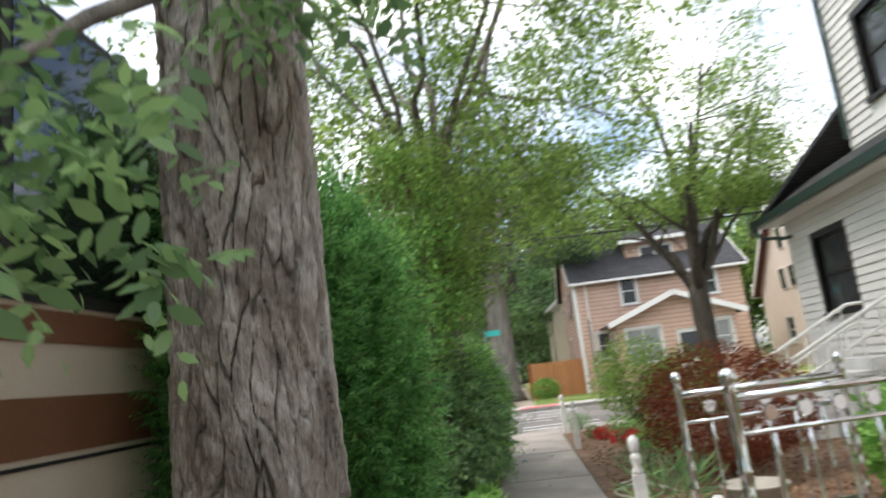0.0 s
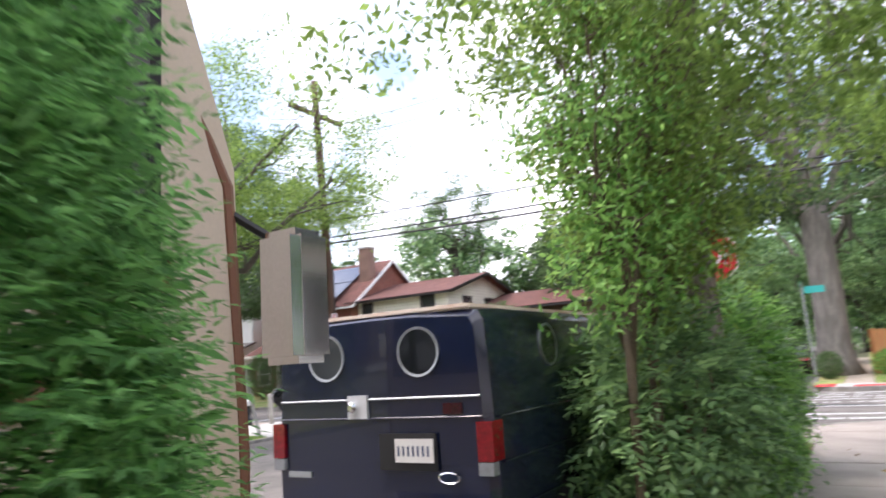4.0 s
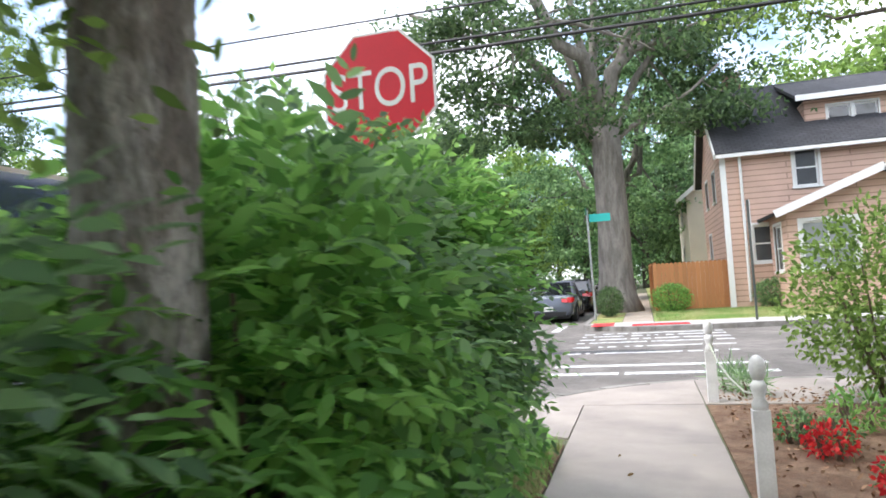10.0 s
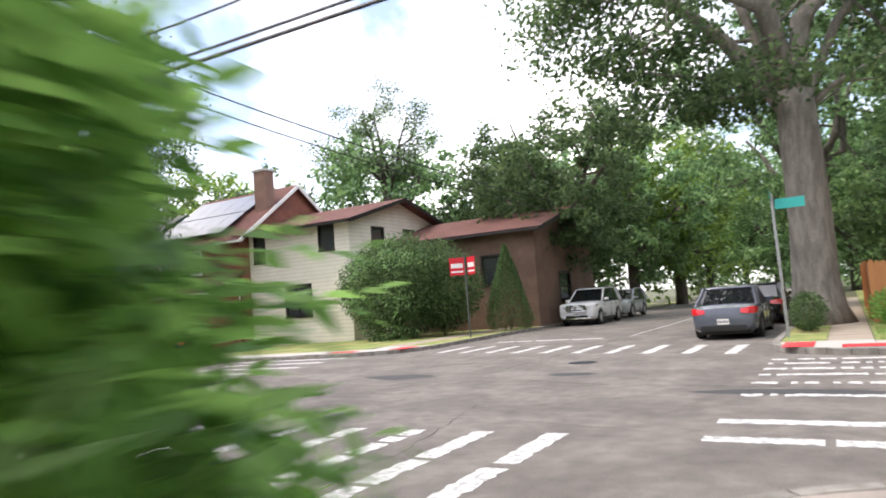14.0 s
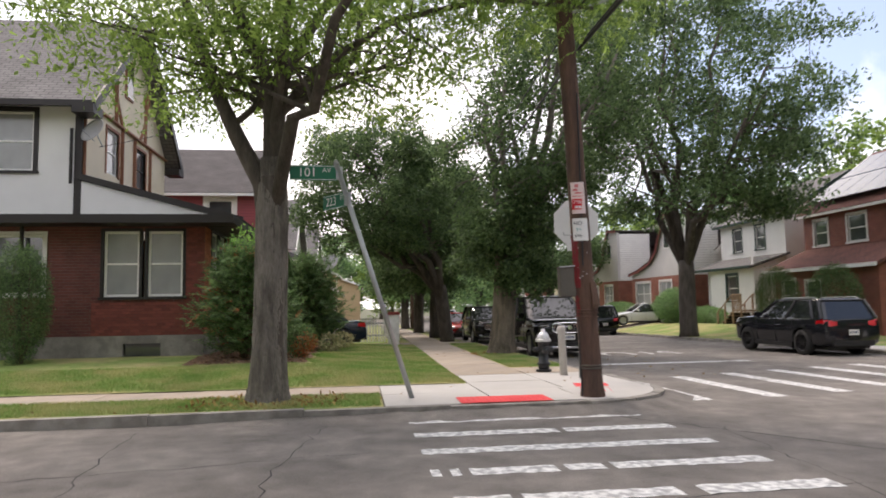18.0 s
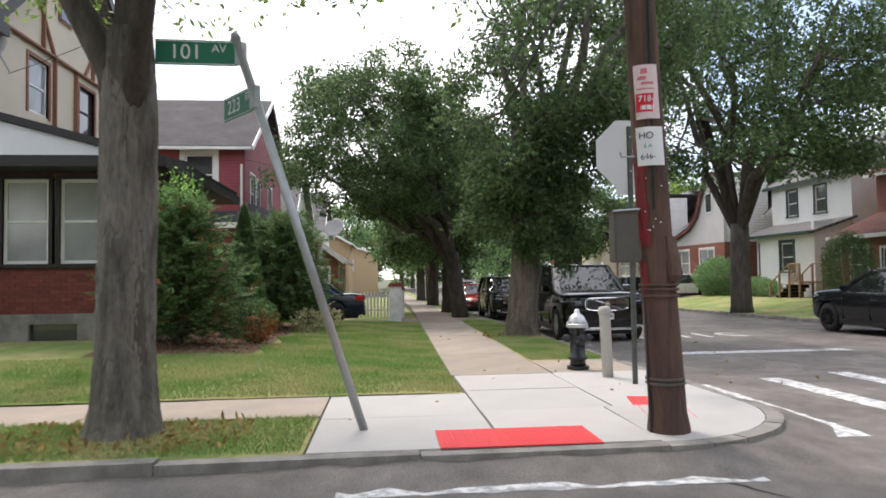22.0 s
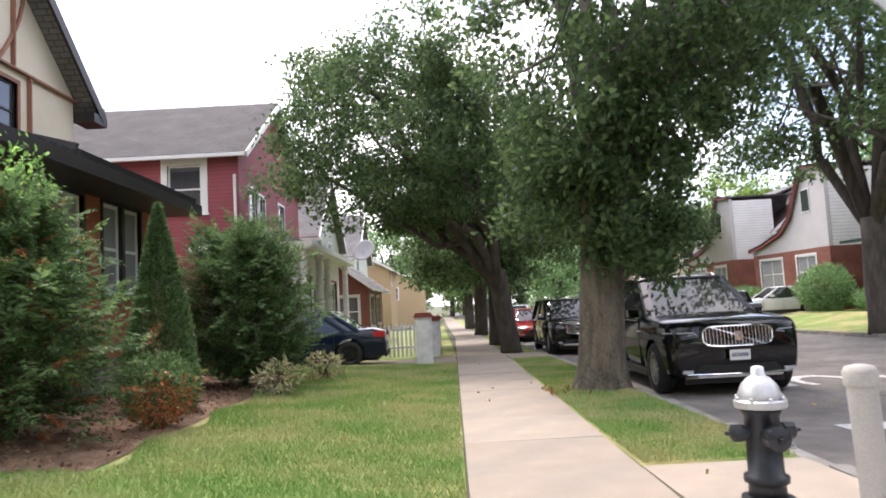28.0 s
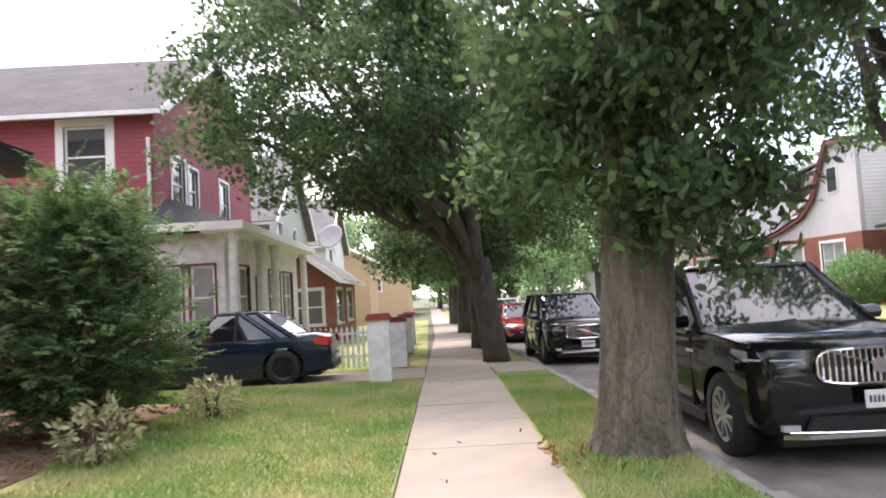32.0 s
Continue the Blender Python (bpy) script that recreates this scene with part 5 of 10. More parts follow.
for k, pts in enumerate((((5.2, -3.2), (8.0, -3.6), (12.5, -3.1), (15.4, -3.9)), ((5.3, -5.5), (9.5, -5.1), (15.5, -6.2)), ((6.2, 1.6), (9.6, 1.2), (13.0, 2.2), (15.6, 1.6)), ((9.2, -2.6), (9.0, 1.4), (9.8, 3.2)), ((12.9, -4.5), (13.1, 0.2), (12.4, 3.4)), ((-11, 4.9), (-6, 5.3), (1.0, 4.8)), ((6.8, 3.6), (7.4, 5.2), (9.0, 5.6), (9.6, 7.2)), ((10.2, 9.4), (12.2, 9.8), (14.4, 9.2)))):
    crack(pts, 0.022, 20 + k)
for k, (px_, py_, a, b) in enumerate(((16.6, 4.6, 1.3, 0.3), (12.6, 6.8, 0.55, 0.3), (8.7, 6.6, 0.9, 0.5))):
    rr = random.Random(k)
    poly = [(px_ + a * math.cos(t) * rr.uniform(0.75, 1.1), py_ + b * math.sin(t) * rr.uniform(0.75, 1.1)) for t in [0.4 * i for i in range(15)]]
    bm = bmesh.new(); bm.faces.new([bm.verts.new((x, y, 0.0035)) for x, y in poly])
    tagged(obj("road_patch", finish("road_patch", bm, M_PATCH)), "dark patch of newer asphalt", "road", kind="structure")
tagged(obj("manhole_cover", finish("manhole_cover", lathe([(0.33, 0.0), (0.33, 0.006), (0.29, 0.007), (0.27, 0.005)], 24, at=(12.1, 8.9, 0.0)), M_BLACK_IRON)), "round iron manhole cover flush in the asphalt", "manhole", kind="structure")

# lawns and beds
def sheet(name, x0, x1, y0, y1, step, dz, material, label, category):
    """Ground that follows the rise of the front lawn; without y1 it ends at the pavement's slanting edge."""
    xs = [x0 + (x1 - x0) * k / max(int((x1 - x0) / step), 1) for k in range(max(int((x1 - x0) / step), 1) + 1)]
    ys = [k / 60 for k in range(61)] if y1 is None else [y0 + (y1 - y0) * k / max(int((y1 - y0) / step), 1) for k in range(max(int((y1 - y0) / step), 1) + 1)]
    bm = bmesh.new()
    if y1 is None:
        fit_ = lambda x, y: y * (lawn_edge(x) - y0) + y0
    else:
        fit_ = lambda x, y: y
    g = [[bm.verts.new((x, fit_(x, y), gz(x) + PAVE + rise(x, fit_(x, y)) + dz)) for y in ys] for x in xs]
    for i in range(len(xs) - 1):
        for k in range(len(ys) - 1):
            bm.faces.new((g[i][k], g[i + 1][k], g[i + 1][k + 1], g[i][k + 1]))
    tagged(obj(name, finish(name, bm, material, smooth=True)), label, category, kind="structure")


sheet("lawn", -13.9, 1.93, -30, None, 0.5, -0.006, M_LAWN, "front lawn, green with dry straw-coloured patches", "lawn")
sheet("mulch_bed", -10.2, -1.3, -6.6, -3.95, 0.5, 0.006, M_MULCH, "brown mulch bed along the brick house", "garden bed")
strip("lawn", 3.17, 4.63, -60, -2.42, PAVE - 0.006, 0.05, M_LAWN, label="narrow grass verge beside the avenue", category="lawn")
strip("lawn", -14.08, -1.27, 0.70, 2.03, PAVE - 0.016, 0.05, M_LAWN, label="grass verge between pavement and kerb", category="lawn")
strip("lawn", -90, -16.32, 1.1, 2.03, PAVE - 0.016, 0.05, M_LAWN, label="grass verge between pavement and kerb", category="lawn")
strip("lawn", -60, -16.4, -30, -0.45, PAVE - 0.016, 0.05, M_LAWN, label="front yards along the street", category="lawn")
strip("lawn", 17.82, 60, 11.02, 60, PAVE - 0.006, 0.05, M_LAWN, label="trimmed lawn before the peach house", category="lawn")
strip("lawn", -60, -9.04, 12.37, 13.71, PAVE - 0.006, 0.05, M_LAWN, label="grass verge along the far kerb", category="lawn")
sheet("lawn", -60, 2.28, 13.72, 60, 1.0, -0.006, M_LAWN, "broad trimmed lawn on the far corner", "lawn")
sheet("driveway", -31.6, -28.8, 13.8, 22.0, 0.6, 0.004, M_WALK_OLD, "concrete driveway between the cottage and the white house", "driveway")
strip("lawn", 3.52, 4.63, 14.42, 60, PAVE - 0.006, 0.05, M_LAWN, label="narrow grass verge beside the avenue", category="lawn")
strip("flower_bed", 18.12, 40, -43, -1.97, PAVE - 0.006, 0.05, M_MULCH, label="brown mulched garden bed beside the pavement", category="garden bed")
strip("flower_bed", CURB_E + 0.17, 16.83, -60, -3.72, PAVE - 0.006, 0.05, M_MULCH, label="earth strip under street trees and shrubs", category="garden bed")
strip("lawn", CURB_E + 0.17, 16.88, 11.4, 60, PAVE - 0.006, 0.05, M_LAWN, label="grass verge round the big tree", category="lawn")

# ---- houses ----
# the crossing's southwest corner: stucco and brick house with a sunroom
def tudor_house():
    z = PAVE
    h = empty("tudor_house", -8.0, -12.0, z)
    tagged(h, "white stucco upper floor over red-brown brick sunroom, dark trim", "house")
    L = lambda x, y: (x + 8.0, y + 12.0)
    # main block
    E, N, Wd, S = -5.0, -10.2, -13.0, -20.0
    e_ops = [(7.55, 8.6, 5.15, 6.78), (3.0, 4.1, 5.15, 6.78)]
    p, q = L(E, S), L(E, N)
    wall("wall", h, p, q, 3.6, 7.3, [o[:4] for o in e_ops], M_STUCCO, label="off-white stucco wall")
    for o in e_ops:
        window(h, p, q, o, M_DARK_TRIM, sash=M_WHITE, glass=M_GLASS_PALE, trim_w=0.12)
    p, q = L(E, N), L(Wd, N)
    n_ops = [(1.85, 2.85, 5.5, 6.85), (4.6, 5.6, 5.5, 6.85)]
    wall("wall", h, p, q, 0.0, 7.3, n_ops, M_STUCCO_CREAM, label="cream stucco wall")
    window(h, p, q, n_ops[0], M_TIMBER, sash=M_WHITE, glass=M_GLASS_PALE, sill=False)
    window(h, p, q, n_ops[1], M_TIMBER, sash=M_DARK_TRIM)
    gable("gable", h, p, q, 7.3, 10.75, M_STUCCO_CREAM)
    gw = obj("window", None, h, pose(L(-8.4, N)[0], L(-8.4, N)[1] + 0.02, 8.3, 0, 0, 180))
    part("window_frame", box(-0.06, 0.66, -0.03, 0.02, -0.06, 1.26), M_TIMBER, gw)
    part("pane", box(0.0, 0.6, -0.045, -0.031, 0.0, 1.2), M_GLASS, gw)
    wall("wall", h, L(Wd, N), L(Wd, S), 0.0, 7.3, [], M_STUCCO_CREAM)
    wall("wall", h, L(Wd, S), L(E, S), 0.0, 7.3, [], M_STUCCO_CREAM)
    gable("gable", h, L(Wd, S), L(E, S), 7.3, 10.75, M_STUCCO_CREAM)
    mid = (E + Wd) / 2
    a, b = L(E + 0.55, S - 0.4), L(E + 0.55, N + 0.5)
    c, d = L(mid, N + 0.5), L(mid, S - 0.4)
    roof_slab("roof", h, (*a, 6.95), (*b, 6.95), (*c, 10.95), (*d, 10.95), 0.15, M_SHINGLE_GREY, "weathered grey shingle roof")
    a, b = L(Wd - 0.55, N + 0.5), L(Wd - 0.55, S - 0.4)
    roof_slab("roof", h, (*a, 6.95), (*b, 6.95), (*d, 10.95), (*c, 10.95), 0.15, M_SHINGLE_GREY)
    beam(h, (*L(E + 0.62, S - 0.4), 6.85), (*L(E + 0.62, N + 0.5), 6.85), 0.14, 0.16, M_DARK_TRIM, "gutter")
    for xx in (E + 0.55, Wd - 0.55):
        beam(h, (*L(xx, N + 0.53), 6.8), (*L(mid, N + 0.53), 10.8), 0.07, 0.26, M_DARK_TRIM, "bargeboard")
    for xx in (E + 0.35, Wd - 0.35):
        part("eave_return", box(L(xx, 0)[0] - 0.35, L(xx, 0)[0] + 0.35, L(0, N)[1] + 0.0, L(0, N)[1] + 0.55, 6.6, 6.85), M_DARK_TRIM, h)
    # half timbering on the gable wall
    yy = L(0, N)[1] + 0.03
    beam(h, (L(E, 0)[0], yy, 7.15), (L(Wd, 0)[0], yy, 7.15), 0.05, 0.16, M_TIMBER, "timber", (0, 1, 0))
    for u0, z0, u1, z1 in ((E - 0.1, 4.0, E - 0.1, 7.1), (-8.1, 4.0, -8.1, 7.1), (-9.3, 4.0, -9.3, 7.1), (-11.0, 4.0, -11.0, 7.1), (-7.5, 7.2, -7.5, 9.0), (-10.4, 7.2, -10.4, 9.0)):
        beam(h, (L(u0, 0)[0], yy, z0), (L(u1, 0)[0], yy, z1), 0.05, 0.14, M_TIMBER, "timber", (0, 1, 0))
    for s in (1, -1):
        pts = [(L(mid + s * (0.9 + 0.9 * math.sin(t)), 0)[0], yy + 0.004, 7.2 + 1.9 * t / 1.57) for t in [1.57 * k / 6 for k in range(7)]]
        part("timber", tube(pts, 0.05, 6), M_TIMBER, h)
    part("corner_board", box(L(E, 0)[0] - 0.02, L(E, 0)[0] + 0.05, L(0, N)[1] - 0.14, L(0, N)[1] + 0.05, 3.7, 6.9), M_DARK_TRIM, h)
    # brick sunroom wrapped round two sides
    e, n, w, s = -3.75, -6.65, -9.4, -20.0
    ops = [(9.05, 11.0, 0.45, 1.1), (10.9, 12.82, 1.72, 3.38), (6.3, 9.48, 1.8, 3.3), (2.0, 5.0, 1.55, 3.3)]
    p, q = L(e, s), L(e, n)
    use = [ops[1], ops[2], ops[3]]
    wall("wall", h, p, q, 0.75, 3.7, use, M_BRICK_SHADED, label="red-brown brick wall")
    wall("wall", h, p, q, -0.3, 0.75, [(11.4, 12.3, 0.0, 0.55)], M_FOOTING, thick=0.22, label="grey concrete footing")
    part("pane", box(L(e - 0.12, 0)[0], L(e - 0.10, 0)[0], L(0, s)[1] + 11.4, L(0, s)[1] + 12.3, 0.0, 0.55), M_GLASS, h)
    # paired sash windows with a dark post between
    for o in ((10.9, 11.76), (11.96, 12.82)):
        window(h, p, q, (o[0], o[1], 1.72, 3.38), M_DARK_TRIM, sash=M_WHITE, glass=M_GLASS_PALE, trim_w=0.07)
    for o in ops[2:]:
        window(h, p, q, o, M_WHITE, glass=M_GLASS, rail=False, mull=1, trim_w=0.08)
    p, q = L(e, n), L(w, n)
    nops = [(0.75, 2.75, 1.85, 3.45), (3.4, 4.9, 1.85, 3.45)]
    wall("wall", h, p, q, 0.75, 3.7, nops, M_BRICK_LIT, label="brick wall, its lit side coloured orange-red")
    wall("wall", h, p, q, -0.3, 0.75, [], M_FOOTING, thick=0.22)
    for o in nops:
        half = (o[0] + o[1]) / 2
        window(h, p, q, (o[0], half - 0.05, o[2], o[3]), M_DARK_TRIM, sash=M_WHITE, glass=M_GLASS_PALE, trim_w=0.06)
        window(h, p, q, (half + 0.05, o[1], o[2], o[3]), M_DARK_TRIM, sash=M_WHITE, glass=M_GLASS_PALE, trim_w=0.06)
    wall("wall", h, L(w, n), L(w, N), -0.3, 3.7, [], M_BRICK_LIT)
    # low roof over the east side, a steeper lean-to over the north side with a stucco cheek
    o = 0.75
    ez, tz, lz = 3.72, 4.12, 5.0
    a, b = L(e + o, s), L(e + o, n + o)
    c, d = L(E, n + o), L(E, s)
    roof_slab("roof", h, (*a, ez), (*b, ez), (*c, tz - 0.3), (*d, tz - 0.3), 0.1, M_SHINGLE)
    a, b = L(E + 0.06, n + o), L(w - 0.3, n + o)
    d2, c2 = L(E + 0.06, N), L(w - 0.3, N)
    roof_slab("roof", h, (*a, ez + 0.12), (*b, ez + 0.12), (*c2, lz), (*d2, lz), 0.1, M_SHINGLE)
    cheek = prism([(L(0, N)[1], 3.6), (L(0, n + o)[1], 3.6), (L(0, n + o)[1], ez + 0.02), (L(0, N)[1], lz - 0.06)], -0.02, 0.04)
    part("cheek_wall", cheek, M_STUCCO, h, "off-white stucco cheek", m=Matrix(((0, 0, 1, L(E, 0)[0]), (1, 0, 0, 0), (0, 1, 0, 0), (0, 0, 0, 1))))
    beam(h, (*L(E + 0.09, N), lz + 0.0), (*L(E + 0.09, n + o), ez + 0.1), 0.06, 0.16, M_DARK_TRIM, "bargeboard")
    part("soffit", box(L(e, 0)[0] + 0.005, L(e + o, 0)[0], L(0, s)[1], L(0, n + o)[1], ez - 0.22, ez - 0.12), M_DARK_TRIM, h)
    part("soffit", box(L(w - 0.3, 0)[0], L(e, 0)[0] + 0.003, L(0, n)[1] + 0.005, L(0, n + o)[1], ez - 0.225, ez - 0.12), M_DARK_TRIM, h)
    beam(h, (*L(e + o + 0.04, s), ez - 0.12), (*L(e + o + 0.04, n + o + 0.1), ez - 0.12), 0.1, 0.2, M_DARK_TRIM, "gutter")
    beam(h, (*L(e + o + 0.1, n + o + 0.04), ez - 0.12), (*L(w - 0.35, n + o + 0.04), ez - 0.12), 0.1, 0.2, M_DARK_TRIM, "gutter")
    part("downpipe", tube([(*L(e + 0.1, -11.0), 3.5), (*L(e + 0.1, -11.0), 0.1)], 0.05, 8), M_DARK_TRIM, h)
    part("downpipe", tube([(*L(E + 0.12, N - 0.2), 6.3), (*L(E + 0.12, N - 0.2), 4.8)], 0.045, 8), M_DARK_TRIM, h)
    return h


tudor_house()


def dish(x, y, z, rz, size=0.4, label="grey satellite dish on a bent arm", z_arm=-0.35):
    root = empty("satellite_dish", x, y, z, rz)
    tagged(root, label, "satellite dish")
    bm = lathe([(size * k / 6 + 0.005, 0.10 * (k / 6) ** 2) for k in range(7)] + [(size * (6 - k) / 6 + 0.005, 0.015 + 0.10 * ((6 - k) / 6) ** 2) for k in range(7)], 20)
    part("reflector", bm, M_DISH, root, smooth=True, m=pose(0, 0, 0, 65, 0, 0))
    part("arm", tube([(0, 0.03, -0.02), (0, 0.12, -0.15), (0, 0.25, z_arm)], 0.018, 8), M_STEEL, root)
    part("feed", tube([(0, -0.02, -0.25), (0, -0.4, -0.02)], 0.012, 6), M_STEEL, root)


dish(-4.75, -9.75, 6.3, 60, 0.36)

# the peach house across the side street
PEACH = dict(s=[(2.25, 3.0, 4.08, 5.38), (6.0, 6.9, 4.1, 5.35), (0.75, 1.6, 1.55, 2.85)], w=[(2.0, 2.9, 4.1, 5.3), (2.0, 2.9, 1.6, 2.9), (5.0, 5.9, 4.1, 5.3)])
ph = gable_house("peach_house", "two-storey peach clapboard house with black shingle roof", 20.65, 28.75, 16.4, 25.6, PAVE, 5.5, 8.7, "x", M_SIDE_PEACH, M_SHINGLE, M_WHITE, PEACH, over=0.3)
OX, OY = (20.65 + 28.75) / 2, (16.4 + 25.6) / 2
def peach_more():
    h = ph
    # shed dormer
    dx0, dx1, dy = 23.65 - OX, 26.85 - OX, 17.7 - OY
    p, q = (dx0, dy), (dx1, dy)
    o = [(0.75, 1.5, 6.5, 7.05), (1.62, 2.37, 6.5, 7.05)]
    wall("dormer_wall", h, p, q, 5.9, 7.3, o, M_SIDE_PEACH)
    for k in o:
        window(h, p, q, k, M_WHITE, rail=False, trim_w=0.06)
    wall("dormer_wall", h, (dx1, dy), (dx1, dy + 2.8), 5.9, 7.3, [], M_SIDE_PEACH)
    wall("dormer_wall", h, (dx0, dy + 2.8), (dx0, dy), 5.9, 7.3, [], M_SIDE_PEACH)
    roof_slab("roof", h, (dx0 - 0.35, dy - 0.45, 7.42), (dx1 + 0.35, dy - 0.45, 7.42), (dx1 + 0.35, dy + 3.4, 8.86), (dx0 - 0.35, dy + 3.4, 8.86), 0.12, M_SHINGLE)
    beam(h, (dx0 - 0.35, dy - 0.47, 7.34), (dx1 + 0.35, dy - 0.47, 7.34), 0.06, 0.2, M_WHITE, "fascia")
    # porch with its own gable
    x0, x1, y0, y1 = 21.95 - OX, 27.25 - OX, 13.5 - OY, 16.4 - OY
    p, q = (x0, y0), (x1, y0)
    o = [(0.4, 1.9, 1.2, 2.7), (3.75, 5.0, 1.2, 2.7)]
    wall("porch_wall", h, p, q, -0.3, 3.1, o + [(2.6, 3.6, 0.3, 2.5)], M_SIDE_PEACH)
    for k in o:
        window(h, p, q, k, M_WHITE, mull=1, glass=M_GLASS_PALE, trim_w=0.1)
    dr = obj("door", None, h, pose(x0 + 2.6, y0 + 0.08, 0.3))
    part("door_leaf", box(0.0, 1.0, 0.0, 0.05, 0.0, 2.2), M_WHITE, dr)
    part("pane", box(0.15, 0.85, -0.012, -0.002, 0.9, 2.0), M_GLASS, dr)
    wall("porch_wall", h, (x1, y0), (x1, y1), -0.3, 3.1, [], M_SIDE_PEACH)
    wall("porch_wall", h, (x0, y1), (x0, y0), -0.3, 3.1, [(0.8, 2.0, 1.2, 2.7)], M_SIDE_PEACH)
    window(h, (x0, y1), (x0, y0), (0.8, 2.0, 1.2, 2.7), M_WHITE)
    gable("porch_gable", h, p, q, 3.1, 4.05, M_SIDE_PEACH)
    mx = (x0 + x1) / 2
    for s, xe in ((-1, x0 - 0.4), (1, x1 + 0.4)):
        roof_slab("porch_roof", h, (xe, y0 - 0.45, 3.02), (xe, y1, 3.02), (mx, y1, 4.22), (mx, y0 - 0.45, 4.22), 0.12, M_SHINGLE)
        beam(h, (xe, y0 - 0.48, 2.95), (mx, y0 - 0.48, 4.14), 0.06, 0.24, M_WHITE, "bargeboard")
    part("porch_steps", box(x0 + 2.4, x0 + 3.9, y0 - 0.9, y0 - 0.005, -0.2, 0.16), M_CONCRETE, h)
    ch = obj("chimney", None, h, pose(20.65 - OX + 1.2, 1.0, 7.8))
    part("shaft", box(-0.35, 0.35, -0.3, 0.3, 0, 1.9), M_BRICK_NW, ch)
    part("cap", box(-0.42, 0.42, -0.37, 0.37, 1.9, 2.0), M_CONCRETE, ch)
    part("downpipe", tube([(21.15 - OX, 16.3 - OY, 5.3), (21.15 - OX, 16.3 - OY, 0.2)], 0.05, 8), M_WHITE, h)
    part("corner_board", box(20.5 - OX, 20.68 - OX, 16.35 - OY, 16.52 - OY, 0, 5.6), M_WHITE, h)


peach_more()
# its taller white-trimmed neighbour seen along the avenue
gable_house("house", "grey-roofed white house behind the cedar fence", 20.1, 26.6, 28.6, 37, PAVE, 5.4, 8.0, "y", M_STUCCO_CREAM, M_SHINGLE, M_WHITE, dict(w=[(3, 4, 4, 5.2), (3, 4, 1.5, 2.8)], s=[(2, 3, 4, 5.2)]))

# the Dutch-gabled house further east
dh = gable_house("gambrel_house", "cream house with a steep dark gambrel gable", 32.6, 40.6, 16.1, 25.1, PAVE, 4.5, 9.0, "x", mat("stucco_pale_peach", (0.66, 0.58, 0.49), 0.85, var=0.1, scale=2), M_SHINGLE_RED, M_WHITE, dict(s=[(1.2, 2.3, 1.2, 2.6), (5.4, 6.5, 1.2, 2.6)], w=[(3, 4, 1.2, 2.6)]))
for k, (u, zz) in enumerate(((3.2, 4.2), (4.5, 4.2), (3.8, 6.4))):
    gw = obj("window", None, dh, pose(-4.03, 4.2 - u, zz, 0, 0, -90))
    part("window_frame", box(-0.06, 0.76, -0.03, 0.02, -0.06, 1.16), M_WHITE, gw)
    part("pane", box(0, 0.7, -0.045, -0.031, 0, 1.1), M_GLASS, gw)

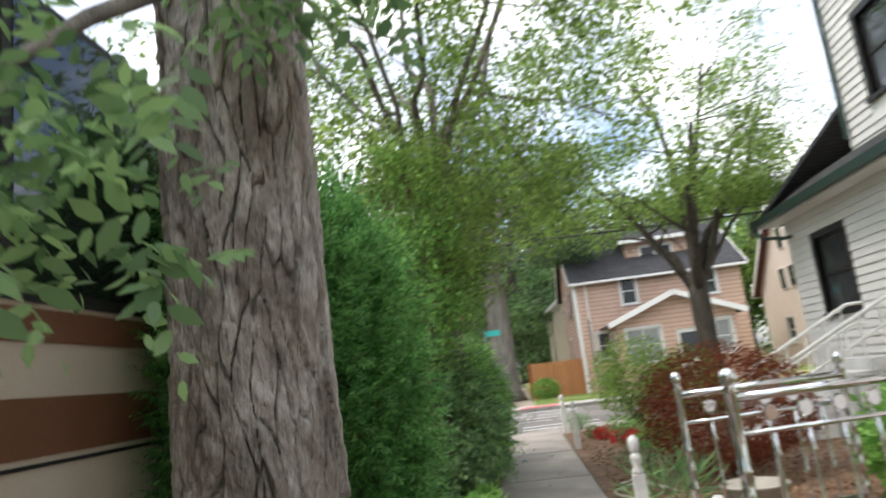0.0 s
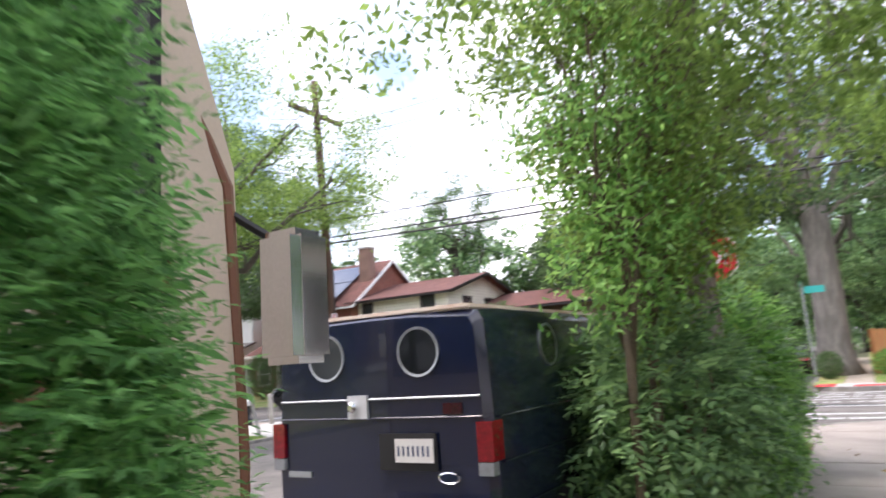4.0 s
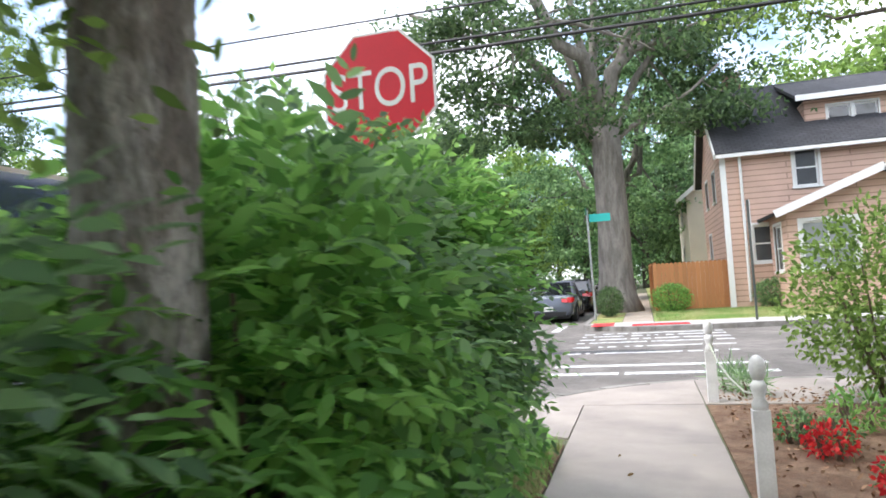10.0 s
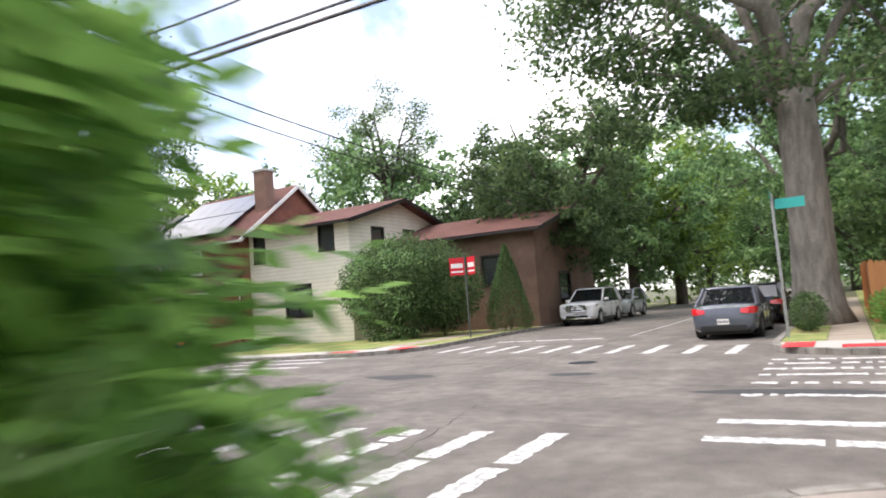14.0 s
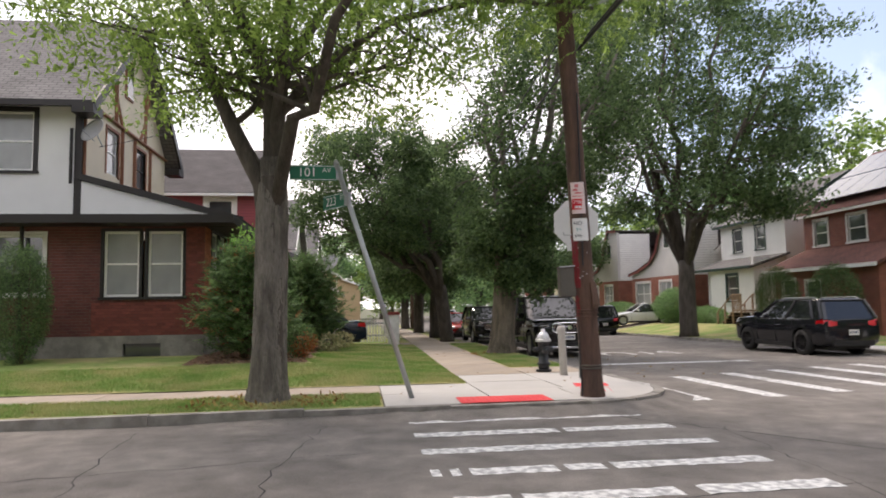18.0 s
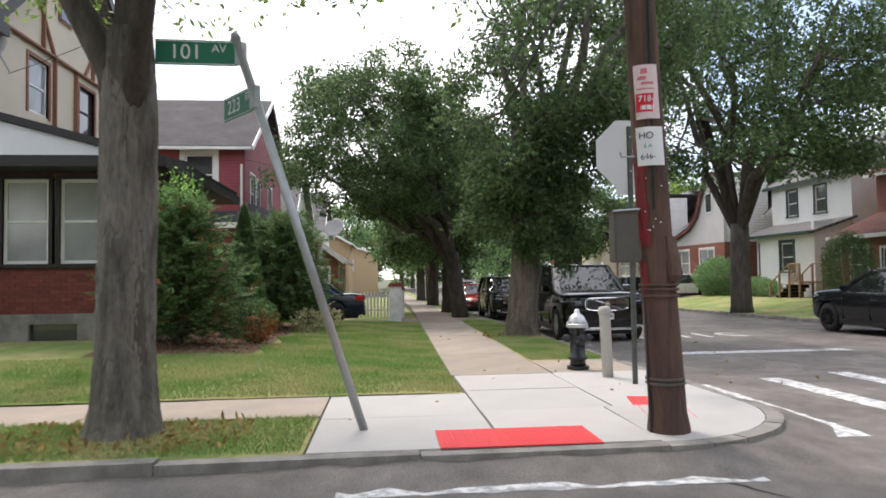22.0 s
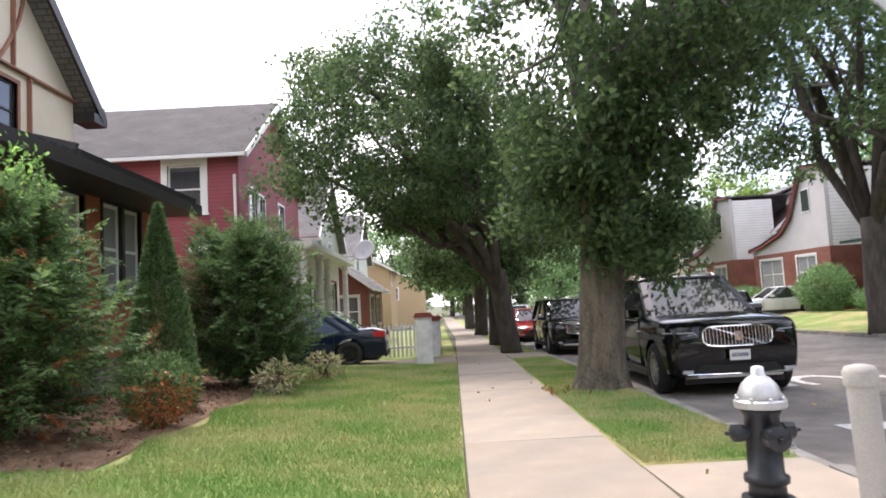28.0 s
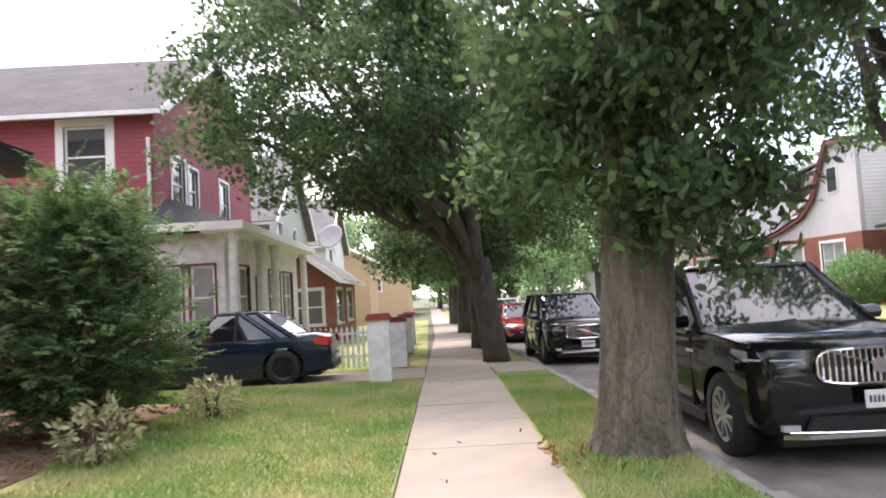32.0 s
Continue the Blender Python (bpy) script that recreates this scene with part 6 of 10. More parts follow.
# the crimson house past the stucco one
def red_house():
    z = gz(-20) + PAVE
    x0, x1, y0, y1 = -27.0, -17.4, -19.0, -7.2
    ops = dict(e=[(9.5, 10.6, 5.0, 6.6, dict(trim_w=0.2)), (3.5, 4.5, 4.5, 6.0, dict(trim_w=0.16)), (4.0, 5.0, 1.4, 2.9)], n=[(1.2, 2.2, 4.5, 6.0), (2.5, 3.3, 4.6, 5.9), (5.5, 6.5, 4.5, 6.0)])
    h = gable_house("crimson_house", "crimson two-storey house with dark roof and white trim", x0, x1, y0, y1, z, 6.95, 9.85, "y", M_RED_WALL, M_SHINGLE_SLATE, M_WHITE, ops, over=0.35)
    ox, oy = (x0 + x1) / 2, (y0 + y1) / 2
    L = lambda x, y: (x - ox, y - oy)
    # enclosed front porch
    e, n, w = -16.75, -5.3, -26.0
    p, q = L(e, y1), L(e, n)
    wall("porch_wall", h, p, q, -0.3, 3.6, [(0.25, 0.85, 1.2, 2.8), (1.05, 1.65, 1.2, 2.8)], M_WHITE_WORN)
    for o in ((0.25, 0.85, 1.2, 2.8), (1.05, 1.65, 1.2, 2.8)):
        window(h, p, q, o, M_RED_WALL, sash=M_WHITE, glass=M_GLASS_PALE, trim_w=0.05)
    p, q = L(e, n), L(w, n)
    nops = [(0.7, 2.2, 1.2, 2.8), (2.9, 3.8, 0.4, 2.6), (4.6, 6.2, 1.2, 2.8), (6.7, 8.2, 1.2, 2.8)]
    wall("porch_wall", h, p, q, -0.3, 3.6, nops, M_WHITE_WORN)
    for k, o in enumerate(nops):
        if k == 1:
            dr = obj("door", None, h, pose(L(e, 0)[0] - 2.9, L(0, n)[1] - 0.1, 0.4, 0, 0, 180))
            part("door_leaf", box(0.0, 0.9, 0.0, 0.05, 0.0, 2.2), M_DARK_TRIM, dr)
        else:
            window(h, p, q, o, M_RED_WALL, sash=M_WHITE, glass=M_GLASS_PALE, mull=1, trim_w=0.06)
    wall("porch_wall", h, L(w, n), L(w, y1), -0.3, 3.6, [], M_WHITE_WORN)
    o = 0.55
    ez, tz = 3.75, 4.75
    roof_slab("porch_roof", h, (*L(e + o, y1 - 1.2), ez), (*L(e + o, n + o), ez), (*L(-18.2, y1), tz), (*L(-18.2, y1 - 1.2), tz), 0.12, M_SHINGLE)
    roof_slab("porch_roof", h, (*L(e + o, n + o), ez), (*L(w - o, n + o), ez), (*L(w + 0.8, y1), tz), (*L(-18.2, y1), tz), 0.12, M_SHINGLE)
    beam(h, (*L(e + o + 0.04, y1 - 1.2), ez - 0.05), (*L(e + o + 0.04, n + o + 0.1), ez - 0.05), 0.1, 0.2, M_WHITE, "gutter")
    beam(h, (*L(e + o + 0.1, n + o + 0.04), ez - 0.05), (*L(w - o, n + o + 0.04), ez - 0.05), 0.1, 0.2, M_WHITE, "gutter")
    part("soffit", box(L(w, 0)[0], L(e + o, 0)[0], L(0, n)[1] - 0.4, L(0, n + o)[1], ez - 0.2, ez - 0.12), M_WHITE, h)
    for xx in (e + 0.25, e - 2.4, e - 4.2, w + 0.2):
        part("column", lathe([(0.17, 0.0), (0.17, 0.12), (0.13, 0.16), (0.12, 3.3), (0.16, 3.38), (0.16, 3.5)], 12, at=(*L(xx, n + 0.3), 0.05)), M_WHITE_WORN, h)
    part("downpipe", tube([(*L(x1 + 0.1, y1 - 0.1), 6.2), (*L(x1 + 0.1, y1 - 0.1), 4.3)], 0.05, 8), M_WHITE, h)


red_house()
# further along the same side
h3 = gable_house("house", "pale green house with a tall front gable", -38.5, -29.2, -18.0, -7.0, gz(-34) + PAVE, 5.6, 9.2, "y", mat("siding_pale_green", (0.42, 0.45, 0.36), 0.6, var=0.08), M_SHINGLE_GREY, M_WHITE,
                 dict(e=[(8.5, 9.5, 4.2, 5.5), (5, 6, 4.2, 5.5)], n=[(1.5, 2.6, 4.2, 5.6), (5, 6.1, 4.2, 5.6)]))
gable_house("sunporch", "brick sunporch with white windows and a grey roof", -37, -28.9, -7.0, -4.3, gz(-33) + PAVE, 2.9, 3.9, "x", M_BRICK_NW, M_SHINGLE_GREY, M_WHITE, dict(e=[(0.5, 2.2, 0.9, 2.4)], n=[(0.6, 2.6, 0.9, 2.4), (4.4, 6.4, 0.9, 2.4)]))
dish(-30.9, -4.6, gz(-31) + PAVE + 4.75, 70, 0.6, z_arm=-0.75)
gable_house("house", "white clapboard house further along the street", -51, -42, -17, -6.5, gz(-46) + PAVE, 5.6, 8.8, "y", M_STUCCO, M_SHINGLE_GREY, M_WHITE, dict(e=[(8.3, 9.3, 4, 5.4), (8.3, 9.3, 1.2, 2.6)], n=[(1.5, 2.6, 4, 5.4)]))
gable_house("house", "tan two-storey house with a wide porch", -64, -55, -16, -5, gz(-60) + PAVE, 5.4, 8.4, "x", mat("stucco_tan", (0.46, 0.33, 0.20), 0.8, var=0.1), M_SHINGLE_RED, M_WHITE, dict(e=[(7, 8.5, 4, 5.4), (7, 8.5, 1.2, 2.6)], n=[(1.5, 2.6, 4, 5.4)]))
gable_house("house", "low tan building closing the view down the street", -92, -76, -14, -2.5, gz(-80) + PAVE, 5.0, 7.0, "x", mat("stucco_ochre", (0.50, 0.37, 0.22), 0.8, var=0.1), M_SHINGLE_RED, M_WHITE, dict(e=[(3, 4.5, 3, 4.4), (7, 8.5, 3, 4.4)]))

# northwest corner: cream-sided house, with a lower wing
zc = gz(-7) + PAVE + 0.1
gable_house("cream_house", "cream clapboard two-storey house with brown shingle roof", -10.9, -3.9, 21.0, 30.0, zc, 6.0, 7.3, "x", M_SIDE_CREAM, M_SHINGLE_RED, M_DARK_TRIM,
            dict(s=[(0.45, 1.15, 4.35, 5.75), (5.1, 6.0, 4.6, 6.0 - 0.05), (2.6, 4.3, 1.3, 2.9, dict(mull=1, rail=False))], e=[(2, 3, 4.4, 5.7), (5, 6, 4.4, 5.7)]), over=0.6)
gable_house("house_wing", "brown brick wing with a wide brown roof", -3.88, 4.6, 24.5, 33, zc, 4.8, 6.0, "x", M_BROWN_WALL, M_SHINGLE_RED, M_DARK_TRIM, dict(s=[(5.6, 6.6, 2.2, 3.6), (1, 2, 1.2, 2.6)], e=[(3, 4.5, 1.2, 2.6)]), over=0.6)
hb = gable_house("brick_house", "red-brown brick house with solar panels on its roof", -18.6, -10.95, 20.4, 29.5, gz(-15) + PAVE + 0.1, 5.9, 9.2, "x", M_BRICK_NW, M_SHINGLE_RED, M_WHITE,
                 dict(s=[(0.8, 1.8, 4.2, 5.5), (3.2, 4.4, 4.2, 5.5), (5.4, 6.2, 1.4, 2.9), (7.0, 7.4, 2.0, 2.9)], e=[(1.0, 1.9, 4.4, 5.6)]), over=0.3)
def solar():
    z0, z1, y0, y1 = 5.95, 8.9, 20.2 - 24.95, 24.6 - 24.95
    for i in range(5):
        for j in range(2):
            a, b = -3.6 + i * 1.2, -3.6 + (i + 1) * 1.2 - 0.04
            f0, f1 = 0.05 + j * 0.46, 0.05 + j * 0.46 + 0.44
            pt = lambda x, f: (x, y0 + (y1 - y0) * f, z0 + (z1 - z0) * f + 0.36)
            roof_slab("solar_panel", hb, pt(a, f0), pt(b, f0), pt(b, f1), pt(a, f1), 0.04, M_SOLAR)
    c = obj("chimney", None, hb, pose(3.3, -2.0, 6.0))
    part("shaft", box(-0.45, 0.45, -0.35, 0.35, 0.0, 4.0), M_BRICK_NW, c)
    part("cap", box(-0.52, 0.52, -0.42, 0.42, 4.0, 4.12), M_CONCRETE, c)
    p, q = (-3.4, -6.6), (3.6, -6.6)
    for pp, qq, ops in ((p, q, [(0.6, 1.6, 1.0, 2.5), (2.4, 3.4, 0.3, 2.4)]), (q, (3.6, -4.55), []), ((-3.4, -4.55), p, [])):
        wall("porch_wall", hb, pp, qq, -0.3, 3.0, ops, M_BRICK_NW)
        for o in ops:
            window(hb, pp, qq, o, M_WHITE)
    roof_slab("porch_roof", hb, (-3.8, -7.0, 3.0), (4.0, -7.0, 3.0), (4.0, -4.5, 4.1), (-3.8, -4.5, 4.1), 0.12, M_SHINGLE_RED)
    beam(hb, (-3.8, -7.03, 2.92), (4.0, -7.03, 2.92), 0.08, 0.16, M_WHITE, "gutter")


solar()
def porch_house():
    """White house with a one-storey front room, dark green window frames and a wooden stair."""
    h = gable_house("white_house", "white stucco house with dark green window frames and grey roofs", -27.2, -20.5, 20.6, 28.5, 0.0, 6.3, 8.6, "x", M_STUCCO, M_SHINGLE_GREY, M_GREEN_TRIM,
                    dict(s=[(1.5, 2.4, 4.5, 5.9), (3.9, 4.8, 4.5, 5.9)], e=[(2, 3, 1.3, 2.8), (5, 6, 4.4, 5.8)]), over=0.3, sashes=M_WHITE)
    X, Y = lambda x: x + 23.85, lambda y: y - 24.55
    o = (1.95, 3.0, 1.5, 2.95)
    p, q = (X(-25.3), Y(18.7)), (X(-20.6), Y(18.7))
    wall("front_wall", h, p, q, -0.8, 3.3, [o], M_STUCCO)
    window(h, p, q, o, M_GREEN_TRIM, trim_w=0.16, sash=M_WHITE)
    wall("front_wall", h, q, (X(-20.6), Y(20.6)), -0.8, 3.9, [], M_STUCCO)
    wall("front_wall", h, (X(-25.3), Y(19.6)), p, -0.8, 3.3, [], M_STUCCO)
    o = (0.4, 1.5, 1.3, 2.95)
    p, q = (X(-27.2), Y(19.6)), (X(-25.3), Y(19.6))
    wall("front_wall", h, p, q, -0.8, 3.5, [o], M_STUCCO)
    window(h, p, q, o, M_GREEN_TRIM, trim_w=0.16, sash=M_WHITE)
    wall("front_wall", h, (X(-27.2), Y(20.6)), p, -0.8, 3.5, [], M_STUCCO)
    roof_slab("front_roof", h, (X(-27.5), Y(18.35), 3.4), (X(-20.3), Y(18.35), 3.4), (X(-20.3), Y(20.7), 4.15), (X(-27.5), Y(20.7), 4.15), 0.12, M_SHINGLE_GREY)
    beam(h, (X(-27.5), Y(18.3), 3.36), (X(-20.3), Y(18.3), 3.36), 0.1, 0.14, M_GREEN_TRIM, "gutter")


porch_house()


def wooden_stair():
    st = empty("wooden_stair", -22.2, 17.9, 0.0)
    tagged(st, "weathered wooden steps with rails up to the white house", "stairs")
    for k in range(6):
        part("step", box(0.28 * k, 0.28 * k + 0.32, -0.6, 0.6, 0.17 * k - 0.3 * (k == 0), 0.17 * k + 0.05), M_STEP_WOOD, st)
        part("riser", box(0.28 * k + 0.02, 0.28 * k + 0.05, -0.57, 0.57, 0.17 * k - 0.14, 0.17 * k), M_DARK_TRIM, st)
    part("landing", box(1.68, 2.6, -0.6, 0.7, 0.95, 1.03), M_STEP_WOOD, st)
    for yy in (-0.58, 0.58):
        part("rail", tube([(0.05, yy, 0.85), (1.7, yy, 1.85), (2.55, yy, 1.85)], 0.035, 6), M_STEP_WOOD, st)
        for xx in (0.1, 0.9, 1.7, 2.5):
            part("post", box(xx - 0.04, xx + 0.04, yy - 0.04, yy + 0.04, -0.3, 0.85 + 0.61 * min(max(xx - 0.05, 0), 1.65)), M_STEP_WOOD, st)
    for k in range(7):
        part("baluster", box(1.78 + 0.11 * k, 1.81 + 0.11 * k, -0.6, -0.57, 1.03, 1.83), M_STEP_WOOD, st)


wooden_stair()
M_RAKE = mat("rake_red_paint", (0.23, 0.07, 0.065), 0.6, var=0.15, scale=5)
M_CLAP_WHITE = row_mat("siding_clapboard_white", (0.76, 0.75, 0.73), (0.75, 0.74, 0.72), (0.52, 0.50, 0.49), 0.17, 4.0, gap=0.09, var=0.05, bump=0.5)


def cottage(xr, lab):
    """A white clapboard house with a swept front gable over brick, and a shed dormer; xr is its east end."""
    z = 0.35
    yf = 18.4
    h = gable_house("cottage", lab, xr - 9.6, xr - 0.1, 21.2, 29.8, z, 4.7, 8.3, "x", M_CLAP_WHITE, M_SHINGLE_RUST, M_WHITE,
                    dict(e=[(1.2, 2.2, 1.2, 2.6), (4.5, 5.5, 1.2, 2.6)]), over=0.35, gable_mat=M_CLAP_WHITE)
    ox, oy = xr - 4.85, 25.5
    X = lambda x: xr + x - ox
    y0, y1 = yf - oy, 21.2 - oy
    # brick ground floor of the front
    p, q = (X(-8.0), y0), (X(0), y0)
    ops = [(0.8, 3.3, 0.95, 2.6), (4.9, 6.7, 0.95, 2.6)]
    wall("brick_wall", h, p, q, -1.0, 2.95, ops, M_BRICK_NW, label="red-brown brick wall")
    for o in ops:
        window(h, p, q, o, M_WHITE, mull=1, glass=M_GLASS_PALE, trim_w=0.12)
    for a, b in ((q, (X(0), y1)), ((X(-8.0), y1), p)):
        wall("brick_wall", h, a, b, -1.0, 2.95, [], M_BRICK_NW)
    wall("end_wall", h, (X(0), y0 + 0.2), (X(0), y1), 2.95, 6.8, [], M_CLAP_WHITE)
    # swept gable: flat out over the porch, steep to its peak
    rake = [(-8.15, 3.25), (-6.4, 3.5), (-4.4, 3.98), (-3.3, 4.7), (-1.75, 7.2), (0.02, 7.0)]
    face = [(X(-8.0), 2.95)] + [(X(x), zz - 0.08) for x, zz in rake] + [(X(0), 2.95)]
    part("front_gable", prism(face, 0.0, 0.18), M_CLAP_WHITE, h, "white clapboard gable with a swept edge", m=pose(0, y0 + 0.18, 0, 90, 0, 0))
    for (xa, za), (xb, zb) in zip(rake, rake[1:]):
        beam(h, (X(xa), y0 - 0.2, za), (X(xb), y0 - 0.2, zb), 0.1, 0.2, M_RAKE, "bargeboard")
        back = y1 + 2.0
        quad = [(X(xa), y0 - 0.25, za + 0.1), (X(xa), back, za + 0.1), (X(xb), back, zb + 0.1), (X(xb), y0 - 0.25, zb + 0.1)]
        roof_slab("front_roof", h, *(quad if xb < -1 else quad[::-1]), 0.1, M_SHINGLE_GREY)
    gw = obj("window", None, h, pose(X(-2.1), y0 - 0.02, 4.9))
    part("window_frame", box(-0.06, 0.76, -0.02, 0.03, -0.06, 1.16), M_WHITE, gw)
    part("pane", box(0, 0.7, -0.03, -0.021, 0, 1.1), M_GLASS, gw)
    # shed dormer with three sashes
    p, q = (X(-8.6), y1 + 0.4), (X(-3.6), y1 + 0.4)
    ops = [(1.5 + 0.75 * k, 2.1 + 0.75 * k, 5.2, 6.5) for k in range(3)]
    wall("dormer_wall", h, p, q, 4.4, 6.8, ops, M_CLAP_WHITE)
    for o in ops:
        window(h, p, q, o, M_WHITE, trim_w=0.06)
    for a, b in ((q, (X(-3.6), y1 + 3.4)), ((X(-8.6), y1 + 3.4), p)):
        wall("dormer_wall", h, a, b, 4.4, 6.8, [], M_CLAP_WHITE)
    roof_slab("dormer_roof", h, (X(-8.9), y1, 6.85), (X(-3.3), y1, 6.85), (X(-3.3), y1 + 4.2, 8.4), (X(-8.9), y1 + 4.2, 8.4), 0.12, M_SHINGLE_GREY)
    return h


cottage(-28.6, "white clapboard cottage with a swept red-edged gable over brick")
cottage(-39.4, "white clapboard cottage with a swept gable and shed dormer")
for k, (xa, lab, wm, rm) in enumerate(((-56, "white gabled house with grey roof", M_STUCCO_CREAM, M_SHINGLE_GREY), (-67, "brick house under street trees", M_BRICK_NW, M_SHINGLE_GREY), (-78, "white house at the end of the row", M_STUCCO, M_SHINGLE))):
    gable_house("house", lab, xa - 4.5, xa + 4.5, 18.5, 27, gz(xa) + PAVE, 5.6, 8.6, "x", wm, rm, M_WHITE, dict(s=[(1.2, 2.3, 4.0, 5.4), (4.2, 5.0, 6.6 - 2.2, 5.4), (6.6, 7.7, 4.0, 5.4)], e=[(1.0, 2.0, 4.0, 5.4), (2.3, 3.3, 4.0, 5.4), (5.4, 6.4, 4.0, 5.4), (4.6, 6.2, 1.2, 2.6)]), gable_mat=M_STUCCO)

# the white clapboard house by the start of the walk
def white_house():
    x0, x1, y0, y1, z = 23.65, 33.0, -17.9, -2.5, PAVE
    h = empty("clapboard_house", x0, y1, z)
    tagged(h, "white clapboard house with dark green gutters", "house")
    ops = [(1.24, 2.5, 1.9, 3.42), (6.0, 7.3, 1.9, 3.42), (4.5, 5.5, 5.2, 6.6)]
    p, q = (0, 0), (0, y0 - y1)
    wall("wall", h, p, q, -0.3, 4.6, ops[:2], M_SIDE_WHITE)
    wall("wall", h, (0, -3.5), q, 4.6, 8.9, [(1.0, 2.0, 5.2, 6.6)], M_SIDE_WHITE)
    for o in ops:
        window(h, p, q, o, M_BLACK, sash=M_DARK_TRIM, trim_w=0.12, glass=M_GLASS)
    wall("wall", h, (x1 - x0, 0), (0, 0), -0.3, 4.6, [], M_SIDE_WHITE)
    wall("wall", h, (x1 - x0, -3.5), (0, -3.5), 4.6, 8.9, [], M_SIDE_WHITE)
    roof_slab("pent_roof", h, (x1 - x0, 0.45, 4.2), (-0.45, 0.45, 4.2), (0.0, -3.5, 5.55), (x1 - x0, -3.5, 5.55), 0.1, M_SHINGLE)
    beam(h, (-0.5, 0.5, 4.13), (x1 - x0, 0.5, 4.13), 0.12, 0.16, M_GREEN_TRIM, "gutter")
    wall("wall", h, (0, y0 - y1), (x1 - x0, y0 - y1), -0.3, 8.9, [], M_SIDE_WHITE)
    # clapboards, row by row, broken at the windows
    for r in range(55):
        za, zb = 0.3 + r * 0.155, 0.3 + (r + 1) * 0.155
        blocks = sorted([(o[0] - 0.13, o[1] + 0.13) for o in ops if o[2] - 0.1 < zb and o[3] + 0.12 > za])
        runs, u = [], (3.5 if za > 4.45 else 0.0)
        for a, b in blocks:
            runs.append((u, a)); u = b
        runs.append((u, y1 - y0))
        for a, b in runs:
            if b - a < 0.05:
                continue
            bm = bmesh.new()
            v = [bm.verts.new(c) for c in ((-0.03, -a, za), (-0.008, -a, zb), (0.0, -a, zb), (0.0, -a, za), (-0.03, -b, za), (-0.008, -b, zb), (0.0, -b, zb), (0.0, -b, za))]
            for f in ((0, 1, 5, 4), (0, 4, 7, 3), (0, 3, 2, 1), (4, 5, 6, 7)):
                bm.faces.new([v[i] for i in f])
            part("clapboard", bm, M_SIDE_WHITE, h)
    # pent roof between the floors and the main eave, both edged in dark green
    roof_slab("pent_roof", h, (-0.45, 0.45, 4.2), (-0.45, y0 - y1, 4.2), (0.0, y0 - y1, 4.6), (0.0, 0.0, 4.6), 0.1, M_SHINGLE)
    part("soffit", box(-0.42, -0.035, y0 - y1, 0.4, 4.02, 4.08), M_SIDE_WHITE, h)
    beam(h, (-0.5, 0.5, 4.13), (-0.5, y0 - y1, 4.13), 0.12, 0.16, M_GREEN_TRIM, "gutter")
    roof_slab("roof", h, (-0.4, -3.1, 9.0), (-0.4, y0 - y1, 9.0), (4.7, y0 - y1, 12.7), (4.7, -3.1, 12.7), 0.15, M_SHINGLE)
    roof_slab("roof", h, (9.8, y0 - y1, 9.0), (9.8, -3.1, 9.0), (4.7, -3.1, 12.7), (4.7, y0 - y1, 12.7), 0.15, M_SHINGLE)
    gable("gable", h, (x1 - x0, -3.5), (0, -3.5), 8.9, 12.5, M_SIDE_WHITE)
    beam(h, (-0.46, -3.05, 8.9), (-0.46, y0 - y1, 8.9), 0.12, 0.18, M_GREEN_TRIM, "gutter")
    part("downpipe", tube([(-0.46, -3.15, 8.8), (-0.4, -3.2, 8.4), (-0.1, -3.6, 8.0), (-0.1, -3.6, 4.8)], 0.045, 8), M_GREEN_TRIM, h)
    part("downpipe", tube([(-0.5, 0.4, 4.05), (-0.45, 0.3, 3.8), (-0.12, -0.15, 3.68), (-0.1, -0.4, 3.66)], 0.045, 8), M_GREEN_TRIM, h)
    # porch steps with a white rail
    st = empty("porch_stair", 20.8, -6.7, z)
    tagged(st, "white-railed wooden steps up to the clapboard house", "stair")
    for k in range(6):
        part("step", box(0.35 * k, 0.35 * k + 0.38, -0.6, 0.6, 0.0, 0.18 * (k + 1)), M_WHITE_WORN, st)
    for yy in (-0.62, 0.62):
        part("handrail", tube([(-0.1, yy, 0.85), (2.1, yy, 1.95), (2.35, yy, 1.95)], 0.03, 8), M_WHITE, st)
        part("handrail", tube([(-0.1, yy, 0.5), (2.1, yy, 1.6), (2.35, yy, 1.6)], 0.02, 8), M_WHITE, st)
        for k in range(7):
            part("baluster", tube([(0.33 * k, yy, 0.12 + 0.16 * k), (0.33 * k, yy, 0.9 + 0.166 * k)], 0.018, 6), M_WHITE, st)


white_house()

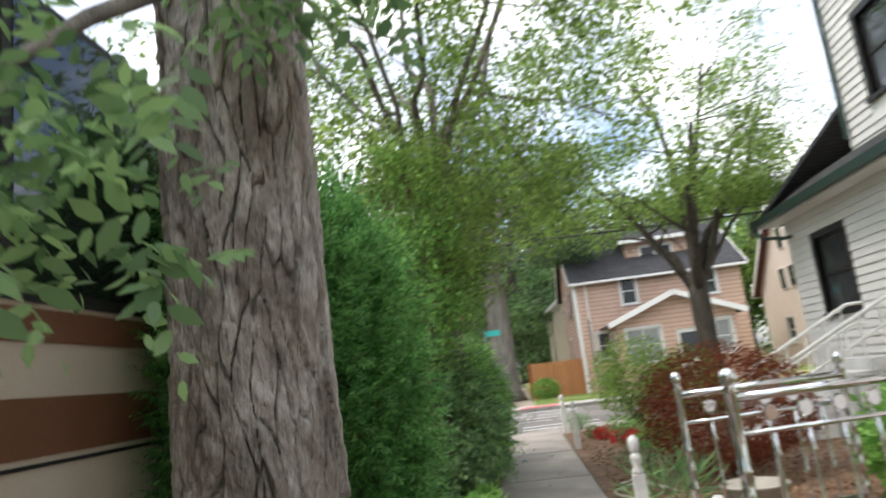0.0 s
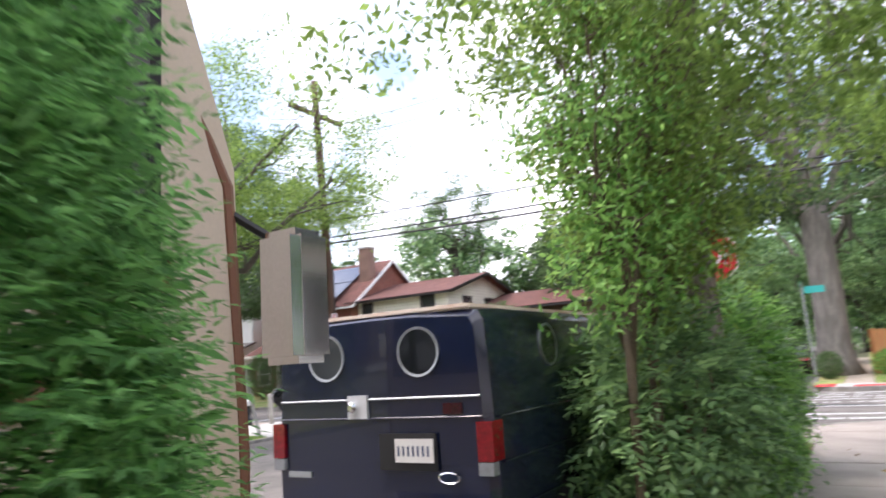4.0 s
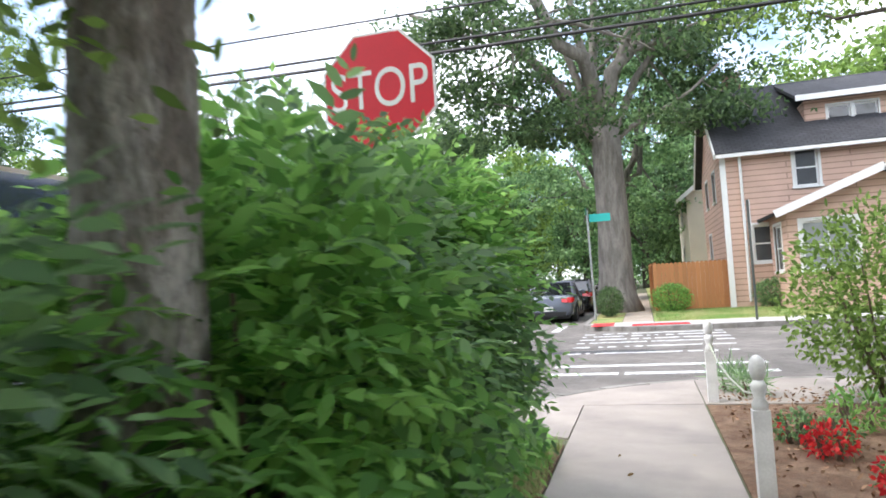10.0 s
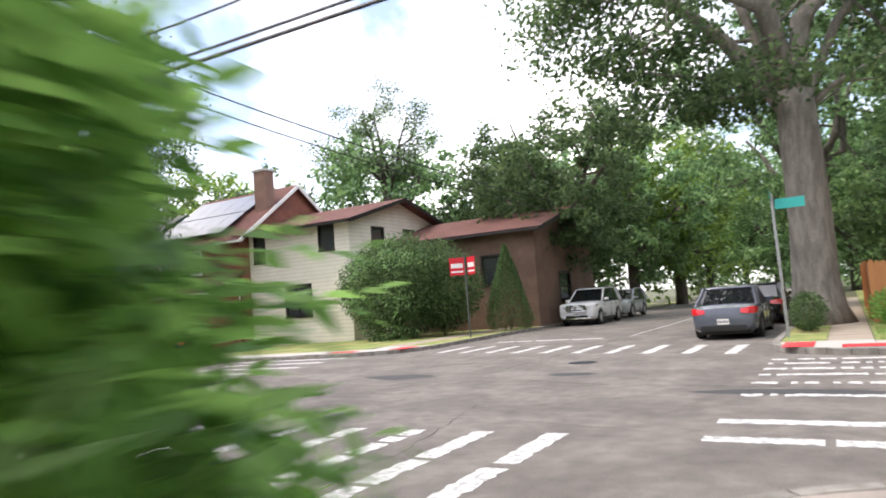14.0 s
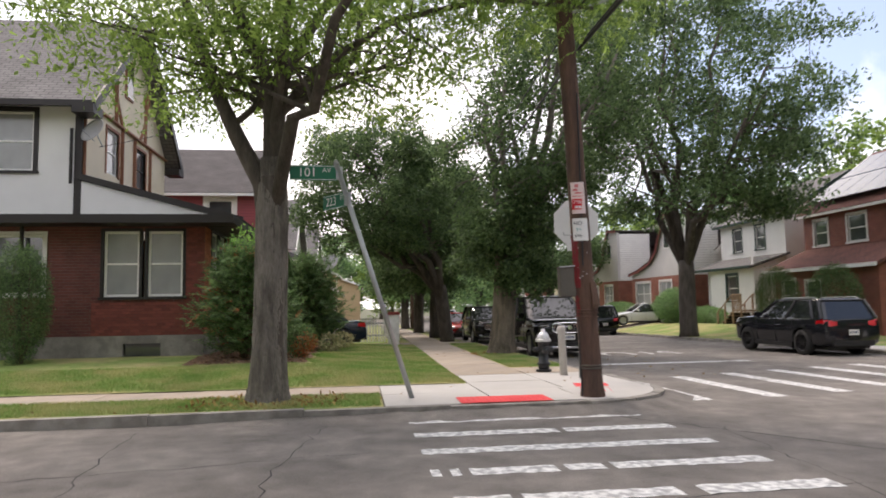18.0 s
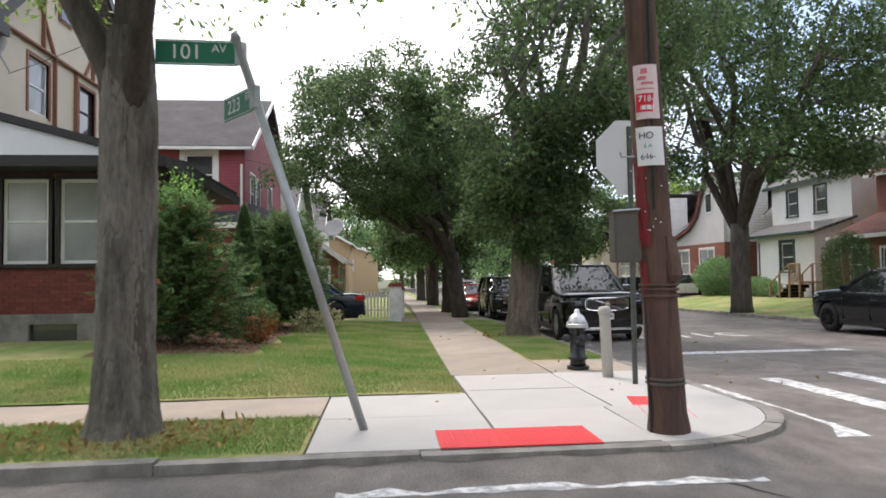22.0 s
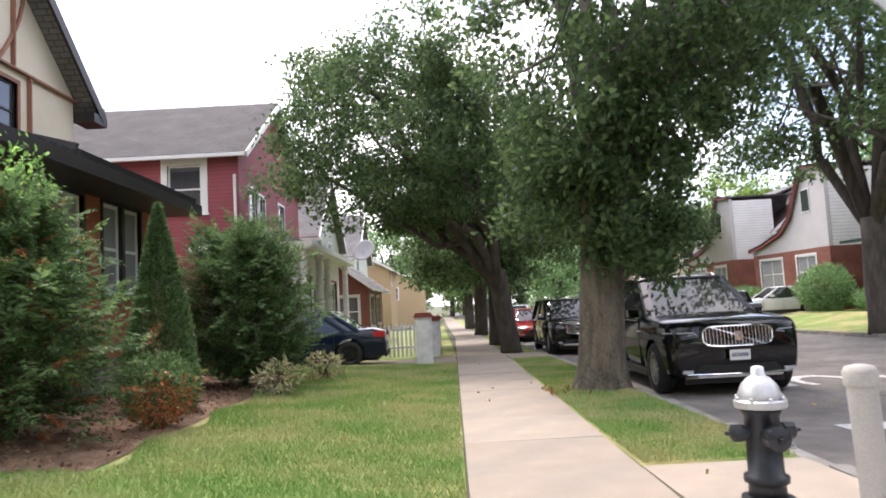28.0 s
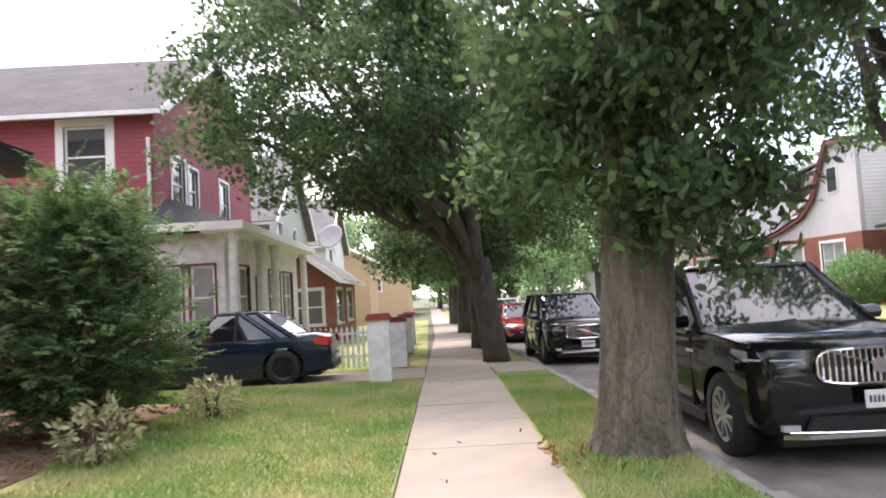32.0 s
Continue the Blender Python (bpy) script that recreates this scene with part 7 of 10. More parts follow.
# ---- trees and shrubs ----
# near street trees on the starting side
st_ = tree("street_tree", 16.42, -8.25, 0.125, 4.3, 13.5, 4.6, 30000, 0.13, 11, "slender street tree with grey bark among the shrubs", bark=M_BARK_GREY, leaf=M_LEAF_LOCUST, limbs=9, low=3.6, leaf_w=0.45, shell=0.3, clump=0.26, twigs=5)
bark_trunk(st_, 0.15, 4.25, 8, M_BARK_LICHEN, plate=0.045, tall=0.18, deep=0.02, around=100, up=220, flare=1.3)
tree("street_tree", 21.95, -0.95, 0.25, 3.4, 11.0, 4.2, 20000, 0.13, 12, "vase-shaped locust tree at the corner of the garden", bark=M_BARK_DARK, leaf=M_LEAF_LOCUST, limbs=3, arms=[(0.1, [(-0.05, 0, 2.9), (-0.44, -0.1, 3.5), (-0.95, -0.2, 4.4), (-1.6, -0.3, 5.2), (-2.6, -0.4, 6.4)]), (0.13, [(0, 0, 3.1), (0.04, 0.1, 5.0), (-0.05, 0.2, 7.1), (-0.6, 0.3, 8.6)]), (0.13, [(0.1, 0, 3.1), (0.82, 0.1, 4.5), (1.2, 0.2, 6.2), (2.6, 0.4, 7.3)]), (0.12, [(0.05, 0, 3.2), (0.16, -0.2, 5.0), (0.6, -0.5, 7.0), (0.9, -0.8, 8.5)]), (0.08, [(0.1, 0, 3.1), (1.24, -0.1, 4.8), (2.1, -0.2, 5.4)])], low=4.9, leaf_w=0.45, shell=0.15, clump=0.26, flat=0.6, twigs=5)
tree("street_tree", 16.6, 17.5, 0.60, 7.2, 21, 7.6, 27000, 0.25, 13, "massive smooth-barked street tree with spreading limbs", bark=M_BARK_PALE, leaf=M_LEAF_DARK, limbs=4, arms=[(0.26, [(-0.2, 0, 6.4), (-0.8, 0, 8.0), (-2.0, -0.3, 9.5), (-3.9, -0.6, 11.2), (-7.4, -1.0, 12.6)]), (0.24, [(-0.2, 0, 6.6), (-0.8, 0.2, 8.75), (-1.4, 0.5, 10.8), (-2.1, 0.8, 12.5), (-3.2, 1.0, 15.5)]), (0.28, [(-0.1, 0, 6.6), (-0.2, 0, 8.65), (-0.8, 0, 10.9), (-1.0, 0, 12.3), (-0.8, 0, 16.5)]), (0.28, [(0.1, 0, 6.6), (0.35, 0, 8.8), (1.1, -0.3, 10.6), (2.0, -0.6, 11.9), (3.6, -1.2, 15)]), (0.13, [(0.2, 0, 6.5), (1.0, -0.2, 7.1), (2.0, -0.3, 7.5), (3.2, -0.5, 8.1), (4.2, -0.7, 8.9)]), (0.2, [(0.2, 0, 6.7), (1.3, 0.3, 9.1), (2.4, 0.5, 10.5), (3.4, 0.8, 12.0), (4.4, 1.1, 14)]), (0.09, [(-0.3, 0, 6.7), (-1.3, -0.5, 7.7), (-3.7, -1.2, 8.3), (-5.2, -1.8, 8.6)])], low=6.8, flare=1.5, shell=0.2, clump=0.5, tuft=0.06, centre=(-1.5, 0))
# the furrowed trunk where the walk starts, with a low leafy branch
ft = tree("street_tree", 16.43, -15.96, 0.2, 4.4, 13, 4.2, 7500, 0.16, 10, "big street tree with deeply furrowed grey bark", bark=M_BARK_GREY, leaf=M_LEAF_LOCUST, limbs=6, low=4.4, shell=0.2, clump=0.3, flare=1.05, centre=(-1.4, -1.6))
bark_trunk(ft, 0.262, 4.7, 3, M_BARK_LICHEN, plate=0.05, tall=0.42, deep=0.06, around=360, up=480, crack=0.08)
def low_branch():
    rng = np.random.default_rng(77)
    br = part("low_branch", tube([(-0.1, -0.1, 3.1), (-0.25, -0.5, 2.75), (-0.2, -0.95, 2.35), (-0.05, -1.15, 2.15)], [0.035, 0.026, 0.015, 0.006], 8), M_BARK_GREY, ft, smooth=True)
    base = np.array([(-0.2, -0.75, 2.45), (0.0, -1.0, 2.15), (-0.15, -1.05, 2.1), (0.05, -0.95, 1.95), (-0.3, -0.9, 2.3), (-0.35, -1.0, 2.1), (0.1, -0.85, 2.2), (-0.25, -1.1, 1.95)])
    b = base[rng.integers(0, len(base), 70)] + rng.normal(size=(70, 3)) * 0.13
    over = np.array([(0.30, -0.42, 2.86), (0.10, -0.46, 2.84), (0.45, -0.36, 2.9), (0.2, -0.5, 2.95)])
    over = over[rng.integers(0, 4, 60)] + rng.normal(size=(60, 3)) * np.array([0.13, 0.08, 0.09])
    obj("leaves", sprig_mesh("leaves", over, np.array([0.1, -0.3, -0.35]) + rng.normal(size=(60, 3)) * 0.45, 0.2, 7, 0.068, 0.034, M_LEAF, rng, 0.5), br)
    obj("leaves", sprig_mesh("leaves", b, np.array([0.35, -0.1, -0.25]) + rng.normal(size=(70, 3)) * 0.4, 0.2, 7, 0.068, 0.034, M_LEAF, rng, 0.5), br)


low_branch()
# southwest corner and along the last street
lt = tree("street_tree", 3.75, -4.1, 0.22, 3.4, 11.5, 4.7, 34000, 0.12, 14, "grey-barked honey locust at the kerb, forked low", bark=M_BARK_DARK, leaf=M_LEAF_LOCUST, limbs=2, arms=[(0.17, [(0, -0.05, 3.2), (0, -0.3, 3.75), (-0.05, -0.72, 4.4), (-0.1, -0.86, 5.0), (-0.2, -1.3, 6.2), (-0.4, -1.9, 7.8)]), (0.18, [(0, 0.05, 3.2), (0, 0.04, 4.3), (0.1, -0.05, 5.0), (0.3, -0.4, 5.8), (0.6, -1.0, 7.0)]), (0.15, [(0, 0.08, 3.9), (0.0, 0.18, 4.9), (-0.1, 0.5, 5.6), (-0.2, 1.0, 6.5), (-0.3, 2.2, 7.8)]), (0.1, [(0, 0.06, 4.2), (-0.4, 0.1, 5.4), (-1.0, 0.1, 6.6), (-2.2, 0.2, 7.6)]), (0.1, [(0, 0.06, 4.0), (0.6, 0.3, 5.4), (1.6, 0.6, 6.6), (2.8, 1.0, 7.6)]), (0.1, [(0, 0.1, 4.4), (0.2, 1.2, 5.6), (0.4, 3.0, 6.2), (0.6, 5.0, 6.0)])], low=4.7, lean=(0.0, 0.015), centre=(0.2, 1.1), leaf_w=0.4, tuft=0.12, twigs=6, shell=0.22, clump=0.26)
bark_trunk(lt, 0.25, 3.7, 6, M_BARK_GREY, plate=0.055, tall=0.34, deep=0.03, around=140, up=200, flare=1.45, lean=0.015)
vt = tree("street_tree", -6.5, 1.62, 0.31, 3.3, 13.0, 3.2, 36000, 0.14, 15, "thick grey-trunked street tree with dense dark crown", bark=M_BARK_GREY, leaf=M_LEAF_DARK, limbs=6, arms=[(0.27, [(0.1, 0.18, 2.7), (0.1, 0.5, 3.4), (0.1, 1.1, 4.5), (0.1, 1.8, 5.6), (0.1, 2.8, 6.6), (0.1, 4.6, 7.8)]), (0.2, [(0.1, 0.25, 2.9), (0.1, 0.6, 4.0), (0.0, 0.75, 5.5), (0.0, 0.4, 7.5)])], low=2.25, lean=(0.0, 0.06), tuft=0.1, twigs=6, centre=(0.2, 1.9), lift=(1.0, 1.3), shell=0.6, clump=0.28, flare=1.2)
bark_trunk(vt, 0.355, 4.2, 5, M_BARK_BROWN, plate=0.05, tall=0.2, deep=0.034, around=220, up=260, flare=1.45, lean=0.06)
def low_crown(parent, n, seed):
    """Leafy shoots that hang round the top of a trunk."""
    rng = np.random.default_rng(seed)
    a, r, h = rng.uniform(0, 2 * math.pi, n), rng.uniform(0.45, 1.6, n), rng.uniform(0, 1, n)
    mid = rng.integers(0, 60, n)
    spread = rng.normal(size=(60, 3)) * 0.22
    a = a[mid] + rng.normal(size=n) * 0.2
    r, h = r[mid], h[mid]
    z = 2.35 + 0.28 * (r - 0.45) + 1.7 * h
    c = np.stack([np.cos(a) * r, np.sin(a) * r + 0.15, z], 1) + spread[mid] + rng.normal(size=(n, 3)) * 0.16
    obj("crown_skirt", leaf_mesh("crown_skirt", c, 0.14, 0.075, M_LEAF_DARK, rng), parent)


low_crown(vt, 13000, 151)


def hanging_sprays(parent, a, b, n, wide, seed, material):
    """Feathery sprays that hang from a long bough between two points."""
    rng = np.random.default_rng(seed)
    f = rng.uniform(0, 1, n)[:, None]
    c = np.array(a) * (1 - f) + np.array(b) * f + rng.normal(size=(n, 3)) * np.array([wide, wide * 0.8, wide * 0.7])
    d = rng.normal(size=(n, 3)) * 0.6 + np.array([0, 0, -0.35])
    obj("crown", sprig_mesh("crown", c, d, 0.24, 15, 0.055, 0.022, material, rng, 0.4), parent)


hanging_sprays(lt, (0.3, 2.2, 6.2), (0.6, 5.6, 6.5), 1500, 0.62, 152, M_LEAF_LOCUST)
hanging_sprays(lt, (-0.1, -1.6, 6.4), (0.4, 1.8, 6.2), 700, 0.6, 153, M_LEAF_LOCUST)
tree("street_tree", -17.0, 1.3, 0.30, 2.6, 9.8, 3.8, 60000, 0.15, 16, "dark street tree leaning over the pavement", bark=M_BARK_DARK, leaf=M_LEAF_DARK, limbs=8, low=4.1, lean=(0.25, -0.15), tuft=0.09, twigs=6, centre=(1.5, -3.1), shell=0.5, clump=0.24)
tree("street_tree", -22.0, 1.4, 0.36, 3.2, 9.5, 4.0, 26000, 0.2, 17, "dark street tree at the kerb", bark=M_BARK_DARK, leaf=M_LEAF_DARK, limbs=7, low=2.6, shell=0.6, clump=0.32)
tree("street_tree", -33.0, 1.4, 0.34, 3.2, 9.5, 4.2, 16000, 0.26, 18, "street tree further along the kerb", bark=M_BARK_DARK, leaf=M_LEAF_DARK, limbs=7, low=2.6, shell=0.6, clump=0.36)
tree("street_tree", -47.0, 1.4, 0.34, 3.2, 10, 4.4, 10000, 0.32, 19, "street tree further along the kerb", bark=M_BARK_DARK, leaf=M_LEAF, limbs=7, low=2.8, shell=0.6, clump=0.42)
tree("street_tree", -16.3, 12.65, 0.38, 3.6, 20.0, 7.6, 60000, 0.21, 20, "broad dark street tree on the far verge", bark=M_BARK_DARK, leaf=M_LEAF_DARK, limbs=9, low=5.6, twigs=6, shell=0.5, clump=0.38)
tree("street_tree", -41.0, 13.1, 0.36, 3.4, 10.0, 4.4, 18000, 0.27, 21, "broad street tree on the far verge", bark=M_BARK_DARK, leaf=M_LEAF_DARK, limbs=7, low=3.4, shell=0.5, clump=0.42)
tree("street_tree", -53.0, 13.1, 0.36, 3.4, 11.0, 5.4, 12000, 0.34, 22, "broad street tree on the far verge", bark=M_BARK_DARK, leaf=M_LEAF, limbs=7, low=3.4, shell=0.5, clump=0.46)
# northern avenue
tree("street_tree", 16.6, 30.1, 0.45, 5.0, 15, 6.5, 20000, 0.3, 25, "tall street tree along the northern avenue", bark=M_BARK_GREY, leaf=M_LEAF, limbs=7, low=4.0)
tree("street_tree", 4.0, 31.0, 0.40, 3.6, 13, 6.5, 22000, 0.3, 26, "dense dark tree beside the avenue", bark=M_BARK_DARK, leaf=M_LEAF_DARK, limbs=8, low=2.0)
tree("street_tree", 4.0, 44.0, 0.40, 3.6, 13, 6.5, 14000, 0.36, 27, "dense dark tree beside the avenue", bark=M_BARK_DARK, leaf=M_LEAF, limbs=8, low=2.0)
tree("pine_tree", -11.2, 36.0, 0.32, 11.0, 18.5, 4.6, 11000, 0.26, 28, "tall pine with a flat dark crown", bark=M_BARK_DARK, leaf=M_LEAF_DARK, limbs=8, low=11.5, flat=0.35, leaf_w=0.35, shell=0.2, clump=0.42, lean=(-0.06, 0))
# trees beyond the houses, from three grown once and set again
def far_tree(seed, label, leaf, height, spread):
    return tree("tree", 0, 0, 0.4, height * 0.28, height, spread, 9000, 0.46, seed, label, bark=M_BARK_DARK, leaf=leaf, limbs=8, low=0.6, tuft=0.1, z=0.0, shell=0.65, clump=0.5, per=40)


kinds = [far_tree(31, "tall green tree behind the houses", M_LEAF, 15, 6.0), far_tree(32, "dark leafy tree behind the houses", M_LEAF_DARK, 13, 6.5), far_tree(33, "high yellow-green tree behind the houses", M_LEAF_LOCUST, 17, 6.5)]
spots = [(-12, 36), (-4, 42), (6, 50), (12, 64), (-22, 34), (-30, 36), (-42, 35), (-55, 34), (-68, 32), (-80, 14), (-95, 6), (-110, 1.5), (-90, -8),
         (-14, -26), (-24, -25), (-36, -24), (-48, -23), (-60, -22), (-72, -18), (22, 46), (30, 40), (40, 36), (50, 30), (48, 16), (18, 60), (28, 55), (36, 50),
         (44, 4), (52, -6), (40, -14), (45, -25), (-6, -34), (2, -44), (-14, -42), (-24, -38), (22, -34), (14, 78), (5, 70), (22, 75), (-8, 58), (-20, 50), (24, -48), (10.5, -70), (4, -62), (17, -60), (36, -36), (-100, 12), (34, 33), (-1.0, 46), (-118, -6), (-122, 4), (-120, 12), (-112, -14), (-108, 19), (-125, 22), (10, 110), (4, 108), (16, 112), (22, 102), (-2, 104)]
rg = random.Random(5)
for k, (a, b) in enumerate(spots):
    t = kinds[k % 3]
    m = pose(a, b, gz(a) + PAVE - 0.05, 0, 0, rg.uniform(0, 360))
    if k < 3:
        t.matrix_basis = m
    else:
        copy_thing(t, m)

# the verge shrubs on the starting side
shrub("evergreen_shrub", 16.36, -14.7, 0.40, 0.50, 2.5, 7000, 0.042, 41, "feathery green evergreen shrub by the pavement", leaf=M_LEAF_YEW, leaf_w=0.28, stems=5, hollow=0.5, lumps=14, droop=-0.1, sprig=(0.17, 13))
shrub("evergreen_shrub", 16.0, -15.05, 0.34, 0.36, 2.9, 4200, 0.045, 40, "tall dark evergreen shrub behind the lower one", leaf=M_LEAF_YEW, leaf_w=0.28, stems=4, hollow=0.5, lumps=14, droop=-0.1, sprig=(0.18, 13))
shrub("leafy_shrub", 16.25, -9.5, 0.72, 1.0, 1.8, 1050, 0.088, 42, "loose dark green shrub with arching leafy sprays", leaf=M_LEAF, leaf_w=0.42, hollow=0.35, droop=0.4, sprig=(0.36, 9), clear=16.95, stems=9)
shrub("leafy_shrub", 16.38, -7.75, 0.65, 0.8, 1.95, 1600, 0.088, 43, "loose bright green shrub beside a street tree", leaf=M_LEAF_BRIGHT, leaf_w=0.42, hollow=0.35, droop=0.4, sprig=(0.34, 9), clear=16.95, second=(M_LEAF, 0.6), stems=8)
shrub("leafy_shrub", 15.98, -6.75, 0.42, 0.6, 2.15, 1000, 0.085, 45, "loose dark green shrub at the kerb behind the others", leaf=M_LEAF, leaf_w=0.42, hollow=0.35, droop=0.4, sprig=(0.3, 9), second=(M_LEAF_BRIGHT, 0.9), stems=6)
shrub("leafy_shrub", 16.22, -5.85, 0.66, 0.78, 2.18, 2200, 0.085, 44, "dense rounded green shrub under the stop sign", leaf=M_LEAF, leaf_w=0.42, hollow=0.45, droop=0.35, sprig=(0.3, 9), second=(M_LEAF_BRIGHT, 0.3), clear=16.88, stems=8)
def sapling(x, y, h, n, seed, label, leaf, lean, r=0.035, spread=1.0, leaf_len=0.075):
    return tree("sapling", x, y, r, h * 0.42, h, spread, n, leaf_len, seed, label, bark=M_STEM, leaf=leaf, limbs=8, low=1.25, lean=lean, tuft=0.14, twigs=5, flare=1.1, leaf_w=0.42, shell=0.4, clump=0.15, per=24, clear=17.0)


sapling(16.25, -9.8, 5.2, 8000, 51, "young thin-stemmed tree growing through the shrubs", M_LEAF_LOCUST, (0.02, 0.02), 0.045, 0.95)
sapling(16.3, -8.9, 5.0, 8500, 52, "young thin-stemmed tree beside the van", M_LEAF_LOCUST, (-0.0, 0.03), 0.045, 1.0)
sapling(16.25, -10.4, 4.4, 4200, 53, "young leafy sapling under the street tree", M_LEAF_BRIGHT, (0.02, 0.02), 0.035, 0.55)

# the stucco house's foundation planting
def fir_shrub(name, x, y, r, height, branches, seed, label, leaf, rust=0, rise_=0.35, top=0.18):
    """A spreading evergreen: limbs in ragged tiers from a stem, each clothed in flat sprays."""
    rng = np.random.default_rng(seed)
    root = empty(name, x, y, gz(x) + PAVE + rise(x, y) - 0.02)
    tagged(root, label, "shrub")
    part("stem", tube([(0, 0, 0), (0.02, 0.01, height * 0.5), (0, 0.02, height * 0.95)], [0.05, 0.035, 0.01], 8), M_STEM, root, smooth=True)
    bm = bmesh.new()
    bases, dirs = [], []
    for k in range(branches):
        h = 0.05 + 0.9 * (k / branches) ** 1.05
        a = k * 2.4 + rng.normal() * 0.35
        out = r * (top + (1 - top) * (1 - h ** 1.6)) * (0.55 + 0.45 * min(1, h / 0.2)) * rng.uniform(0.72, 1.14)
        d = np.array([math.cos(a), math.sin(a), rise_ + 0.9 * h * h + rng.normal() * 0.12])
        s0 = np.array([0, 0, h * height])
        e = s0 + d * out
        e[2] = max(e[2], 0.08)
        tube([s0, (s0 + e) / 2 + np.array([0, 0, 0.04]), e], [0.014, 0.009, 0.004], 4, bm, cap=False)
        for f in np.linspace(0.3, 0.97, 11):
            bases.append(s0 + (e - s0) * f + rng.normal(size=3) * 0.05)
            dirs.append(d / np.linalg.norm(d) + rng.normal(size=3) * np.array([0.55, 0.55, 0.25]))
    part("limb_wood", bm, M_STEM, root)
    bases, dirs = np.array(bases), np.array(dirs)
    k = rng.uniform(size=len(bases)) < rust
    obj("foliage", sprig_mesh("foliage", bases[~k], dirs[~k], 0.3, 15, 0.075, 0.026, leaf, rng, 0.15, 0.8), root)
    if rust:
        obj("foliage", sprig_mesh("foliage", bases[k], dirs[k], 0.3, 15, 0.075, 0.026, M_LEAF_BROWN, rng, 0.15, 0.8), root, label="rusty dead sprays")


fir_shrub("holly_shrub", -2.5, -5.45, 1.35, 2.3, 260, 61, "broad spreading evergreen shrub with rusty dead sprigs", M_LEAF_FIR, rust=0.05)
shrub("leafy_shrub", -2.7, -5.5, 0.6, 0.6, 2.9, 2400, 0.08, 62, "light green shrub growing out of the evergreen", leaf=M_LEAF_BRIGHT, leaf_w=0.45, hollow=0.6, base=0.2)
shrub("arborvitae", -4.75, -4.72, 0.58, 0.55, 2.8, 20000, 0.07, 63, "slim pointed green arborvitae by the brick wall", leaf=M_LEAF_FIR, leaf_w=0.35, shape="cone", category="conifer")
fir_shrub("yew_shrub", -8.0, -4.5, 1.5, 2.4, 340, 64, "big broad green evergreen shrub with spiky spreading sprays", M_LEAF_FIR, top=0.35)
shrub("variegated_shrub", -6.6, -3.6, 0.35, 0.35, 0.55, 420, 0.12, 65, "low shrub with pale cream-edged leaves", leaf=M_LEAF_VARIEG, leaf_w=0.35)
shrub("variegated_shrub", -9.2, -3.3, 0.4, 0.35, 0.55, 420, 0.12, 66, "low shrub with pale cream-edged leaves", leaf=M_LEAF_VARIEG, leaf_w=0.35)
shrub("arborvitae", -2.4, -10.4, 0.62, 0.62, 2.75, 15000, 0.07, 67, "clipped columnar evergreen before the brick wall", leaf=M_LEAF_FIR, leaf_w=0.3, shape="round", category="conifer")
shrub("holly_shrub", -3.4, -4.2, 0.45, 0.4, 0.9, 2200, 0.06, 69, "small shrub with rusty brown tips", leaf=M_LEAF_FIR, second=(M_LEAF_BROWN, 1.0))

# garden by the start of the walk
shrub("japanese_maple", 19.75, -9.4, 1.0, 1.1, 1.5, 14000, 0.07, 71, "mounded red-brown laceleaf maple in the mulch", leaf=M_LEAF_RED, leaf_w=0.25, droop=0.7, hollow=0.6)
shrub("rose_shrub", 19.85, -1.9, 0.95, 0.95, 2.0, 4300, 0.085, 72, "airy green garden shrub on many thin stems", leaf=M_LEAF_LOCUST, leaf_w=0.5, stems=12, hollow=0.3)
shrub("rose_shrub", 21.0, -2.2, 0.8, 0.7, 1.5, 3600, 0.085, 73, "airy green garden shrub near the corner", leaf=M_LEAF_LOCUST, leaf_w=0.5, stems=9, hollow=0.3)
shrub("hydrangea", 21, -11.9, 0.9, 0.9, 1.1, 3000, 0.12, 74, "bright green broad-leaved bush behind the rails", leaf=M_LEAF_BRIGHT, leaf_w=0.55)
shrub("hydrangea", 22.3, -9.9, 0.7, 0.9, 1.2, 2600, 0.13, 75, "bright green broad-leaved bush at the house wall", leaf=M_LEAF_BRIGHT, leaf_w=0.55)
shrub("boxwood", 19.7, -15.8, 0.6, 0.6, 0.85, 6500, 0.045, 76, "dense bright green bush at the foot of the rails", leaf=M_LEAF_BRIGHT, leaf_w=0.4)
shrub("boxwood", 19.9, -13.9, 0.55, 0.55, 0.6, 4500, 0.05, 77, "low green bush behind the chrome rails", leaf=M_LEAF, leaf_w=0.4)
for k, (a, b, s) in enumerate(((18.6, -11.2, 0.36), (18.46, -1.1, 0.2), (18.8, -8.3, 0.22), (18.6, -1.5, 0.2))):
    shrub("tuft_of_lilies", a, b, s, s, 0.9 * s + 0.15, 220, 1.0 * s, 80 + k, "tuft of narrow arching leaves in the mulch", leaf=M_LEAF, leaf_w=0.06, droop=-0.5, stems=1, hollow=0.1, category="plant")
for k, (a, b) in enumerate(((18.78, -4.1), (18.96, -5.0), (18.65, -3.6), (18.9, -3.75), (19.1, -4.75), (19.15, -5.3))):
    sh = shrub("red_flowers", a, b, 0.17, 0.17, 0.26, 260, 0.05, 90 + k, "clump of bright red bedding flowers", leaf=M_LEAF, second=(M_PETAL, 1.0), leaf_w=0.6, category="flowers")
for k, (a, b) in enumerate(((16.7, -12), (16.75, -10.5), (16.75, -6.8), (16.6, -4.5), (16.7, -11.3))):
    shrub("weed_clump", a, b, 0.16, 0.25, 0.35, 170, 0.14, 100 + k, "clump of low broad weeds at the pavement's edge", leaf=M_LEAF_BRIGHT, leaf_w=0.5, stems=2, category="plant")
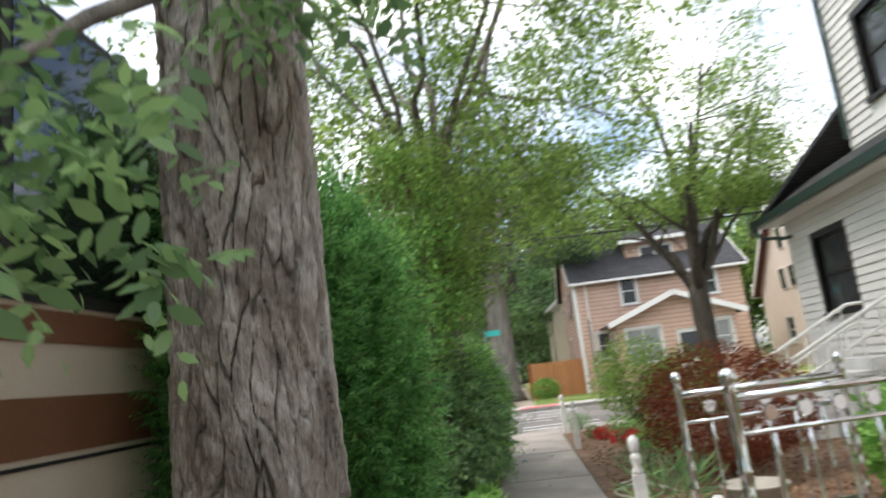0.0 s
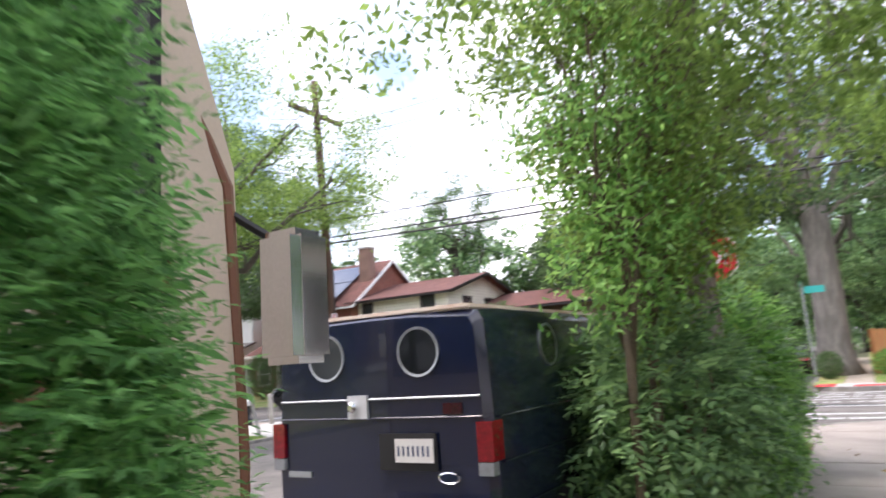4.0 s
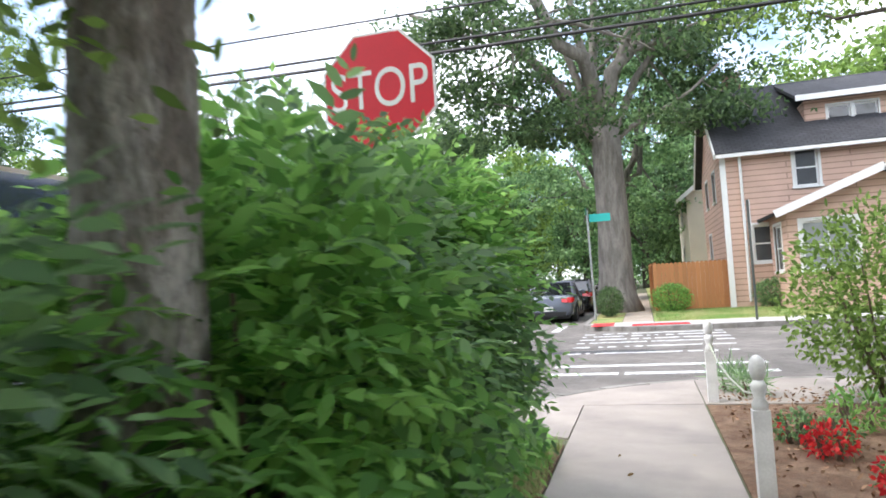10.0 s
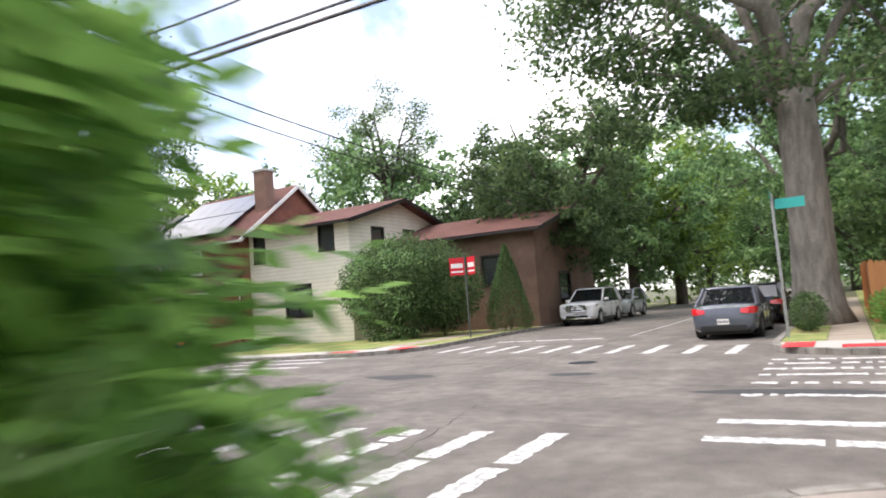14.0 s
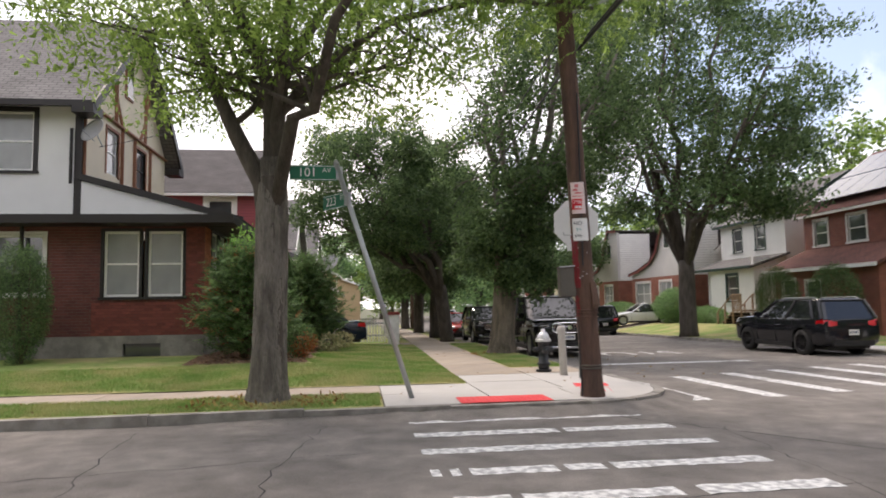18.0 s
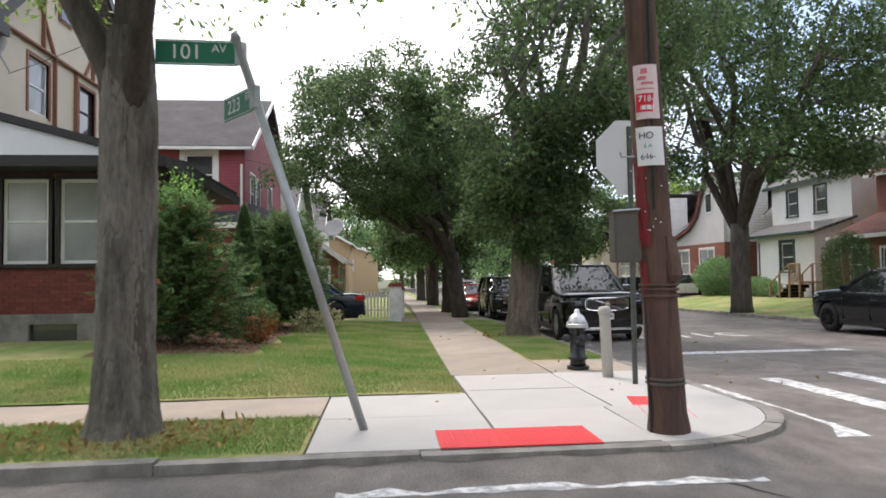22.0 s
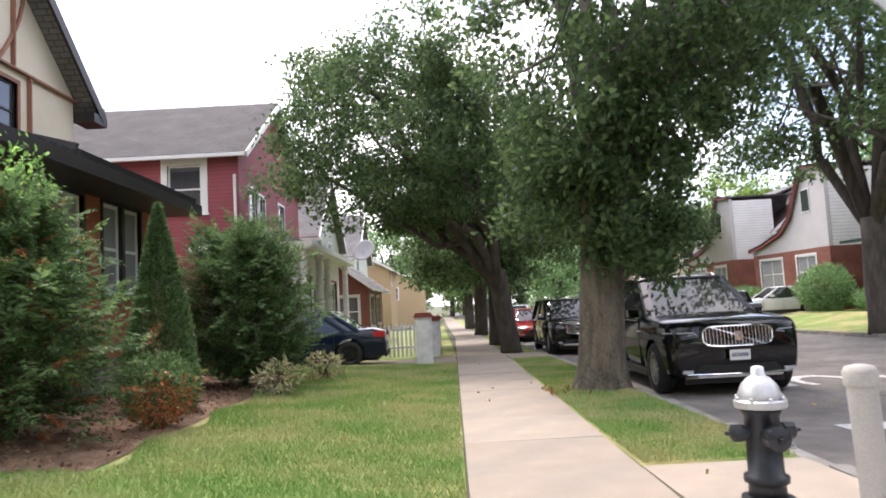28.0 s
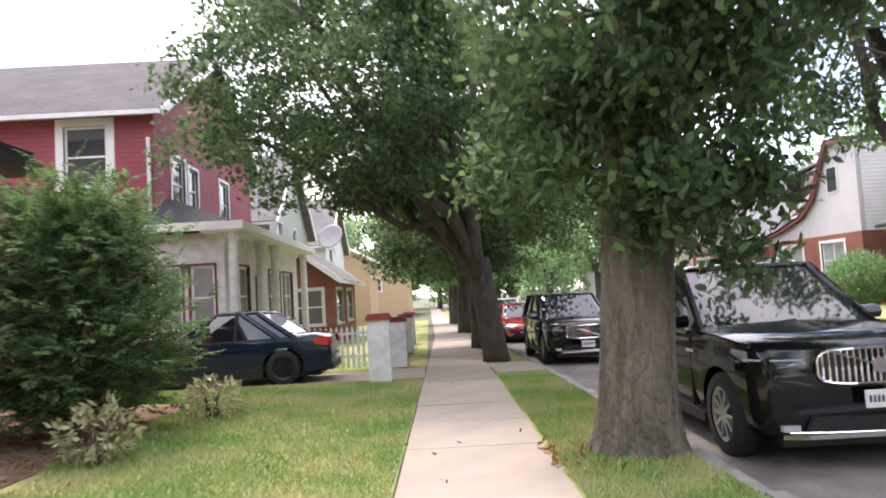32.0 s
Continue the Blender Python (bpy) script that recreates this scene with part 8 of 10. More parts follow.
for k, (a, b, w_, h_) in enumerate(((19.35, -4.4, 0.28, 0.5), (19.75, -4.9, 0.35, 0.55), (19.3, -5.9, 0.26, 0.35), (19.5, -6.6, 0.3, 0.4), (19.2, -3.2, 0.3, 0.45), (19.9, -3.9, 0.4, 0.6))):
    shrub("garden_plant", a, b, w_ * 0.8, w_ * 0.8, h_ * 0.75, 190, 0.08, 130 + k, "loose yellow-green garden plant in the mulch", leaf=M_LEAF_BRIGHT, leaf_w=0.4, stems=4, category="plant")
# across the crossing
shrub("leafy_shrub", -0.9, 20.4, 2.7, 2.2, 4.6, 20000, 0.17, 111, "big loose green bush against the cream house", leaf=M_LEAF_DARK, leaf_w=0.45, second=(M_LEAF, 0.9), lumps=30, hollow=0.3)
shrub("leafy_shrub", 1.5, 20.8, 1.7, 1.5, 4.0, 9000, 0.17, 121, "loose dark bush beside the bigger one", leaf=M_LEAF_DARK, leaf_w=0.45, lumps=24, hollow=0.3)
shrub("arborvitae", 3.9, 22.6, 1.15, 1.0, 3.9, 12000, 0.12, 112, "dark columnar evergreens by the brown wing", leaf=M_LEAF_FIR, leaf_w=0.3, shape="cone", category="conifer")
shrub("hedge", -11.7, 16.7, 1.15, 0.9, 2.9, 14000, 0.08, 113, "clipped rounded dark hedge at the porch", leaf=M_LEAF_DARK, leaf_w=0.4)
shrub("hedge", -15.4, 16.6, 1.05, 0.9, 2.9, 12000, 0.08, 114, "clipped rounded dark hedge at the porch", leaf=M_LEAF_DARK, leaf_w=0.4)
shrub("leafy_shrub", 18.5, 15.7, 0.6, 0.5, 1.0, 2600, 0.09, 115, "bright green bush before the cedar fence", leaf=M_LEAF_BRIGHT, leaf_w=0.45)
shrub("leafy_shrub", 21.8, 15.7, 0.6, 0.5, 1.0, 2400, 0.09, 116, "green bush at the peach house's wall", leaf=M_LEAF, leaf_w=0.45)
shrub("hedge", -35.6, 16.9, 3.0, 0.7, 1.5, 9000, 0.1, 117, "long low hedge before the brick sunrooms", leaf=M_LEAF, leaf_w=0.4)
shrub("hedge", -24.4, 17.8, 2.4, 0.6, 1.0, 7000, 0.1, 118, "green bushes at the white house's foot", leaf=M_LEAF, leaf_w=0.4)
shrub("leafy_shrub", -27.4, 17.3, 1.5, 1.0, 2.1, 8000, 0.13, 119, "big loose green bush between the two houses", leaf=M_LEAF, leaf_w=0.45, lumps=16)
shrub("hedge", 16.4, 14.7, 0.4, 1.1, 1.0, 2600, 0.09, 120, "dark weedy bush at the kerb beyond the crossing", leaf=M_LEAF_DARK, leaf_w=0.4)

# ---- vehicles ----
def cut(me, cutters):
    """The mesh less some cylinders across it (wheel openings)."""
    a = new("tmp", me)
    bm = bmesh.new()
    for x, z, r, w in cutters:
        segs = 28
        lo = [bm.verts.new((x + r * math.cos(2 * math.pi * k / segs), -w, z + r * math.sin(2 * math.pi * k / segs))) for k in range(segs)]
        hi = [bm.verts.new((v.co.x, w, v.co.z)) for v in lo]
        bm.faces.new(lo); bm.faces.new(hi[::-1])
        for k in range(segs):
            bm.faces.new((lo[k], hi[k], hi[(k + 1) % segs], lo[(k + 1) % segs]))
    bmesh.ops.recalc_face_normals(bm, faces=bm.faces)
    b = new("tmp_cut", finish("tmp_cut", bm, M_BLACK))
    md = a.modifiers.new("cut", "BOOLEAN")
    md.operation, md.object, md.solver = "DIFFERENCE", b, "EXACT"
    bpy.context.view_layer.update()
    out = bpy.data.meshes.new_from_object(a.evaluated_get(bpy.context.evaluated_depsgraph_get()))
    bpy.data.objects.remove(a); bpy.data.objects.remove(b)
    return out


def loft(stations, closed=True):
    """A skin through cross-sections, each a list of points."""
    bm = bmesh.new()
    rings = [[bm.verts.new(p) for p in st] for st in stations]
    n = len(rings[0])
    for a, b in zip(rings, rings[1:]):
        for k in range(n):
            bm.faces.new((a[k], a[(k + 1) % n], b[(k + 1) % n], b[k]))
    bm.faces.new(rings[0][::-1]); bm.faces.new(rings[-1])
    bmesh.ops.recalc_face_normals(bm, faces=bm.faces)
    return bm


def wheel(parent, x, y, r, w, rim, side, spokes=10):
    wh = obj("wheel", None, parent, pose(x, y, r))
    t = [(r * 0.66, -w / 2), (r * 0.9, -w / 2), (r * 0.985, -w / 2 + 0.03), (r, -w / 4), (r, w / 4), (r * 0.985, w / 2 - 0.03), (r * 0.9, w / 2), (r * 0.66, w / 2)]
    rot = pose(0, 0, 0, 90, 0, 0)
    part("tyre", lathe(t, 32, closed=False), M_TYRE, wh, smooth=True, m=rot)
    bm = lathe([(r * 0.665, -w / 2 + 0.015), (r * 0.665, w / 2 - 0.015), (r * 0.58, w / 2 - 0.03), (r * 0.56, w * 0.2), (0.06, w * 0.2), (0.055, w * 0.4), (0.0051, w * 0.42)], 24)
    for k in range(spokes):
        a = 2 * math.pi * k / spokes
        c, s = math.cos(a), math.sin(a)
        p = [(0.05 * c - 0.022 * s, 0.05 * s + 0.022 * c), (0.05 * c + 0.022 * s, 0.05 * s - 0.022 * c), (r * 0.6 * c + 0.016 * s, r * 0.6 * s - 0.016 * c), (r * 0.6 * c - 0.016 * s, r * 0.6 * s + 0.016 * c)]
        prism(p, w * 0.2, w * 0.42, bm)
    part("rim", bm, rim, wh, m=pose(0, 0, 0, 90 if side < 0 else -90, 0, 0))
    return wh


def car(name, label, x, y, rz, paint, kind="suv", L=4.9, W=1.92, H=1.76, rim=None, plate=False, glass=None, rails=True, spokes=10, z=None, belt_k=None, wheel_r=None):
    """A car, nose along its own +x: body with wheel openings, glasshouse, roof, pillars, wheels, lamps, grille, mirrors, plates."""
    rim = rim or M_RIM
    root = empty(name, x, y, gz(x) if z is None else z, rz)
    tagged(root, label, "car")
    h, w = L / 2, W / 2
    suv = kind == "suv"
    rr = wheel_r or (0.38 if suv else 0.33)
    axf, axr = h - (0.92 if suv else 0.9), -h + (1.0 if suv else 1.0)
    belt = H * (belt_k or (0.62 if suv else 0.625))
    zb = 0.26 if suv else 0.2
    if suv:
        prof = [(-h, belt - 0.30, 0.80), (-h + 0.05, belt - 0.08, 0.90), (-h + 0.30, belt, 0.965), (-h * 0.4, belt, 1.0), (h * 0.2, belt - 0.01, 1.0), (h * 0.42, belt + 0.03, 1.0), (h * 0.62, belt + 0.02, 0.995), (h * 0.8, belt - 0.01, 0.985), (h - 0.22, belt - 0.035, 0.97), (h - 0.09, belt - 0.07, 0.945), (h - 0.02, belt - 0.13, 0.90), (h, belt - 0.36, 0.86)]
    else:
        prof = [(-h, belt - 0.34, 0.78), (-h + 0.06, belt - 0.06, 0.87), (-h + 0.35, belt + 0.03, 0.93), (-h * 0.45, belt + 0.02, 0.99), (h * 0.1, belt - 0.01, 1.0), (h * 0.38, belt - 0.03, 0.99), (h * 0.66, belt - 0.12, 0.95), (h - 0.3, belt - 0.2, 0.9), (h - 0.08, belt - 0.32, 0.81), (h, belt - 0.46, 0.70)]
    def bend(p):
        f = max(0.0, p[0] / h - 0.55) / 0.45
        return (p[0] - 0.17 * f * (p[1] / w) ** 2, p[1], p[2])
    st = []
    for px_, zt, k in prof:
        ww = w * k
        end = max(0.0, abs(px_) / h - 0.85) / 0.15
        z0 = zb + 0.10 * end
        half = [(0.0, z0), (ww * 0.82, z0), (ww * 0.95, z0 + 0.07), (ww * 0.985, z0 + 0.3 * (zt - z0)), (ww, z0 + 0.62 * (zt - z0)), (ww * 0.985, zt - 0.10), (ww * 0.955, zt - 0.03), (ww * 0.88, zt + 0.004), (ww * 0.5, zt + 0.028), (0.0, zt + 0.034)]
        st.append([bend((px_, -a, b)) for a, b in half] + [bend((px_, a, b)) for a, b in half[-2:0:-1]])
    body = finish("body", loft(st), paint, smooth=True)
    body = cut(body, [(axf, rr, rr * 1.16, w * 1.3), (axr, rr, rr * 1.16, w * 1.3)])
    for pl in body.polygons:
        pl.use_smooth = True
    try:
        body.set_sharp_from_angle(angle=radians(38))
    except AttributeError:
        pass
    obj("body", body, root)
    part("underside", box(-h + 0.25, h - 0.25, -w * 0.72, w * 0.72, zb - 0.05, zb + 0.25), M_BLACK, root)
    # glasshouse
    if suv:
        fb, fr, rrf, rb = h * 0.44, h * 0.06, -h * 0.84, -h * 0.955
    else:
        fb, fr, rrf, rb = h * 0.36, h * 0.02, -h * 0.40, -h * 0.72
    def ring(xf, xr, ww, z, crown=0.0):
        c = 0.10
        return [(xf, -ww * 0.80, z), (xf - c * 0.6, -ww * 0.97, z), (xf - 0.5, -ww, z), ((xf + xr) / 2, -ww, z), (xr + 0.4, -ww, z), (xr + c * 0.6, -ww * 0.97, z), (xr, -ww * 0.80, z),
                (xr, ww * 0.80, z), (xr + c * 0.6, ww * 0.97, z), (xr + 0.4, ww, z), ((xf + xr) / 2, ww, z), (xf - 0.5, ww, z), (xf - c * 0.6, ww * 0.97, z), (xf, ww * 0.80, z)]
    zt = H - 0.06
    r0, r1 = ring(fb, rb, w * 0.93, belt - 0.03), ring(fr, rrf, w * 0.765, zt)
    part("window_band", loft([r0, r1]), glass or M_CAR_GLASS, root, smooth=False)
    r2, r3, r4 = ring(fr + 0.03, rrf - 0.04, w * 0.78, zt - 0.01), ring(fr - 0.05, rrf + 0.03, w * 0.75, H - 0.02), ring(fr - 0.25, rrf + 0.2, w * 0.55, H)
    part("roof", loft([r2, r3, r4]), paint, root, smooth=True)
    for s in (0, 1):
        for k, (i, wd) in enumerate(((1, 0.045), (4, 0.055), (3, 0.04), (5, 0.06))):
            a, b = Vector(r0[i]), Vector(r1[i])
            if s:
                a.y, b.y = -a.y, -b.y
            part("pillar", tube([a, b], wd, 6), paint if i != 3 else M_BLACK, root)
        sy = -1 if s == 0 else 1
        part("belt_trim", tube([(fb - 0.4, sy * w * 0.955, belt - 0.035), (rb + 0.4, sy * w * 0.955, belt - 0.02)], 0.012, 6), M_CHROME if suv else M_BLACK, root)
        if rails and suv:
            part("roof_rail", tube([(fr - 0.25, sy * w * 0.70, H - 0.03), (fr - 0.40, sy * w * 0.70, H + 0.03), (rrf + 0.30, sy * w * 0.70, H + 0.03), (rrf + 0.15, sy * w * 0.70, H - 0.03)], 0.016, 8), M_STEEL, root)
        mir = part("mirror", loft([[(fb - 0.42 + 0.16 * c, sy * (w * 0.93 + off), belt + 0.09 + 0.09 * s_) for c, s_ in ((0.5, -0.7), (0.8, 0), (0.5, 0.75), (-0.1, 0.9), (-0.5, 0.6), (-0.5, -0.6))] for off in (0.02, 0.10, 0.20)]), paint, root)
        part("sill", box(axr + rr * 1.2, axf - rr * 1.2, min(sy * w * 0.90, sy * w * 0.975), max(sy * w * 0.90, sy * w * 0.975), zb - 0.02, zb + 0.09), M_BLACK, root)
        for xx in (-0.12 * L * 0.5 - 0.05, 0.42 * L * 0.5 - 0.1):
            part("door_handle", box(xx - 0.11, xx + 0.11, min(sy * w * 0.985, sy * (w + 0.02)), max(sy * w * 0.985, sy * (w + 0.02)), belt - 0.22, belt - 0.19), M_CHROME if suv else paint, root)
        for xx in (-h * 0.06, h * 0.36, -h * 0.42):
            part("door_gap", box(xx - 0.004, xx + 0.004, min(sy * w * 0.9, sy * (w + 0.001)), max(sy * w * 0.9, sy * (w + 0.001)), zb + 0.12, belt - 0.06), M_BLACK, root)
        wheel(root, axf, sy * (w - 0.13), rr, 0.24, rim, sy, spokes)
        wheel(root, axr, sy * (w - 0.13), rr, 0.24, rim, sy, spokes)
        # lamps
        zf = belt - (0.22 if suv else 0.33)
        hl = part("headlight", loft([[bend((h - u, sy * w * v, zf + q)) for u, v, q in ring_] for ring_ in (
            ((0.46, 0.995, 0.07), (0.46, 0.99, 0.11), (0.46, 0.85, 0.11), (0.46, 0.85, 0.07)),
            ((0.20, 0.985, 0.01), (0.22, 0.965, 0.10), (0.16, 0.80, 0.10), (0.14, 0.80, 0.0)),
            ((0.04, 0.86, -0.03), (0.075, 0.86, 0.07), (0.055, 0.70, 0.06), (0.012, 0.70, -0.03)),
            ((0.0, 0.66, -0.02), (0.045, 0.66, 0.055), (0.04, 0.57, 0.05), (0.0, 0.57, -0.01)))]), M_LENS, root, bevel=0.008)
        part("lamp_bar", tube([bend((h - u, sy * w * v, zf + 0.025)) for u, v in ((0.17, 0.985), (0.055, 0.90), (0.012, 0.80), (-0.005, 0.70), (-0.008, 0.60))], 0.010, 6), M_HEAD, hl)
        part("fog_lamp", box(h - 0.16, h - 0.05, min(sy * w * 0.66, sy * w * 0.8), max(sy * w * 0.66, sy * w * 0.8), zb + 0.13, zb + 0.18), M_HEAD, root)
        zl = belt - (0.15 if suv else 0.12)
        part("taillight", loft([[(-h + 0.34, sy * w * 0.965, zl - 0.05), (-h + 0.34, sy * w * 0.965, zl + 0.08), (-h + 0.34, sy * w * 0.85, zl + 0.08), (-h + 0.34, sy * w * 0.85, zl - 0.05)],
                                [(-h + 0.06, sy * w * 0.885, zl - 0.09), (-h + 0.10, sy * w * 0.90, zl + 0.10), (-h + 0.06, sy * w * 0.72, zl + 0.09), (-h + 0.03, sy * w * 0.72, zl - 0.09)],
                                [(-h - 0.005, sy * w * 0.72, zl - 0.08), (-h + 0.035, sy * w * 0.74, zl + 0.07), (-h + 0.03, sy * w * 0.50, zl + 0.06), (-h - 0.005, sy * w * 0.50, zl - 0.06)]]), M_TAIL, root, bevel=0.01)
    zg = belt - (0.26 if suv else 0.42)
    gr = obj("grille", None, root, pose(h, 0, zg))
    gw, gh = (0.52, 0.15) if suv else (0.4, 0.09)
    # the frame's outline: low and wide, its corners rounded, following the nose
    def on_nose(u, v, out=0.0):
        return (0.012 + out - 0.17 * (u / w) ** 2 - 0.10 * max(0.0, v), u, v)
    rim_ = []
    for k in range(24):
        t_ = 2 * math.pi * (k + 0.5) / 24
        c_, s_ = math.cos(t_), math.sin(t_)
        rim_.append((gw * math.copysign(abs(c_) ** 0.45, c_), gh * math.copysign(abs(s_) ** 0.5, s_)))
    part("grille_frame", loft([[on_nose(u, v, o_) for u, v in rim_] for o_ in (-0.05, 0.004)]), M_BLACK, gr)
    part("grille_edge", tube([on_nose(u, v, 0.006) for u, v in rim_ + rim_[:1]], 0.015, 6), M_CHROME, gr)
    nb = 19 if suv else 5
    for k in range(nb):
        if suv:
            yy = -gw * 0.96 + 1.92 * gw * (k + 0.5) / nb
            hh = gh * (0.93 if abs(yy) < gw * 0.85 else 0.7)
            part("grille_bar", tube([on_nose(yy, -hh, 0.006), on_nose(yy, 0, 0.004), on_nose(yy, hh, 0.006)], 0.010, 5), M_CHROME, gr)
        else:
            zz = -gh * 0.9 + 1.8 * gh * (k + 0.5) / nb
            part("grille_bar", tube([on_nose(u, zz, 0.006) for u in (-gw * 0.9, 0, gw * 0.9)], 0.006, 5), M_CHROME, gr)
    part("badge", lathe([(0.045, 0), (0.07, 0.0), (0.07, 0.014), (0.045, 0.014)], 20), M_CHROME, gr, m=pose(0.016, 0, 0, 0, 86, 0))
    part("badge_field", lathe([(0.046, 0), (0.046, 0.009)], 20), M_STEEL_DARK, gr, m=pose(0.016, 0, 0, 0, 86, 0))
    if suv:
        part("grille_slash", tube([on_nose(-gw * 0.8, gh * 0.95, 0.014), on_nose(0, 0, 0.012), on_nose(gw * 0.8, -gh * 0.95, 0.014)], 0.010, 6), M_CHROME, gr)
    part("lower_grille", loft([[bend((h - o_, u, v)) for u, v in ((-w * 0.62, zb + 0.09), (w * 0.62, zb + 0.09), (w * 0.54, zb + 0.24), (-w * 0.54, zb + 0.24))] for o_ in (0.12, 0.0, -0.012)]), M_BLACK, root)
    part("bumper_line", tube([bend((h + 0.008, u, zb + 0.115)) for u in (-w * 0.74, -w * 0.4, 0, w * 0.4, w * 0.74)], 0.011, 6), M_CHROME if suv else M_BLACK, root)
    part("skid_plate", loft([[(h - 0.25, -w * 0.72, zb + 0.02), (h - 0.25, w * 0.72, zb + 0.02), (h - 0.25, w * 0.72, zb + 0.08), (h - 0.25, -w * 0.72, zb + 0.08)], [(h - 0.02, -w * 0.6, zb + 0.06), (h - 0.02, w * 0.6, zb + 0.06), (h - 0.02, w * 0.6, zb + 0.10), (h - 0.02, -w * 0.6, zb + 0.10)]]), M_CHROME if suv else M_BLACK, root)
    part("rear_bumper_trim", box(-h - 0.01, -h + 0.1, -w * 0.66, w * 0.66, zb + 0.05, zb + 0.2), M_BLACK, root)
    for xx, rot in ((h + 0.012, 90), (-h - 0.012, -90)):
        pl = obj("number_plate", None, root, pose(xx, 0, (zg - gh - 0.135 if suv else zb + 0.2) if xx > 0 else belt - 0.40, 90, 0, rot))
        part("plate", box(-0.152, 0.152, -0.076, 0.076, 0, 0.012), M_PLATE, pl)
        for k in range(7):
            part("plate_mark", box(-0.12 + k * 0.036, -0.12 + k * 0.036 + 0.022, -0.03, 0.03, 0.012, 0.014), M_PLATE_INK, pl)
    part("wiper", tube([(fb - 0.02, -0.5, belt + 0.03), (fb - 0.1, 0.1, belt + 0.07)], 0.008, 5), M_BLACK, root)
    return root


car("suv", "glossy black SUV with upright chrome-barred grille parked at the kerb", -8.3, 3.6, -1.5, M_CAR_BLACK, "suv", 5.15, 2.1, 1.93, spokes=10, wheel_r=0.41)
car("suv", "black SUV with red tail lamps on the far side", -25.6, 11.2, 180, M_CAR_BLACK, "suv", 4.6, 1.85, 1.7)
car("suv", "black mid-size SUV parked behind the near one", -18.2, 3.35, 0, M_CAR_BLACK, "suv", 4.7, 1.9, 1.72)
car("sedan", "red car parked far along the kerb", -27.0, 3.3, 0, M_CAR_RED, "sedan", 4.6, 1.8, 1.45)
car("suv", "white car parked far along the kerb", -33.5, 3.3, 0, M_CAR_WHITE, "suv", 4.6, 1.85, 1.65)
car("sedan", "dark navy saloon parked nose-in on the driveway", -15.1, -4.85, -90, M_CAR_NAVY, "sedan", 4.85, 1.85, 1.57, rim=M_RIM_DARK, z=gz(-15.1) + PAVE, wheel_r=0.36)
car("suv", "dark grey compact SUV parked on the far side of the street", -5.9, 11.1, 180, M_CAR_DARK, "suv", 4.75, 1.88, 1.66, rim=M_RIM_DARK, belt_k=0.66)
car("sedan", "white saloon standing nose-out on the far driveway", -30.2, 16.2, -96, M_CAR_WHITE, "sedan", 4.6, 1.8, 1.45, z=gz(-30.2) + PAVE + rise(-30.2, 15.7))
car("suv", "dark SUV parked far along the street", -33.0, 11.1, 180, M_CAR_BLACK, "suv", 4.7, 1.85, 1.7)
car("sedan", "slate grey saloon parked on the avenue, tail lamps lit red", 14.4, 16.2, 90, M_CAR_SLATE, "sedan", 4.6, 1.8, 1.45)
car("sedan", "dark saloon parked further along the avenue", 14.6, 22.2, 90, M_CAR_BLACK, "sedan", 4.6, 1.8, 1.45)
car("suv", "white SUV parked facing the crossing", 6.15, 27.6, -90, M_CAR_WHITE, "suv", 4.8, 1.9, 1.78)
car("sedan", "silver-white car parked behind the white SUV", 6.1, 33.4, -90, M_CAR_SILVER, "suv", 4.5, 1.8, 1.6)


